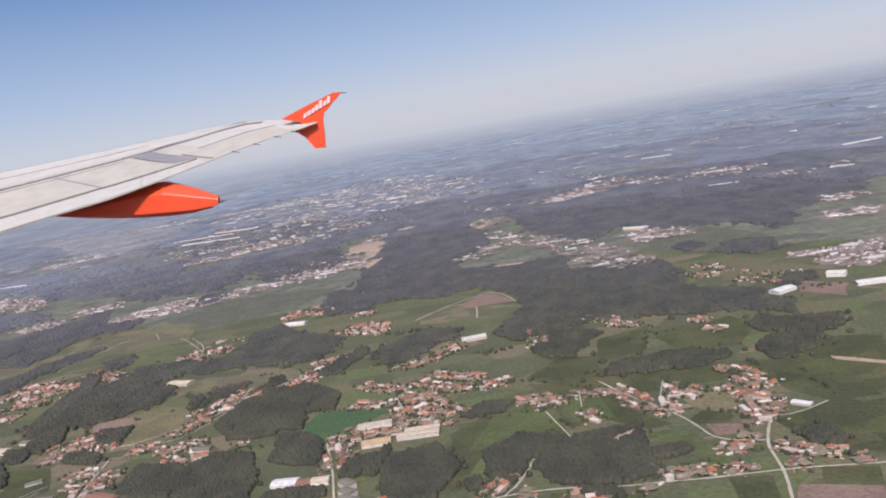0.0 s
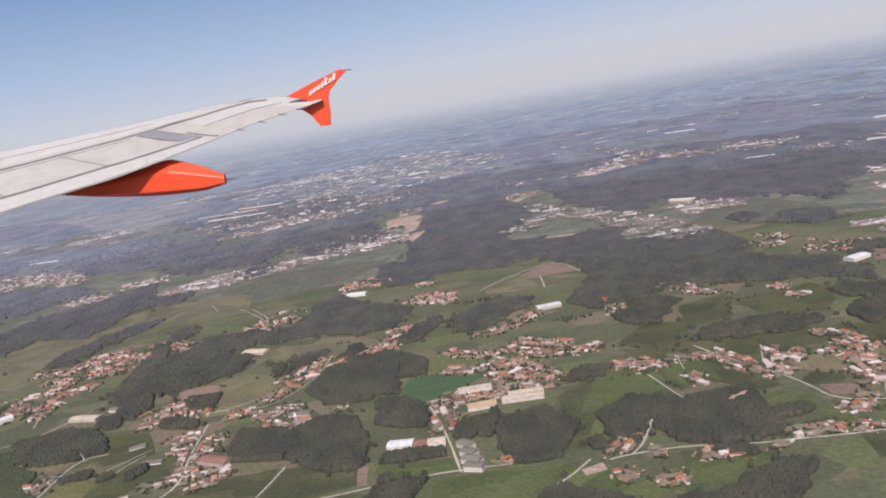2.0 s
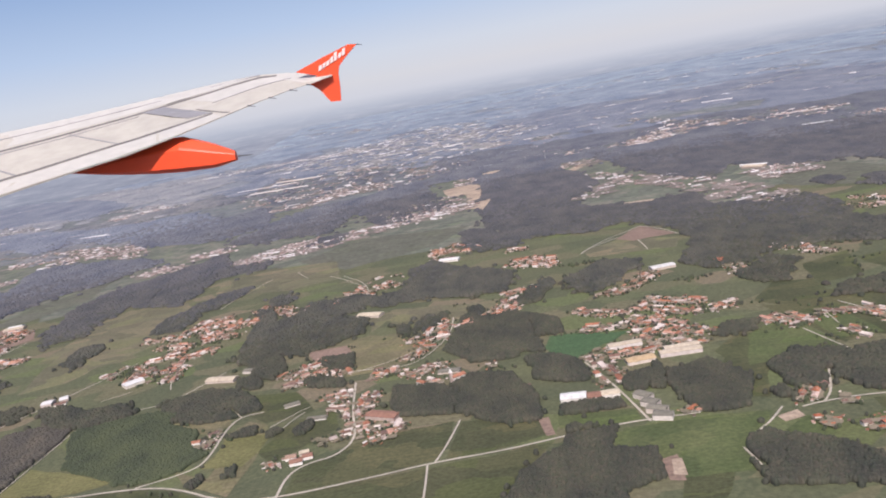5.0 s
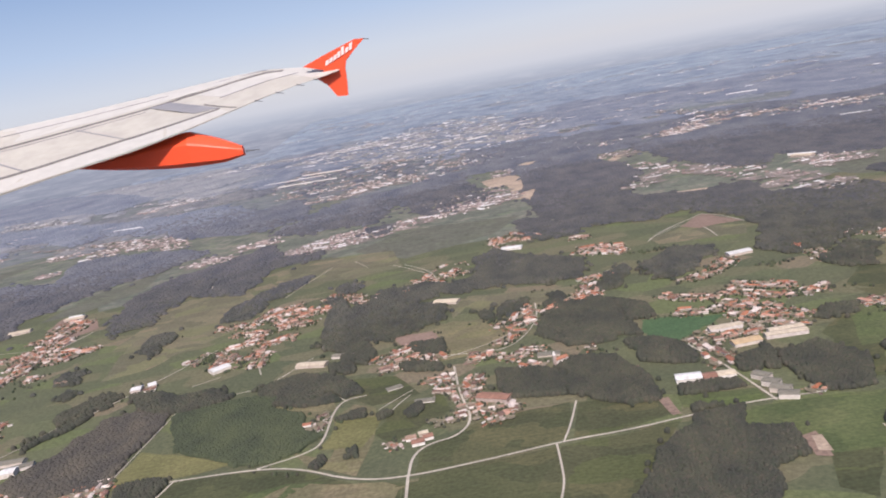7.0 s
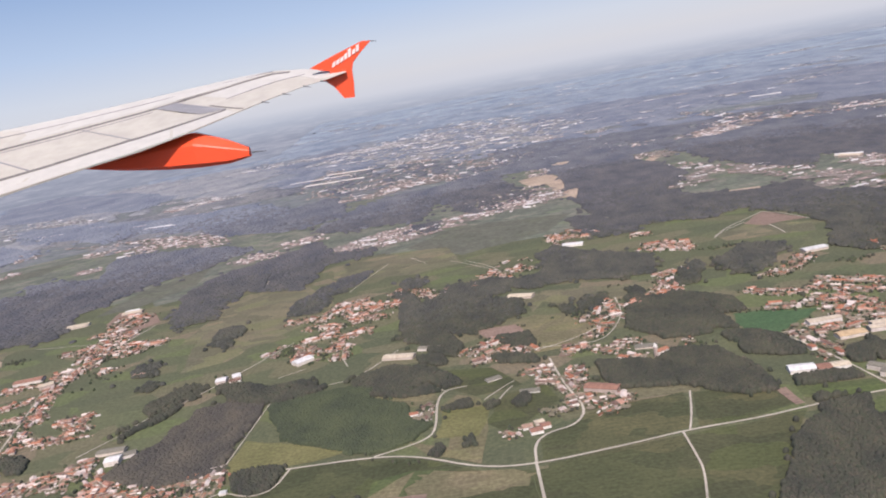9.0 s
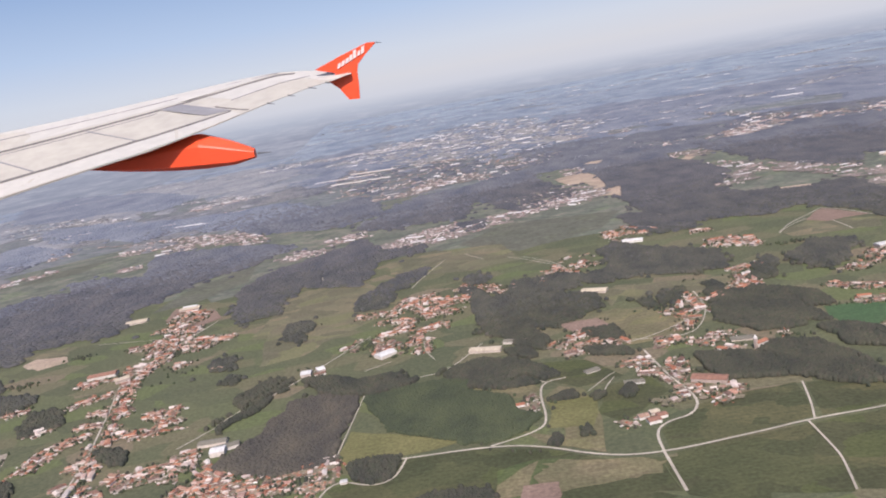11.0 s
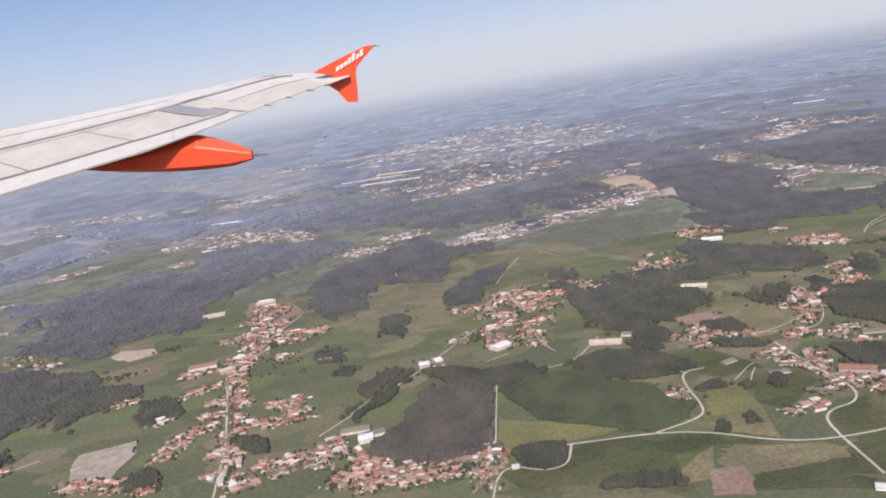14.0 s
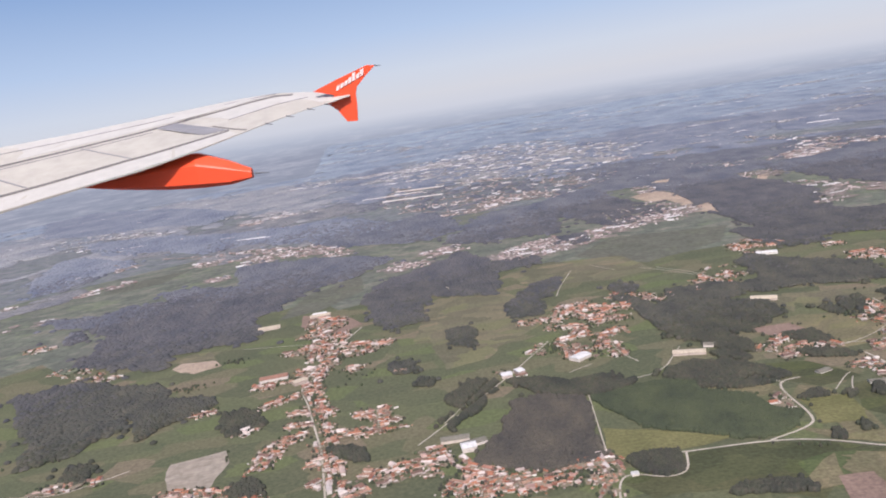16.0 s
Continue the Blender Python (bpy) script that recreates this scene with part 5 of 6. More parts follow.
FAR_TOWNS.append((75, 0, [(-230.1, 481.8), (-204.7, 508.1), (-179.7, 525.2), (-171.8, 473.9), (-218.6, 457.8)]))
FAR_TOWNS.append((80, 14, [(-176.7, 490.2), (-143.1, 518.4), (-97.7, 540.9), (-76.6, 556)]))
FAR_TOWNS.append((30, 18, [(-469, 859), (-418, 904)]))
FAR_TOWNS.append((20, 14, [(-220.9, 704.6), (-193, 743.3)]))
FAR_TOWNS.append((40, 0, [(-144.3, 577.6), (-115.9, 601), (-93.8, 604.9), (-71.8, 564), (-84.3, 514.8), (-129.5, 505.6)]))
FAR_TOWNS.append((420, 0, [(-360, 1158), (-301, 1364), (-165, 1596), (-81, 1532), (36, 1095), (-35, 924), (-108.4, 888.6), (-208, 928)]))
FAR_TOWNS.append((150, 0, [(-323.5, 839.3), (-321, 1035), (-210, 962), (-108.4, 888.6), (-55.3, 844.3), (-107.2, 731.2), (-191.4, 722.5), (-265.2, 720)]))
FAR_TOWNS.append((12, 16, [(5.8, 646.2), (28.6, 676.1)]))
FAR_TOWNS.append((90, 14, [(12.5, 596), (21.1, 548.9), (55.8, 514.7), (73, 425.1), (85.7, 398.4)]))
FAR_TOWNS.append((40, 24, [(67, 741.5), (109.8, 745.9)]))
FAR_TOWNS.append((30, 26, [(101.1, 808.2), (161.6, 820.7)]))
FAR_TOWNS.append((30, 18, [(93.4, 473.9), (127.9, 481.2)]))
FAR_TOWNS.append((40, 30, [(180.9, 755.8), (231.4, 731.3), (248.6, 718.1)]))
FAR_TOWNS.append((12, 12, [(-11.4, 493), (15.1, 526.4)]))
FAR_TOWNS.append((20, 14, [(-725, 941), (-545, 758)]))
FAR_TOWNS.append((30, 18, [(-673, 974), (-569, 898)]))
FAR_TOWNS.append((34, 16, [(-483, 897), (-397, 895)]))
FAR_TOWNS.append((50, 12, [(-468.8, 669.5), (-433.2, 666.6), (-369.6, 639.5), (-325.3, 578.5)]))
FAR_TOWNS.append((14, 9, [(-290.5, 491.7), (-264.7, 499.4)]))
FAR_TOWNS.append((6, 8, [(-562, 716), (-527, 665.2)]))
FAR_TOWNS.append((20, 8, [(-533.5, 569), (-504.6, 606)]))
FAR_TOWNS.append((10, 7, [(-426, 552), (-414.2, 562.5)]))
FAR_TOWNS.append((70, 0, [(144.8, 372.3), (191.8, 374.4), (206.3, 367.1), (175.3, 328.4), (154.1, 331.8)]))
FAR_TOWNS.append((26, 12, [(199.6, 454.6), (227.2, 442.5), (247.6, 440)]))
FAR_TOWNS.append((16, 12, [(218.5, 504.6), (248.4, 508.9)]))
FAR_TOWNS.append((16, 16, [(122, 983), (152.8, 820.4)]))
FAR_TOWNS.append((24, 20, [(217.8, 787.1), (264, 748.8)]))
FAR_TOWNS.append((20, 22, [(246.2, 661), (281, 657.3)]))
FAR_TOWNS.append((60, 24, [(-497, 1285), (-366, 1287), (-231, 1230)]))
FAR_TOWNS.append((60, 26, [(-516, 1221), (-395, 1254), (-247, 1302)]))
FAR_TOWNS.append((30, 20, [(-217.8, 729.9), (-154.9, 761.2)]))
FAR_TOWNS.append((50, 26, [(95.4, 753.9), (154.9, 785.5), (191.8, 782.8)]))
SHEDS = []
SHEDS.append(('white', 4.5, 1.4, [(-6.8, 309.3), (2.7, 310.5)]))
SHEDS.append(('white', 5.25, 1.5, [(114.6, 307.4), (122.8, 311.6)]))
SHEDS.append(('white', 5.25, 2, [(141.7, 322.6), (147.5, 318.8)]))
SHEDS.append(('white', 4.5, 1.5, [(143.6, 302.9), (156.5, 301.3)]))
SHEDS.append(('cream', 3.0, 1.6, [(-38.3, 230.1), (-28.2, 230.7)]))
SHEDS.append(('cream', 3.0, 1.6, [(-25.6, 218.1), (-13.6, 217.7)]))
SHEDS.append(('cream', 3.0, 1.6, [(-23.5, 221), (-13.5, 221.4)]))
SHEDS.append(('ochre', 4, 1.4, [(-35.6, 216.4), (-27.4, 217.1)]))
SHEDS.append(('white', 4.2, 1.5, [(-56.9, 198.3), (-50.2, 197.4)]))
SHEDS.append(('brick', 3.6, 1.4, [(-50, 196.6), (-46.4, 196.4)]))
SHEDS.append(('cream', 3.2, 1.5, [(-46.2, 196.4), (-41.6, 196.2)]))
SHEDS.append(('grey', 2.8, 1.8, [(-37.7, 193.4), (-34.8, 189.8)]))
SHEDS.append(('grey', 2.8, 1.8, [(-37.1, 188.2), (-33.9, 185.4)]))
SHEDS.append(('grey', 2.8, 1.8, [(-36.9, 183.8), (-32.7, 181.1)]))
SHEDS.append(('grey', 2.8, 1.8, [(-36.5, 179.5), (-32.1, 177.7)]))
SHEDS.append(('brick', 2.6, 1.2, [(-128.7, 185.2), (-125.4, 185.7)]))
SHEDS.append(('soil', 2.2, 1, [(-130.5, 188.5), (-127.7, 188.9)]))
SHEDS.append(('brick', 2.2, 1.1, [(-125.7, 187.5), (-123.2, 188)]))
SHEDS.append(('cream', 1.8, 1.1, [(-127.1, 190), (-124.6, 190.5)]))
SHEDS.append(('cream', 5, 1.2, [(-126.1, 313.1), (-116.4, 309.1)]))
SHEDS.append(('cream', 4, 1.2, [(-174.3, 261.9), (-163.3, 258.7)]))
SHEDS.append(('grey', 3, 1.2, [(-162, 265.6), (-154.3, 263.2)]))
SHEDS.append(('white', 4, 1.6, [(-236.6, 264.8), (-232.8, 264.9)]))
SHEDS.append(('white', 4, 1.6, [(-231.1, 266.4), (-228.5, 267.5)]))
SHEDS.append(('white', 5, 1.5, [(-208.8, 270.3), (-203.4, 274.9)]))
SHEDS.append(('grey', 3.4, 1.3, [(-259.5, 215.8), (-250.6, 215.9)]))
SHEDS.append(('grey', 3.2, 1.3, [(-253.4, 210.2), (-245.7, 212.3)]))
SHEDS.append(('white', 4, 2, [(-253.3, 207.9), (-248.9, 208.3)]))
SHEDS.append(('white', 5, 1.6, [(-327.1, 400.9), (-319.7, 401.1)]))
SHEDS.append(('cream', 4, 1.2, [(-351.2, 387), (-343.7, 389.1)]))
SHEDS.append(('brick', 5, 1.6, [(-334.7, 302.8), (-323.1, 304.4)]))
SHEDS.append(('cream', 4, 1.6, [(-318.9, 292.3), (-314, 295.3)]))
SHEDS.append(('grey', 3, 0.8, [(-91, 233.7), (-84.1, 232.6)]))
SHEDS.append(('grey', 2.5, 0.6, [(-129.3, 212.8), (-123.4, 212.2)]))
SHEDS.append(('grey', 2.5, 0.6, [(-138.8, 225.4), (-134.4, 227.2)]))
SHEDS.append(('white', 2.2, 0.9, [(-133.1, 145.1), (-130.9, 144)]))
SHEDS.append(('brick', 4, 1.5, [(-110.5, 208.3), (-101.8, 203.6)]))
SHEDS.append(('white', 1.6, 0.8, [(-209.8, 177.8), (-208, 177.9)]))
SHEDS.append(('cream', 4.5, 1.2, [(-354, 388.7), (-342.9, 390.1)]))
SHEDS.append(('cream', 5, 1.4, [(-328, 398.2), (-317.4, 398.9)]))
SHEDS.append(('soil', 4, 1, [(-277.6, 288.7), (-272.2, 288.2)]))
SHEDS.append(('white', 2.2, 1.3, [(-347, 929), (-275, 926)]))
SHEDS.append(('white', 2.2, 1.3, [(-320, 882), (-252, 871)]))
SHEDS.append(('white', 2.2, 1.3, [(-309, 967), (-251, 952)]))
SHEDS.append(('white', 3.3, 1.4, [(-444.9, 744.7), (-419.2, 736.2)]))
SHEDS.append(('white', 3.3, 1.4, [(-452.6, 746), (-424.4, 742.7)]))
SHEDS.append(('white', 3.9, 1.5, [(225, 1025), (259, 1012)]))
SHEDS.append(('white', 4.5, 1.4, [(-94, 388.2), (-84.2, 385.9)]))
SHEDS.append(('white', 3.3, 1.5, [(98.7, 513.6), (112.4, 504.4)]))
SHEDS.append(('white', 3.9, 1.5, [(-104, 1050), (-78, 1057)]))
SHEDS.append(('white', 3.9, 1.5, [(370.5, 800.8), (413, 809)]))
SHEDS.append(('white', 3.3, 1.5, [(291.6, 650.7), (305.7, 641.1)]))
SHEDS.append(('white', 2.8, 1.5, [(196.1, 654.4), (218.3, 648.7)]))
SHEDS.append(('cream', 6, 1.5, [(99.6, 508.5), (108.1, 498.4)]))
SHEDS.append(('white', 2.2, 0.7, [(78.9, 202.4), (82.2, 198.9)]))


# Meadows past 430 m get the green that has haze painted in.
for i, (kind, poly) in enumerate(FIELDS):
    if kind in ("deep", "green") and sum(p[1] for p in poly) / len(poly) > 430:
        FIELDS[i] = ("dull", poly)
LAYERS = ("dull", "deep", "green", "town", "bright", "olive", "yellow", "vivid", "soil", "pale", "tan")
FIELDS.sort(key=lambda entry: LAYERS.index(entry[0]))
FIELD_NAMES = {
    "town": ("town_ground", "haze-paled built-up ground of a distant town"),
    "dull": ("field", "meadow in haze-paled green between distant woods"),
    "deep": ("field", "dark green meadow field between tracks and woods"),
    "green": ("field", "green grass field among woods"),
    "bright": ("field", "bright green young crop field beside a road"),
    "vivid": ("field", "vivid green clover field beside a dark wood"),
    "yellow": ("field", "yellow-green hay meadow beside a country road"),
    "olive": ("field", "olive-brown fallow field with dry grass"),
    "soil": ("field", "brown ploughed field of bare soil"),
    "tan": ("field", "pale sandy bare ground cut out of the woods"),
    "pale": ("field", "field under pale grey crop covers"),
}
for i, (kind, poly) in enumerate(FIELDS):
    z = 0.02 + 0.0012 * i
    pts = []
    for a, b in zip(poly, poly[1:] + poly[:1]):
        n = max(2, int(math.dist(a, b) / 6))
        for k in range(n):
            s = k / n
            x, y = a[0] + (b[0] - a[0]) * s, a[1] + (b[1] - a[1]) * s
            w = noise.noise_vector((x * 0.15, y * 0.15, 1.7)) * min(1.5, math.dist(a, b) * 0.06)
            pts.append((x + w.x, y + w.y, z))
    bm = bmesh.new()
    bm.faces.new([bm.verts.new(p) for p in pts])
    bmesh.ops.triangulate(bm, faces=bm.faces)
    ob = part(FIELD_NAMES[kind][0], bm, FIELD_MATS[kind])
    if ob.data.polygons and ob.data.polygons[0].normal.z < 0:
        ob.data.flip_normals()
    tagged(ob, FIELD_NAMES[kind][1], "field", "fields", kind="structure")

for i, (width, line) in enumerate(ROADS):
    tagged(strip(line, width * 0.46, 0.20 + 0.001 * i, "road", ROAD, i), "pale narrow country road between fields" if width > 1 else "pale farm track between fields", "road", "roads", kind="structure")

# ---- woods ----
WOOD_KINDS = {
    "p": (1.0, "dense dark pine and eucalyptus wood between fields"),
    "y": (0.7, "green plantation of young trees beside a road"),
    "b": (0.85, "dark grey wood of half-bare trees beside a village"),
}
# Leaf colours by distance in metres; the farther, the more painted haze.
HAZE_BANDS = ((270, PINE), (350, PINE_HAZED), (450, HAZE_THIN), (600, HAZY), (820, HAZE_GREY), (1150, HAZE_BLUE))


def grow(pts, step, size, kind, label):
    """One wood of many joined crowns; painted haze in the leaf colours deepens with distance."""
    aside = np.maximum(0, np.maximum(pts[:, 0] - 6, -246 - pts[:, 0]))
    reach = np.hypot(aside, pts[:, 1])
    # thicker painted haze far to the west
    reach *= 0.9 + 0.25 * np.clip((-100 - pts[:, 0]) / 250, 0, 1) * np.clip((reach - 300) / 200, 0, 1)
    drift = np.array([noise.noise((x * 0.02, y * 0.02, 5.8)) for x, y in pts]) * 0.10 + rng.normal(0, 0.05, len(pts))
    band = np.digitize(reach * (1 + drift), [r for r, _ in HAZE_BANDS[:-1]])
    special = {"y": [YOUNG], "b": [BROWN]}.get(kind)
    ob = crowns_object("wood", pts, 1.12 * step, (1.45 if step < 1.2 else 1.3) * size, special or [mat for _, mat in HAZE_BANDS], CROWNS if step < 0.9 else SMALL_CROWNS,
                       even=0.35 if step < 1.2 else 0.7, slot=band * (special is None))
    tagged(ob, label, "wood", "woods", kind="stuff")


grown = []
for kind, poly in WOODS:
    mid = sum(math.hypot(x + 120, y) for x, y in poly) / len(poly)
    step = 0.66 if mid < 225 else 0.85 if mid < 285 else 1.15 if mid < 380 else 1.6 if mid < 520 else 2.2 if mid < 700 else 3.0
    pts = scatter(poly, step)
    stray = rng.uniform(size=len(pts)) < (0.03 if step < 0.9 else 0.08)
    pts[stray] += rng.normal(0, 3.4 * step, (int(stray.sum()), 2))
    for other in grown:
        pts = pts[~inside(other, pts)]
    grown.append(poly)
    for w, line in ROADS:
        pts = pts[~near_line(line, pts, w * 0.5 + 0.5)]
    for ground_kind, outline in FIELDS:
        if ground_kind in ("tan", "soil", "vivid", "yellow", "pale"):
            pts = pts[~inside(outline, pts)]
    for count, spread, p in FAR_TOWNS:
        pts = pts[~(inside(p, pts) & (rng.uniform(size=len(pts)) < 0.7))] if spread == 0 else pts[~(near_line(p, pts, 0.35 * spread) & (rng.uniform(size=len(pts)) < 0.8))]
    if len(pts):
        grow(pts, step, *WOOD_KINDS[kind][:1], kind, WOOD_KINDS[kind][1])


# ---- houses ----
def box(bm, x, y, z, sx, sy, sz):
    m = Matrix.LocRotScale((x, y, z), None, (sx, sy, sz))
    return bmesh.ops.create_cube(bm, size=1, matrix=m)["verts"]


def gable(bm, lx, ly, z, rise, over=0.14, thick=0.09, hip=0.0):
    """A pitched roof slab with eaves, its ridge along x; hip: how far the ridge ends are drawn in."""
    hx, hy = lx / 2 + over, ly / 2 + over
    lower = [(-hx, -hy, z), (hx, -hy, z), (hx, hy, z), (-hx, hy, z)]
    v = [bm.verts.new(p) for p in lower] + [bm.verts.new((x, y, zz + thick)) for x, y, zz in lower]
    r1, r2 = bm.verts.new((-hx + hip, 0, z + thick + rise)), bm.verts.new((hx - hip, 0, z + thick + rise))
    for f in ((0, 1, 2, 3), (0, 4, 5, 1), (1, 5, 6, 2), (2, 6, 7, 3), (3, 7, 4, 0)):
        bm.faces.new([v[i] for i in f])
    bm.faces.new((v[4], r1, r2, v[5]))
    bm.faces.new((v[6], r2, r1, v[7]))
    bm.faces.new((v[5], r2, v[6]))
    bm.faces.new((v[7], r1, v[4]))


def house(lx, ly, h, hip, wing, label):
    thing = new("house")
    bm = bmesh.new()
    box(bm, 0, 0, h / 2, lx, ly, h)
    if wing:
        box(bm, lx * 0.28, -ly * 0.62, h * 0.4, lx * 0.42, ly * 0.5, h * 0.8)
    part("wall", bm, WALL, thing)
    bm = bmesh.new()
    gable(bm, lx, ly, h, ly * 0.24, hip=ly * 0.5 if hip else 0.0)
    part("roof", bm, TILE, thing)
    if wing:
        bm = bmesh.new()
        gable(bm, lx * 0.42, ly * 0.5, 0, ly * 0.12)
        ob = part("annex_roof", bm, TILE, thing)
        ob.location = (lx * 0.28, -ly * 0.62, h * 0.8)
    bm = bmesh.new()
    box(bm, lx * 0.2, ly * 0.18, h + ly * 0.2, 0.14, 0.14, 0.4)
    part("chimney", bm, WALL, thing)
    return tagged(thing, label, "house", "houses of the villages")


HOUSES = [
    house(2.3, 1.8, 1.15, False, False, "small white-walled village house with clay tile roof"),
    house(2.7, 2.0, 1.35, True, False, "two-storey village house with hipped clay tile roof"),
    house(3.2, 1.8, 0.95, False, True, "low farmhouse with annex and clay tile roof"),
    house(2.0, 1.7, 1.4, True, False, "tall narrow white house with hipped red roof"),
    house(4.0, 1.9, 0.9, False, False, "long low farm building with clay tile roof"),
    house(2.6, 2.2, 1.3, False, True, "cream house with annex and faded tile roof"),
]


def spots(count, spread, pts, gap):
    """Places for houses along a line, or within an outline when spread is 0, and the way they face."""
    out = []
    p = np.asarray(pts, float)
    ways = np.diff(p, axis=0)
    angle = math.atan2(*max(ways, key=lambda d: np.hypot(*d))[::-1])
    tries = 0
    while len(out) < count and tries < count * 60:
        tries += 1
        if spread == 0:
            lo, hi = p.min(0), p.max(0)
            q = rng.uniform(lo, hi)
            if not inside(p, q[None])[0]:
                continue
            a = angle
        else:
            lens = np.hypot(*ways.T)
            k = rng.choice(len(ways), p=lens / lens.sum())
            a = math.atan2(ways[k][1], ways[k][0])
            side = rng.choice((-1, 1)) * rng.uniform(0.75, 1.1 + spread)
            q = p[k] + ways[k] * rng.uniform(0, 1) + np.array((-math.sin(a), math.cos(a))) * side
        if all((q[0] - o[0]) ** 2 + (q[1] - o[1]) ** 2 > gap * gap for o in out):
            out.append((q[0], q[1], a + rng.choice((0, 0, 0, math.pi / 2, math.pi)) + rng.normal(0, 0.08)))
    return out


road_points = [(line, w) for w, line in ROADS]
shed_points = [(line, w) for _, w, _, line in SHEDS]
taken, gardens = [], []


def joined_houses(places, name="village_houses", label="white houses with clay tile roofs of a village among fields", group="villages"):
    """Houses too small to tell apart, joined: walls and tiled roofs."""
    verts, faces, slots = [], [], []
    for x, y, a, k in places:
        lx, ly, h = k * rng.choice((1.8, 2.4, 3.0, 3.8, 5.2)), k * rng.uniform(1.4, 2.1), k * rng.uniform(0.8, 1.4)
        ca, sa = math.cos(a), math.sin(a)
        at = lambda u, v, z: (x + ca * u - sa * v, y + sa * u + ca * v, z)
        n = len(verts)
        verts += [at(u * lx / 2, v * ly / 2, z) for z in (0, h) for u, v in ((-1, -1), (1, -1), (1, 1), (-1, 1))]
        faces += [(n + i, n + (i + 1) % 4, n + 4 + (i + 1) % 4, n + 4 + i) for i in range(4)]
        slots += [0] * 4
        m, e = len(verts), 0.13
        hip = rng.choice((0, ly * 0.5))
        verts += [at(u * (lx / 2 + e), v * (ly / 2 + e), h) for u, v in ((-1, -1), (1, -1), (1, 1), (-1, 1))]
        verts += [at(-lx / 2 - e + hip, 0, h + ly * 0.28), at(lx / 2 + e - hip, 0, h + ly * 0.28)]
        faces += [(m, m + 1, m + 5, m + 4), (m + 2, m + 3, m + 4, m + 5), (m + 1, m + 2, m + 5), (m + 3, m, m + 4), (m + 3, m + 2, m + 1, m)]
        slots += [1] * 5
    ob = mesh_object(name, verts, faces, WALL_JOINED)
    ob.data.materials.append(TILE_JOINED)
    ob.data.polygons.foreach_set("material_index", slots)
    return tagged(ob, label, "houses", group, kind="stuff")


for count, spread, pts in TOWNS:
    rest = []
    for x, y, a in spots(int(1.75 * count), spread, pts, 0.8):
        q = np.array([[x, y]])
        if any(near_line(line, q, w * 0.28 + 0.45)[0] for line, w in road_points) or any(near_line(line, q, w * 0.5 + 1.4)[0] for line, w in shed_points):
            continue
        if any((x - u) ** 2 + (y - v) ** 2 < 0.72 for u, v in taken):
            continue
        if noise.noise((x * 0.16, y * 0.16, 6.4)) < -0.42:
            gardens += [(x, y)]
            continue
        taken.append((x, y))
        k = rng.choice((0.30, 0.34, 0.38, 0.43, 0.50, 0.60, 0.80))
        if y < 187:
            k *= 0.86
            copy_thing(HOUSES[rng.integers(0, len(HOUSES))], pose(x, y, 0.0, 0, 0, math.degrees(a)) @ Matrix.Scale(k, 4))
        else:
            rest.append((x, y, a, k))
        for _ in range(rng.integers(0, 4)):
            b, r = rng.uniform(0, 6.28), rng.uniform(0.8, 3.2)
            gardens.append((x + r * math.cos(b), y + r * math.sin(b)))
    if rest:
        joined_houses(rest)
small = []
for x, y in taken:
    for _ in range(rng.integers(0, 4)):
        b, r = rng.uniform(0, 6.28), rng.uniform(0.9, 3.2)
        q = np.array([[x + r * math.cos(b), y + r * math.sin(b)]])
        if not any(near_line(line, q, w * 0.4 + 0.4)[0] for line, w in road_points):
            small.append((q[0][0], q[0][1], rng.uniform(0, 3.1), rng.uniform(0.14, 0.32)))
joined_houses(small, "outbuildings", "small sheds and outbuildings in the village yards", "outbuildings")
for ob in HOUSES:
    for o in (*ob.children_recursive, ob):
        bpy.data.objects.remove(o)

# yards: patches of bare and paved ground round the houses
yv, yf = [], []
for i, (x, y) in enumerate(taken):
    if rng.uniform() < 0.30:
        continue
    n, turn = len(yv), rng.uniform(0, 6.28)
    for k in range(7):
        r = rng.uniform(0.7, 2.0)
        yv.append((x + r * math.cos(turn + k * 0.897), y + r * math.sin(turn + k * 0.897), 0.24 + 0.0001 * i))
    yf.append(tuple(range(n, n + 7)))
tagged(mesh_object("yards", yv, yf, YARD), "earthy yards and gardens round the village houses", "yards", kind="stuff")

# trees of gardens, hedges and field edges
for kind, poly in FIELDS:
    for a, b in zip(poly, poly[1:] + poly[:1]):
        if 185 < a[1] < 300 and rng.uniform() < 0.10:
            for _ in range(int(math.dist(a, b) / 2.2)):
                s = rng.uniform()
                gardens.append((a[0] + (b[0] - a[0]) * s + rng.normal(0, 0.7), a[1] + (b[1] - a[1]) * s + rng.normal(0, 0.7)))
for _ in range(26):
    x, y = rng.uniform(-420, 160), rng.uniform(205, 340)
    for _ in range(rng.integers(3, 40)):
        gardens.append((x + rng.normal(0, 4.5), y + rng.normal(0, 1.8)))
g = np.array(gardens)
for w, line in ROADS:
    g = g[~near_line(line, g, w * 0.5 + 0.7)]
for colour, width, height, line in SHEDS:
    g = g[~near_line(line, g, width * 0.5 + 0.8)]
tk = np.array(taken)
g = g[[np.min((tk[:, 0] - x) ** 2 + (tk[:, 1] - y) ** 2) > 0.9 for x, y in g]]
for mat, sel, label in ((PINE, slice(0, None, 2), "dark green garden and hedge trees"), (YOUNG, slice(1, None, 2), "fresh green garden and hedge trees")):
    tagged(crowns_object("garden_trees", g[sel], 0.5, 1.0, [mat], CROWNS), label, "trees", kind="stuff")

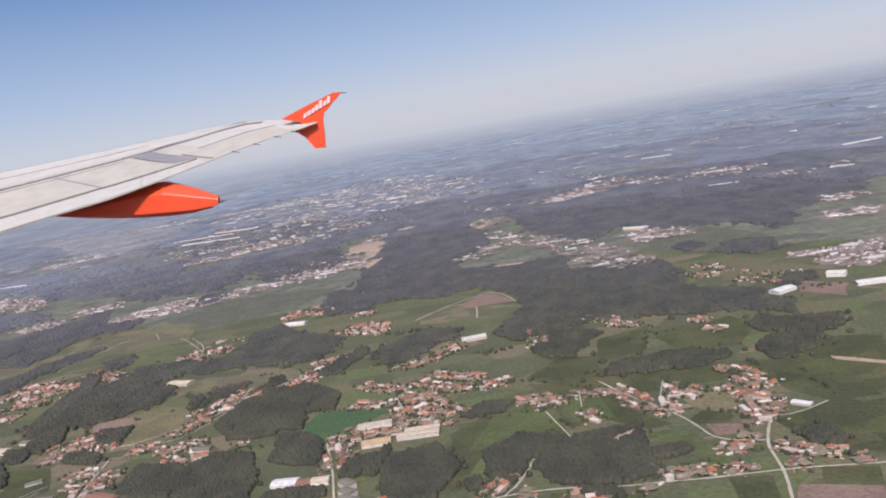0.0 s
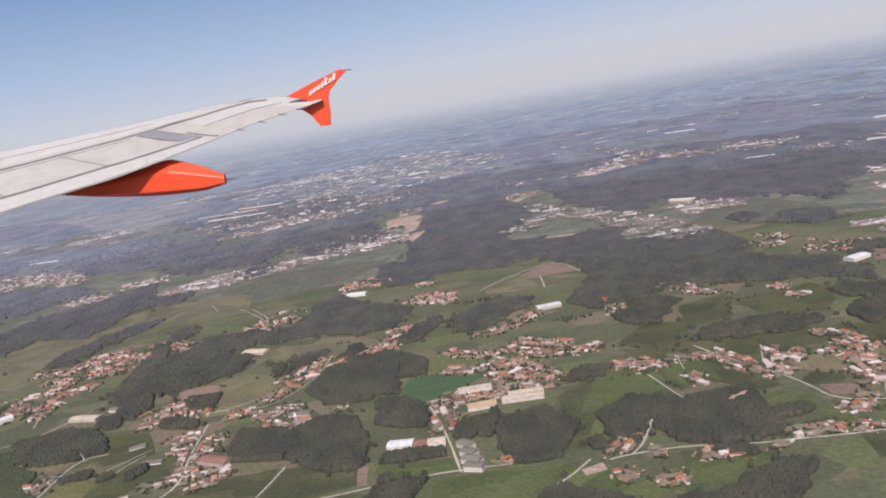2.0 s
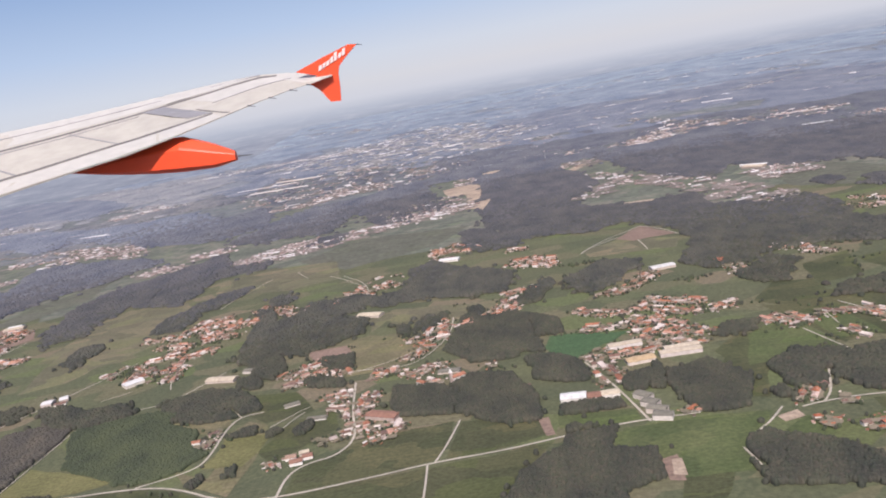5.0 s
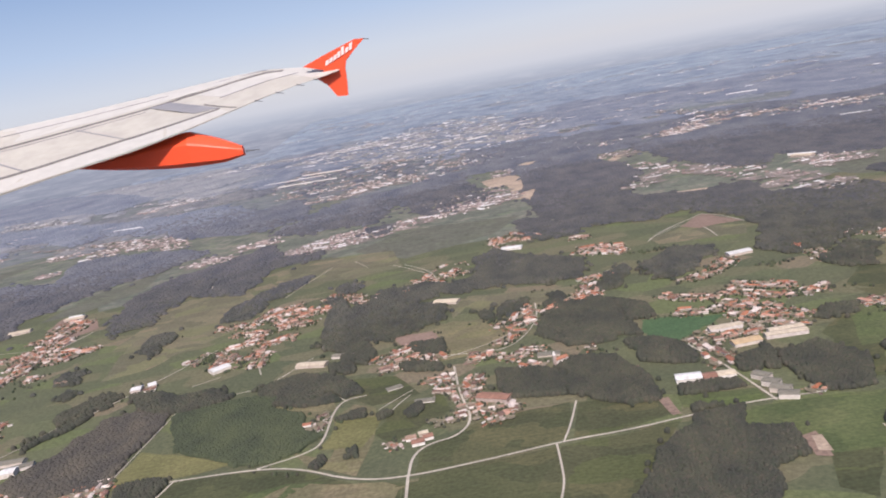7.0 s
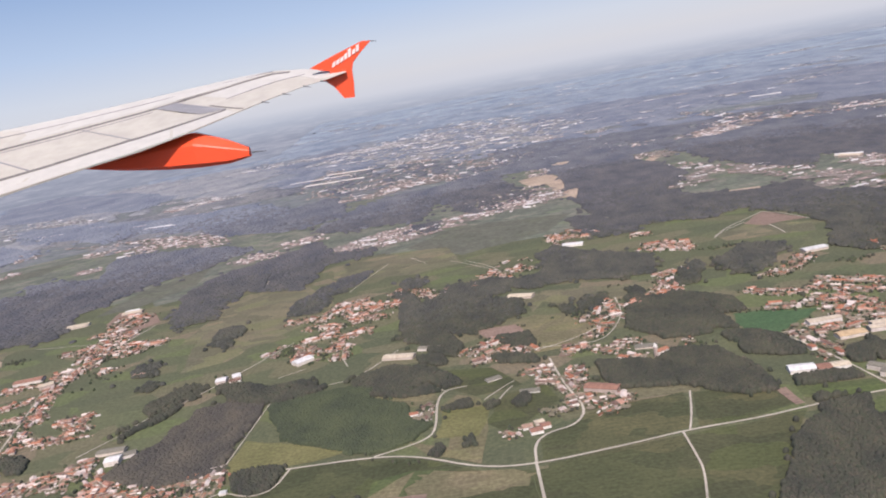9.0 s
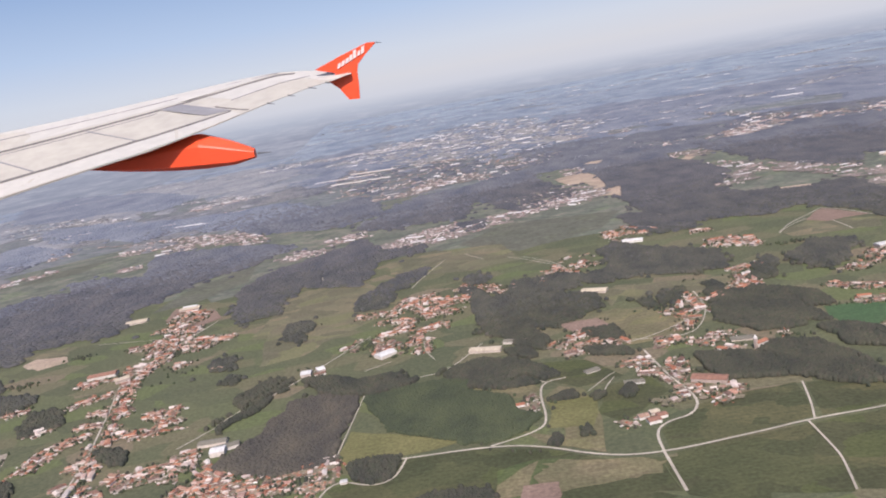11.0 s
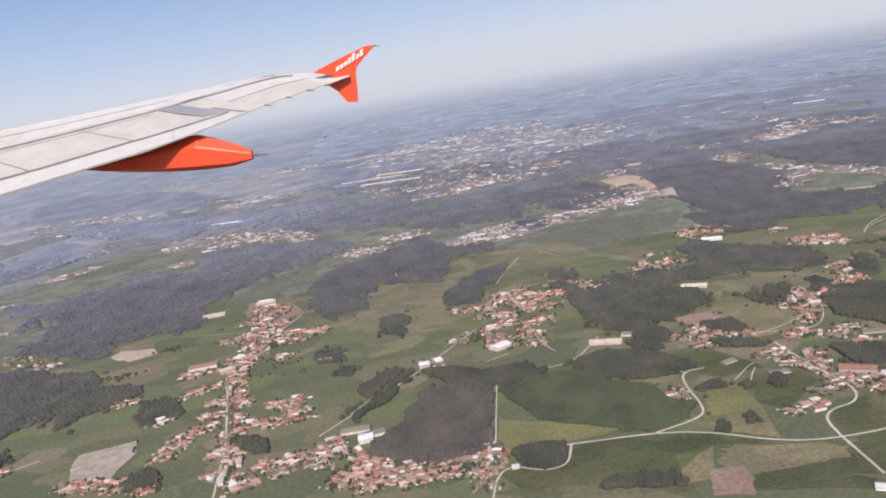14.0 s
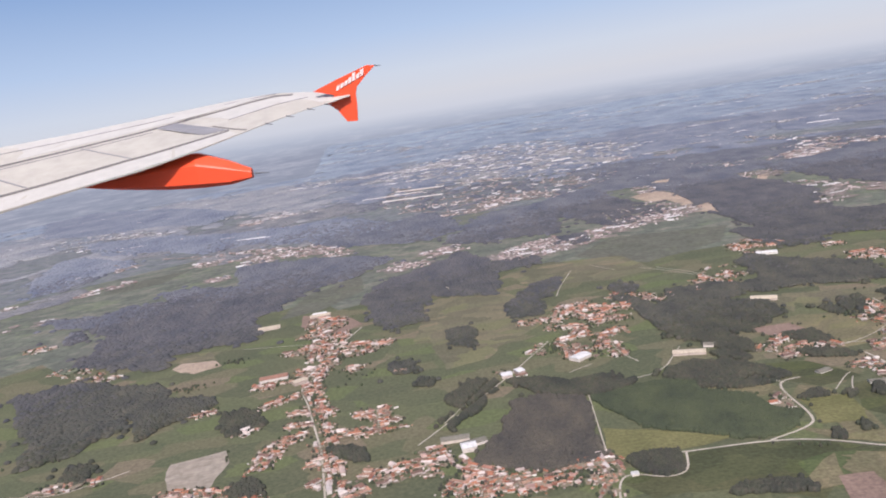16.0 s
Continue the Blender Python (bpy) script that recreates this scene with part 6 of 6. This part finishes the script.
# ---- sheds and works ----
SHED_LABELS = {
    "white": "large shed with white sheet roof beside fields", "cream": "long factory hall with cream roof", "ochre": "long hall with ochre tile roof",
    "grey": "grey works hall with fibre cement roof", "brick": "farm building with clay tile roof", "soil": "low shed with rusty brown roof",
}
for colour, width, height, (a, b) in SHEDS:
    a, b, height = Vector(a), Vector(b), 0.72 * height
    d = b - a
    thing = new("shed")
    thing.matrix_world = pose((a.x + b.x) / 2, (a.y + b.y) / 2, 0, 0, 0, math.degrees(math.atan2(d.y, d.x)))
    bm = bmesh.new()
    box(bm, 0, 0, height / 2, d.length, width, height)
    part("wall", bm, WALL, thing)
    bays = max(1, round(width / 5))
    for k in range(bays):
        bm = bmesh.new()
        gable(bm, d.length, width / bays, 0, width / bays * 0.10, over=0.1)
        ob = part("roof", bm, SHED_MATS[colour], thing)
        ob.location = (0, -width / 2 + (k + 0.5) * width / bays, height)
    tagged(thing, SHED_LABELS[colour], "shed", "sheds and halls")

# church with a white bell tower, and a field mast
church = new("church")
church.location = (-84.6, 224.6, 0)
church.rotation_euler = (0, 0, 0.5)
bm = bmesh.new()
box(bm, 0, 0, 0.9, 4.0, 2.0, 1.8)
part("nave", bm, WALL, church)
bm = bmesh.new()
gable(bm, 4.0, 2.0, 0, 0.6)
part("roof", bm, TILE, church).location = (0, 0, 1.8)
bm = bmesh.new()
box(bm, -2.3, 0, 1.7, 0.9, 0.9, 3.4)
part("tower", bm, WALL, church)
bm = bmesh.new()
bmesh.ops.create_cone(bm, cap_ends=True, segments=4, radius1=0.68, radius2=0.03, depth=1.3, matrix=Matrix.Translation((-2.3, 0, 4.05)) @ Matrix.Rotation(radians(45), 4, 'Z'))
part("spire", bm, WALL, church)
tagged(church, "white village church with bell tower among trees", "church")

# ---- far towns and far woods ----
# scattered farms and hamlets far off, in rows along the valleys
for _ in range(210):
    r, a = rng.uniform(640, 2500), radians(rng.uniform(-48, 34))
    x, y, way = CENTRE.x + r * math.sin(a), r * math.cos(a), rng.normal(0.1, 0.35)
    if r > land_limit(math.degrees(a)) - 60:
        continue
    half = rng.uniform(10, 50) * (0.6 + r / 1500)
    FAR_TOWNS.append((int(rng.integers(4, 16)), float(rng.uniform(4, 14)) * (0.5 + r / 1500),
                      [(x - half * math.cos(way), y - half * math.sin(way)), (x + half * math.cos(way), y + half * math.sin(way))]))
def joined_far(name, places, mat, label, category):
    """Far buildings, too small to tell apart: walls and low pitched roofs in one mesh."""
    verts, faces = [], []
    for x, y, a, lx, ly, h in places:
        ca, sa, n, z0 = math.cos(a), math.sin(a), len(verts), ground_height(x, y)
        at = lambda u, v, z: (x + ca * u - sa * v, y + sa * u + ca * v, z + z0)
        verts += [at(u * lx / 2, v * ly / 2, z) for z in (0, h) for u, v in ((-1, -1), (1, -1), (1, 1), (-1, 1))]
        faces += [(n + i, n + (i + 1) % 4, n + 4 + (i + 1) % 4, n + 4 + i) for i in range(4)]
        m = len(verts)
        verts += verts[n + 4:n + 8] + [at(-lx / 2, 0, h * 1.4), at(lx / 2, 0, h * 1.4)]
        faces += [(m, m + 1, m + 5, m + 4), (m + 2, m + 3, m + 4, m + 5), (m + 1, m + 2, m + 5), (m + 3, m, m + 4)]
    if verts:
        tagged(mesh_object(name, verts, faces, mat), label, category, "distant towns", kind="stuff")


for i, (count, spread, pts) in enumerate(FAR_TOWNS):
    mid = sum(math.hypot(x + 120, y) for x, y in pts) / len(pts)
    size = 1.15 + mid * 0.0009
    big_town = spread == 0 and mid > 900
    homes, halls, grounds = [], [], []
    for x, y, a in spots(int(count * (2.6 if big_town else 2.2)), spread, pts, size * 0.9):
        lx, ly, h = size * rng.uniform(0.8, 1.9), size * rng.uniform(0.6, 1.0), size * rng.uniform(0.25, 0.45)
        if rng.uniform() < (0.16 if big_town else 0.07):
            halls.append((x, y, rng.normal(0.05, 0.25), lx * rng.uniform(1.6, 4.2), ly * 1.3, h))
        else:
            homes.append((x, y, a, lx, ly, h))
        if rng.uniform() < 0.5:
            grounds.append((x, y))
    # houses past 950 m take the wall and roof colours greyed with haze
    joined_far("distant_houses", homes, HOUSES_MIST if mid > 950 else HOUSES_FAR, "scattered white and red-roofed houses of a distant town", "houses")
    joined_far("distant_halls", halls, FAR_HALL, "long pale-roofed halls among distant houses", "halls")
    gv, gf = [], []
    for j, (x, y) in enumerate(grounds):
        n, turn, r0 = len(gv), rng.uniform(0, 6.28), size * rng.uniform(1.5, 3.2)
        for k in range(8):
            r = r0 * rng.uniform(0.6, 1.2)
            u, v = x + 1.7 * r * math.cos(turn + k * 0.785), y + r * math.sin(turn + k * 0.785)
            gv.append((u, v, 0.22 + 0.0004 * j + 0.011 * (i % 20) + ground_height(u, v)))
        gf.append(tuple(range(n, n + 8)))
    if gv:
        # past 950 m the yards use the ground colour with painted haze
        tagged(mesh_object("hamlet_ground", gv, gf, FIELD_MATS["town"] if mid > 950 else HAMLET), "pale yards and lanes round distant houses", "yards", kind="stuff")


for r0, r1, step in ((700, 900, 3.6), (900, 1400, 5.0), (1400, 2000, 8.5), (2000, 2950, 13.0)):
    rows = np.arange(r0, r1, step)
    pts = []
    for r in rows:
        a = np.arange(radians(-52), radians(38), step / r)
        a = a + rng.uniform(-0.45, 0.45, len(a)) * step / r
        rr = r + rng.uniform(-0.45, 0.45, len(a)) * step
        pts.append(np.stack([CENTRE.x + rr * np.sin(a), rr * np.cos(a)], -1))
    pts = np.concatenate(pts)
    cover = np.array([noise.noise((x * 0.008, y * 0.007, 9.1)) + 0.6 * noise.noise((x * 0.022, y * 0.016, 4.2)) for x, y in pts])
    west = np.clip((-4 - np.degrees(np.arctan2(pts[:, 0] - CENTRE.x, pts[:, 1]))) / 10, 0, 1)
    keep = cover > (-0.28 + 0.40 * west if r0 < 900 else -0.32 + 0.26 * west if r0 < 1400 else -0.40 + 0.20 * west)
    pts = pts[keep]
    for k, poly in FIELDS:
        if k != "town":
            pts = pts[~inside(poly, pts)]
    for k, poly in WOODS:
        pts = pts[~inside(poly, pts)]
    for count, spread, p in FAR_TOWNS + TOWNS:
        pts = pts[~(inside(p, pts) & (rng.uniform(size=len(pts)) < 0.9))] if spread == 0 else pts[~(near_line(p, pts, 0.85 * spread + 0.4 * step) & (rng.uniform(size=len(pts)) < 0.9))]
    for colour, width, height, line in SHEDS:
        pts = pts[~near_line(line, pts, width * 0.5 + 1.5 * step)]
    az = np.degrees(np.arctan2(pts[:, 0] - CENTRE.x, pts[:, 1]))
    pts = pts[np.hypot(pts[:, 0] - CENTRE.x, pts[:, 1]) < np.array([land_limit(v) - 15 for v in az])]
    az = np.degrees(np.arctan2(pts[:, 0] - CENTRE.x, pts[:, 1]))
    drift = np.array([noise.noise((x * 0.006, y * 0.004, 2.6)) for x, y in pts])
    # Western crowns take the warmer set of haze-tinted leaf colours.
    west_haze = az + 6 * drift + rng.normal(0, 1.0, len(pts)) < -14
    # Haze-tinted leaf colour by distance, with ragged band edges.
    haze_drift = np.array([noise.noise((x * 0.007, y * 0.005, 5.8)) + 0.6 * noise.noise((x * 0.03, y * 0.02, 1.3)) for x, y in pts])
    reach = np.hypot(pts[:, 0] - CENTRE.x, pts[:, 1]) * (1 + 0.14 * haze_drift)
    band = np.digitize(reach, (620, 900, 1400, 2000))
    ob = crowns_object("wood", pts, 1.5 * step, 1.3 + 0.05 * step, [HAZY, HAZE_GREY, HAZE_BLUE, HAZE_FAR, HAZE_PALEST, WARM_HAZE, WARM_HAZE_MID, WARM_HAZE_FAR, HAZE_FAR, HAZE_PALEST], SMALL_CROWNS,
                       even=1.0, slot=band + 5 * west_haze)
    tagged(ob, "far woods with haze in their leaf colours, between towns", "wood", "woods", kind="stuff")

# ---- aircraft wing ----
# Oversized wing, kilometres off, placed and shaped to fit the camera's view.
WING_U = (-0.131, 0.0, 0.098, 0.245, 0.408, 0.539, 0.686, 0.784, 0.882, 0.948, 1.0)
WING_TE = ((-2176, 3092, -89), (-2006, 3136, -61), (-1877, 3168, -42), (-1681, 3218, -15), (-1458, 3273, 12), (-1273, 3317, 47),
           (-1060, 3366, 94), (-915, 3400, 126), (-770, 3432, 152), (-674, 3454, 163), (-596, 3472, 178))
WING_LE = ((-2406, 3592, 196), (-2216, 3636, 206), (-2072, 3669, 210), (-1851, 3718, 218), (-1600, 3773, 231), (-1395, 3817, 242),
           (-1131, 3757, 250), (-953, 3678, 247), (-786, 3598, 227), (-680, 3545, 205), (-598, 3502, 185))


def wing_point(u, f, lift=0.0):
    te = Vector([float(np.interp(u, WING_U, [p[i] for p in WING_TE])) for i in range(3)])
    le = Vector([float(np.interp(u, WING_U, [p[i] for p in WING_LE])) for i in range(3)])
    return te.lerp(le, f) + Vector((0, -0.35 * lift, lift))


def wing_skin():
    bm = bmesh.new()
    rings = []
    for i in range(45):
        u = -0.131 + 1.131 * i / 44
        thick = 62 * (1 - u) + 9
        ring = [bm.verts.new(wing_point(u, f, up)) for f, up in ((0, 0), (0.2, 0), (0.5, 0), (0.8, 0), (0.97, -0.02 * thick), (1.02, -0.2 * thick), (0.97, -0.45 * thick),
                                                                (0.7, -0.9 * thick), (0.35, -0.7 * thick), (0.0, -0.12 * thick))]
        rings.append(ring)
    for a, b in zip(rings[:-1], rings[1:]):
        for k in range(len(a)):
            bm.faces.new((a[k], a[(k + 1) % len(a)], b[(k + 1) % len(a)], b[k]))
    bm.faces.new(rings[0])
    bm.faces.new(rings[-1][::-1])
    return bm


def wing_band(line, width, lift, bm=None):
    """A raised band along a line of (u, f) on the wing's upper skin."""
    bm = bm or bmesh.new()
    pts = []
    for (u1, f1), (u2, f2) in zip(line[:-1], line[1:]):
        n = 6
        pts += [(u1 + (u2 - u1) * k / n, f1 + (f2 - f1) * k / n) for k in range(n)]
    pts.append(line[-1])
    rows = []
    for i, (u, f) in enumerate(pts):
        a, b = pts[max(i - 1, 0)], pts[min(i + 1, len(pts) - 1)]
        d = (wing_point(*b) - wing_point(*a)).normalized()
        side = d.cross(Vector((0, -0.5, 1)).normalized()).normalized() * width / 2
        c = wing_point(u, f, lift)
        low = wing_point(u, f, -2)
        rows.append([bm.verts.new(q) for q in (c + side, c - side, low - side, low + side)])
    for a, b in zip(rows[:-1], rows[1:]):
        for k in range(4):
            bm.faces.new((a[k], a[(k + 1) % 4], b[(k + 1) % 4], b[k]))
    bm.faces.new(rows[0])
    bm.faces.new(rows[-1][::-1])
    return bm


def wing_plate(corners, lift, low=-2):
    bm = bmesh.new()
    top = [bm.verts.new(wing_point(u, f, lift)) for u, f in corners]
    bottom = [bm.verts.new(wing_point(u, f, low)) for u, f in corners]
    bm.faces.new(top)
    bm.faces.new(bottom[::-1])
    n = len(corners)
    for k in range(n):
        bm.faces.new((top[k], bottom[k], bottom[(k + 1) % n], top[(k + 1) % n]))
    return bm


def wing_sheet(near, far, lift):
    """A thin raised panel between two lines of (u, f) that have as many points."""
    bm = bmesh.new()
    rows = [[bm.verts.new(wing_point(*q, h)) for q, h in ((a, lift), (b, lift), (b, -2), (a, -2))] for a, b in zip(near, far)]
    for a, b in zip(rows[:-1], rows[1:]):
        for k in range(4):
            bm.faces.new((a[k], a[(k + 1) % 4], b[(k + 1) % 4], b[k]))
    bm.faces.new(rows[0])
    bm.faces.new(rows[-1][::-1])
    return bm


def plate(outline, depth0, depth1):
    """A flat solid from an outline in x and z, between two depths along y."""
    bm = bmesh.new()
    a = [bm.verts.new((x, depth0, z)) for x, z in outline]
    b = [bm.verts.new((x, depth1, z)) for x, z in outline]
    bm.faces.new(a)
    bm.faces.new(b[::-1])
    for k in range(len(a)):
        bm.faces.new((a[k], b[k], b[(k + 1) % len(a)], a[(k + 1) % len(a)]))
    return bm


wing = new("aircraft_wing")
tagged(wing, "white airliner wing with orange winglet and flap fairing in flight", "wing")
part("skin", wing_skin(), WING_PAINT, wing)
part("leading_edge", wing_sheet([(-0.131, 0.70), (0.1, 0.71), (0.33, 0.73), (0.5, 0.76), (0.66, 0.81), (0.74, 0.88), (0.80, 0.95)],
                                [(-0.131, 0.96), (0.1, 0.96), (0.33, 0.96), (0.5, 0.96), (0.66, 0.965), (0.74, 0.97), (0.81, 0.97)], 0.6), WING_LIGHT, wing, "lighter leading edge panel")
part("flap", wing_sheet([(-0.131, 0.01), (0.0, 0.01), (0.131, 0.01), (0.245, 0.01), (0.376, 0.01), (0.49, 0.01)],
                        [(-0.131, 0.19), (0.0, 0.18), (0.131, 0.17), (0.245, 0.18), (0.376, 0.20), (0.49, 0.19)], 0.7), WING_LIGHT, wing, "white trailing flap")
part("flap_edge", wing_sheet([(0.50, 0.01), (0.56, 0.01), (0.62, 0.01), (0.68, 0.01)], [(0.50, 0.19), (0.56, 0.18), (0.61, 0.165), (0.655, 0.15)], 0.9), WING_LIGHT, wing, "bright white flap edge")
part("spoiler_gap", wing_band([(-0.131, 0.652), (0.0, 0.651), (0.163, 0.661), (0.327, 0.684), (0.49, 0.707), (0.654, 0.752), (0.784, 0.857), (0.837, 0.863)], 15, 1.2), GAP, wing, "dark gap along the spoilers")
part("flap_gap", wing_band([(-0.131, 0.218), (0.0, 0.206), (0.131, 0.197), (0.245, 0.208), (0.376, 0.226), (0.523, 0.209), (0.654, 0.167)], 17, 1.2), GAP, wing, "dark gap along the flap")
part("dark_panel", wing_plate([(0.449, 0.70), (0.51, 0.70), (0.654, 0.19), (0.583, 0.27)], 1.6), WING_GREY, wing, "dark grey panel before the aileron")
part("panel_joint", wing_band([(-0.065, 0.656), (0.082, 0.221)], 7, 1.3), WING_GREY, wing)
part("panel_joint", wing_band([(0.237, 0.647), (0.376, 0.246)], 6, 1.3), WING_GREY, wing)
part("panel_joint", wing_band([(0.608, 0.412), (0.703, 0.03)], 7, 1.3), GAP, wing)
part("panel_joint", wing_band([(0.654, 0.442), (0.768, 0.51), (0.882, 0.645)], 5, 1.3), WING_GREY, wing)

part("wing_tip", wing_sheet([(0.84, 0.70), (0.88, 0.50), (0.92, 0.2), (0.96, 0.05), (0.995, 0.02)], [(0.84, 0.96), (0.88, 0.96), (0.92, 0.96), (0.96, 0.96), (0.995, 0.95)], 0.6), WING_LIGHT, wing, "white wing tip panel")
part("fixed_panel", wing_sheet([(0.66, 0.46), (0.76, 0.53), (0.83, 0.60), (0.88, 0.66)], [(0.585, 0.70), (0.70, 0.76), (0.79, 0.83), (0.86, 0.85)], 0.8), WING_LIGHT, wing, "white fixed panel before the aileron")
part("slat_joint", wing_band([(-0.131, 0.845), (0.2, 0.85), (0.5, 0.865), (0.7, 0.91), (0.79, 0.955)], 5, 1.3), WING_GREY, wing, "fine joint along the leading-edge slats")
part("panel_joint", wing_band([(-0.12, 0.60), (0.2, 0.612), (0.44, 0.645)], 4, 1.3), WING_GREY, wing)
for u in (0.76, 0.82, 0.88, 0.93):
    a = wing_point(u, 0.0)
    bm = bmesh.new()
    bmesh.ops.create_cone(bm, cap_ends=True, segments=6, radius1=3.2, radius2=1.0, depth=34, matrix=Matrix.Translation((a.x + 12, a.y - 6, a.z - 5)) @ Matrix.Rotation(radians(106), 4, 'Y'))
    part("static_wick", bm, STEEL, wing)

# wingtip fence
fence = part("winglet", plate([(-749, 219), (-640, 255), (-508, 293), (-470, 289), (-520, 250), (-562, 212), (-571, 183), (-574, 130), (-582, 69), (-626, 72), (-660, 127), (-706, 166), (-660, 190)], 3496, 3508), ORANGE, wing, "orange wingtip fence")
bm = bmesh.new()
for k in range(7):
    s, w = k / 7, (20, 20, 20, 24, 33, 20, 28)[k]
    x, z = -652 + 130 * s, 206 + 52 * s
    pts = [(x, z), (x + 14, z + 5), (x + 20, z + 5 + w), (x + 6, z + w)]
    v = [bm.verts.new((px, 3492, pz)) for px, pz in pts] + [bm.verts.new((px, 3496.5, pz)) for px, pz in pts]
    for f in ((0, 1, 2, 3), (7, 6, 5, 4), (0, 4, 5, 1), (1, 5, 6, 2), (2, 6, 7, 3), (3, 7, 4, 0)):
        bm.faces.new([v[i] for i in f])
part("marking", bm, WHITE_MARK, fence, "row of plain white marking bars")
bm = bmesh.new()
bmesh.ops.create_cone(bm, cap_ends=True, segments=8, radius1=2.5, radius2=1, depth=24, matrix=Matrix.Translation((-459, 3502, 285)) @ Matrix.Rotation(radians(100), 4, 'Y'))
part("static_wick", bm, STEEL, wing)


def fairing(axis, name):
    """A flap-track fairing: rounded body lofted along an axis of (x, y, z top, z bottom)."""
    bm = bmesh.new()
    rings = []
    along = np.linspace(0, len(axis) - 1, 3 * len(axis) - 2)
    axis = [[float(np.interp(s, range(len(axis)), [p[i] for p in axis])) for i in range(4)] for s in along]
    for x, y, top, bottom in axis:
        cz, h = (top + bottom) / 2, (top - bottom) / 2
        wide = max(6, h * 0.9)
        ring = [bm.verts.new((x, y + wide * c, cz + h * v)) for c, v in
                ((-0.30, 1.0), (0.35, 1.0), (0.90, 0.40), (0.95, -0.70), (0.60, -0.94), (0.0, -1.0), (-0.60, -0.94), (-0.95, -0.70), (-0.95, 0.30), (-0.88, 0.42))]
        rings.append(ring)
    for a, b in zip(rings[:-1], rings[1:]):
        for k in range(10):
            bm.faces.new((a[k], a[(k + 1) % 10], b[(k + 1) % 10], b[k]))
    bm.faces.new(rings[0])
    bm.faces.new(rings[-1][::-1])
    return part(name, bm, ORANGE, wing, "glossy orange flap-track fairing")


fairing([(-1811, 3490, -24, -32), (-1738, 3477, -15, -46), (-1636, 3458, 2, -64), (-1521, 3438, 21, -81), (-1409, 3417, 38, -95), (-1328, 3401, 42, -102), (-1262, 3388, 42, -107), (-1201, 3375, 20, -108), (-1130, 3360, -8, -109), (-1061, 3344, -42, -98), (-1036, 3338, -54, -94)], "flap_fairing")
bm = bmesh.new()
bmesh.ops.create_cone(bm, cap_ends=True, segments=8, radius1=4, radius2=1.2, depth=60, matrix=Matrix.Translation((-997, 3336, -79)) @ Matrix.Rotation(radians(95), 4, 'Y'))
part("static_wick", bm, STEEL, wing)
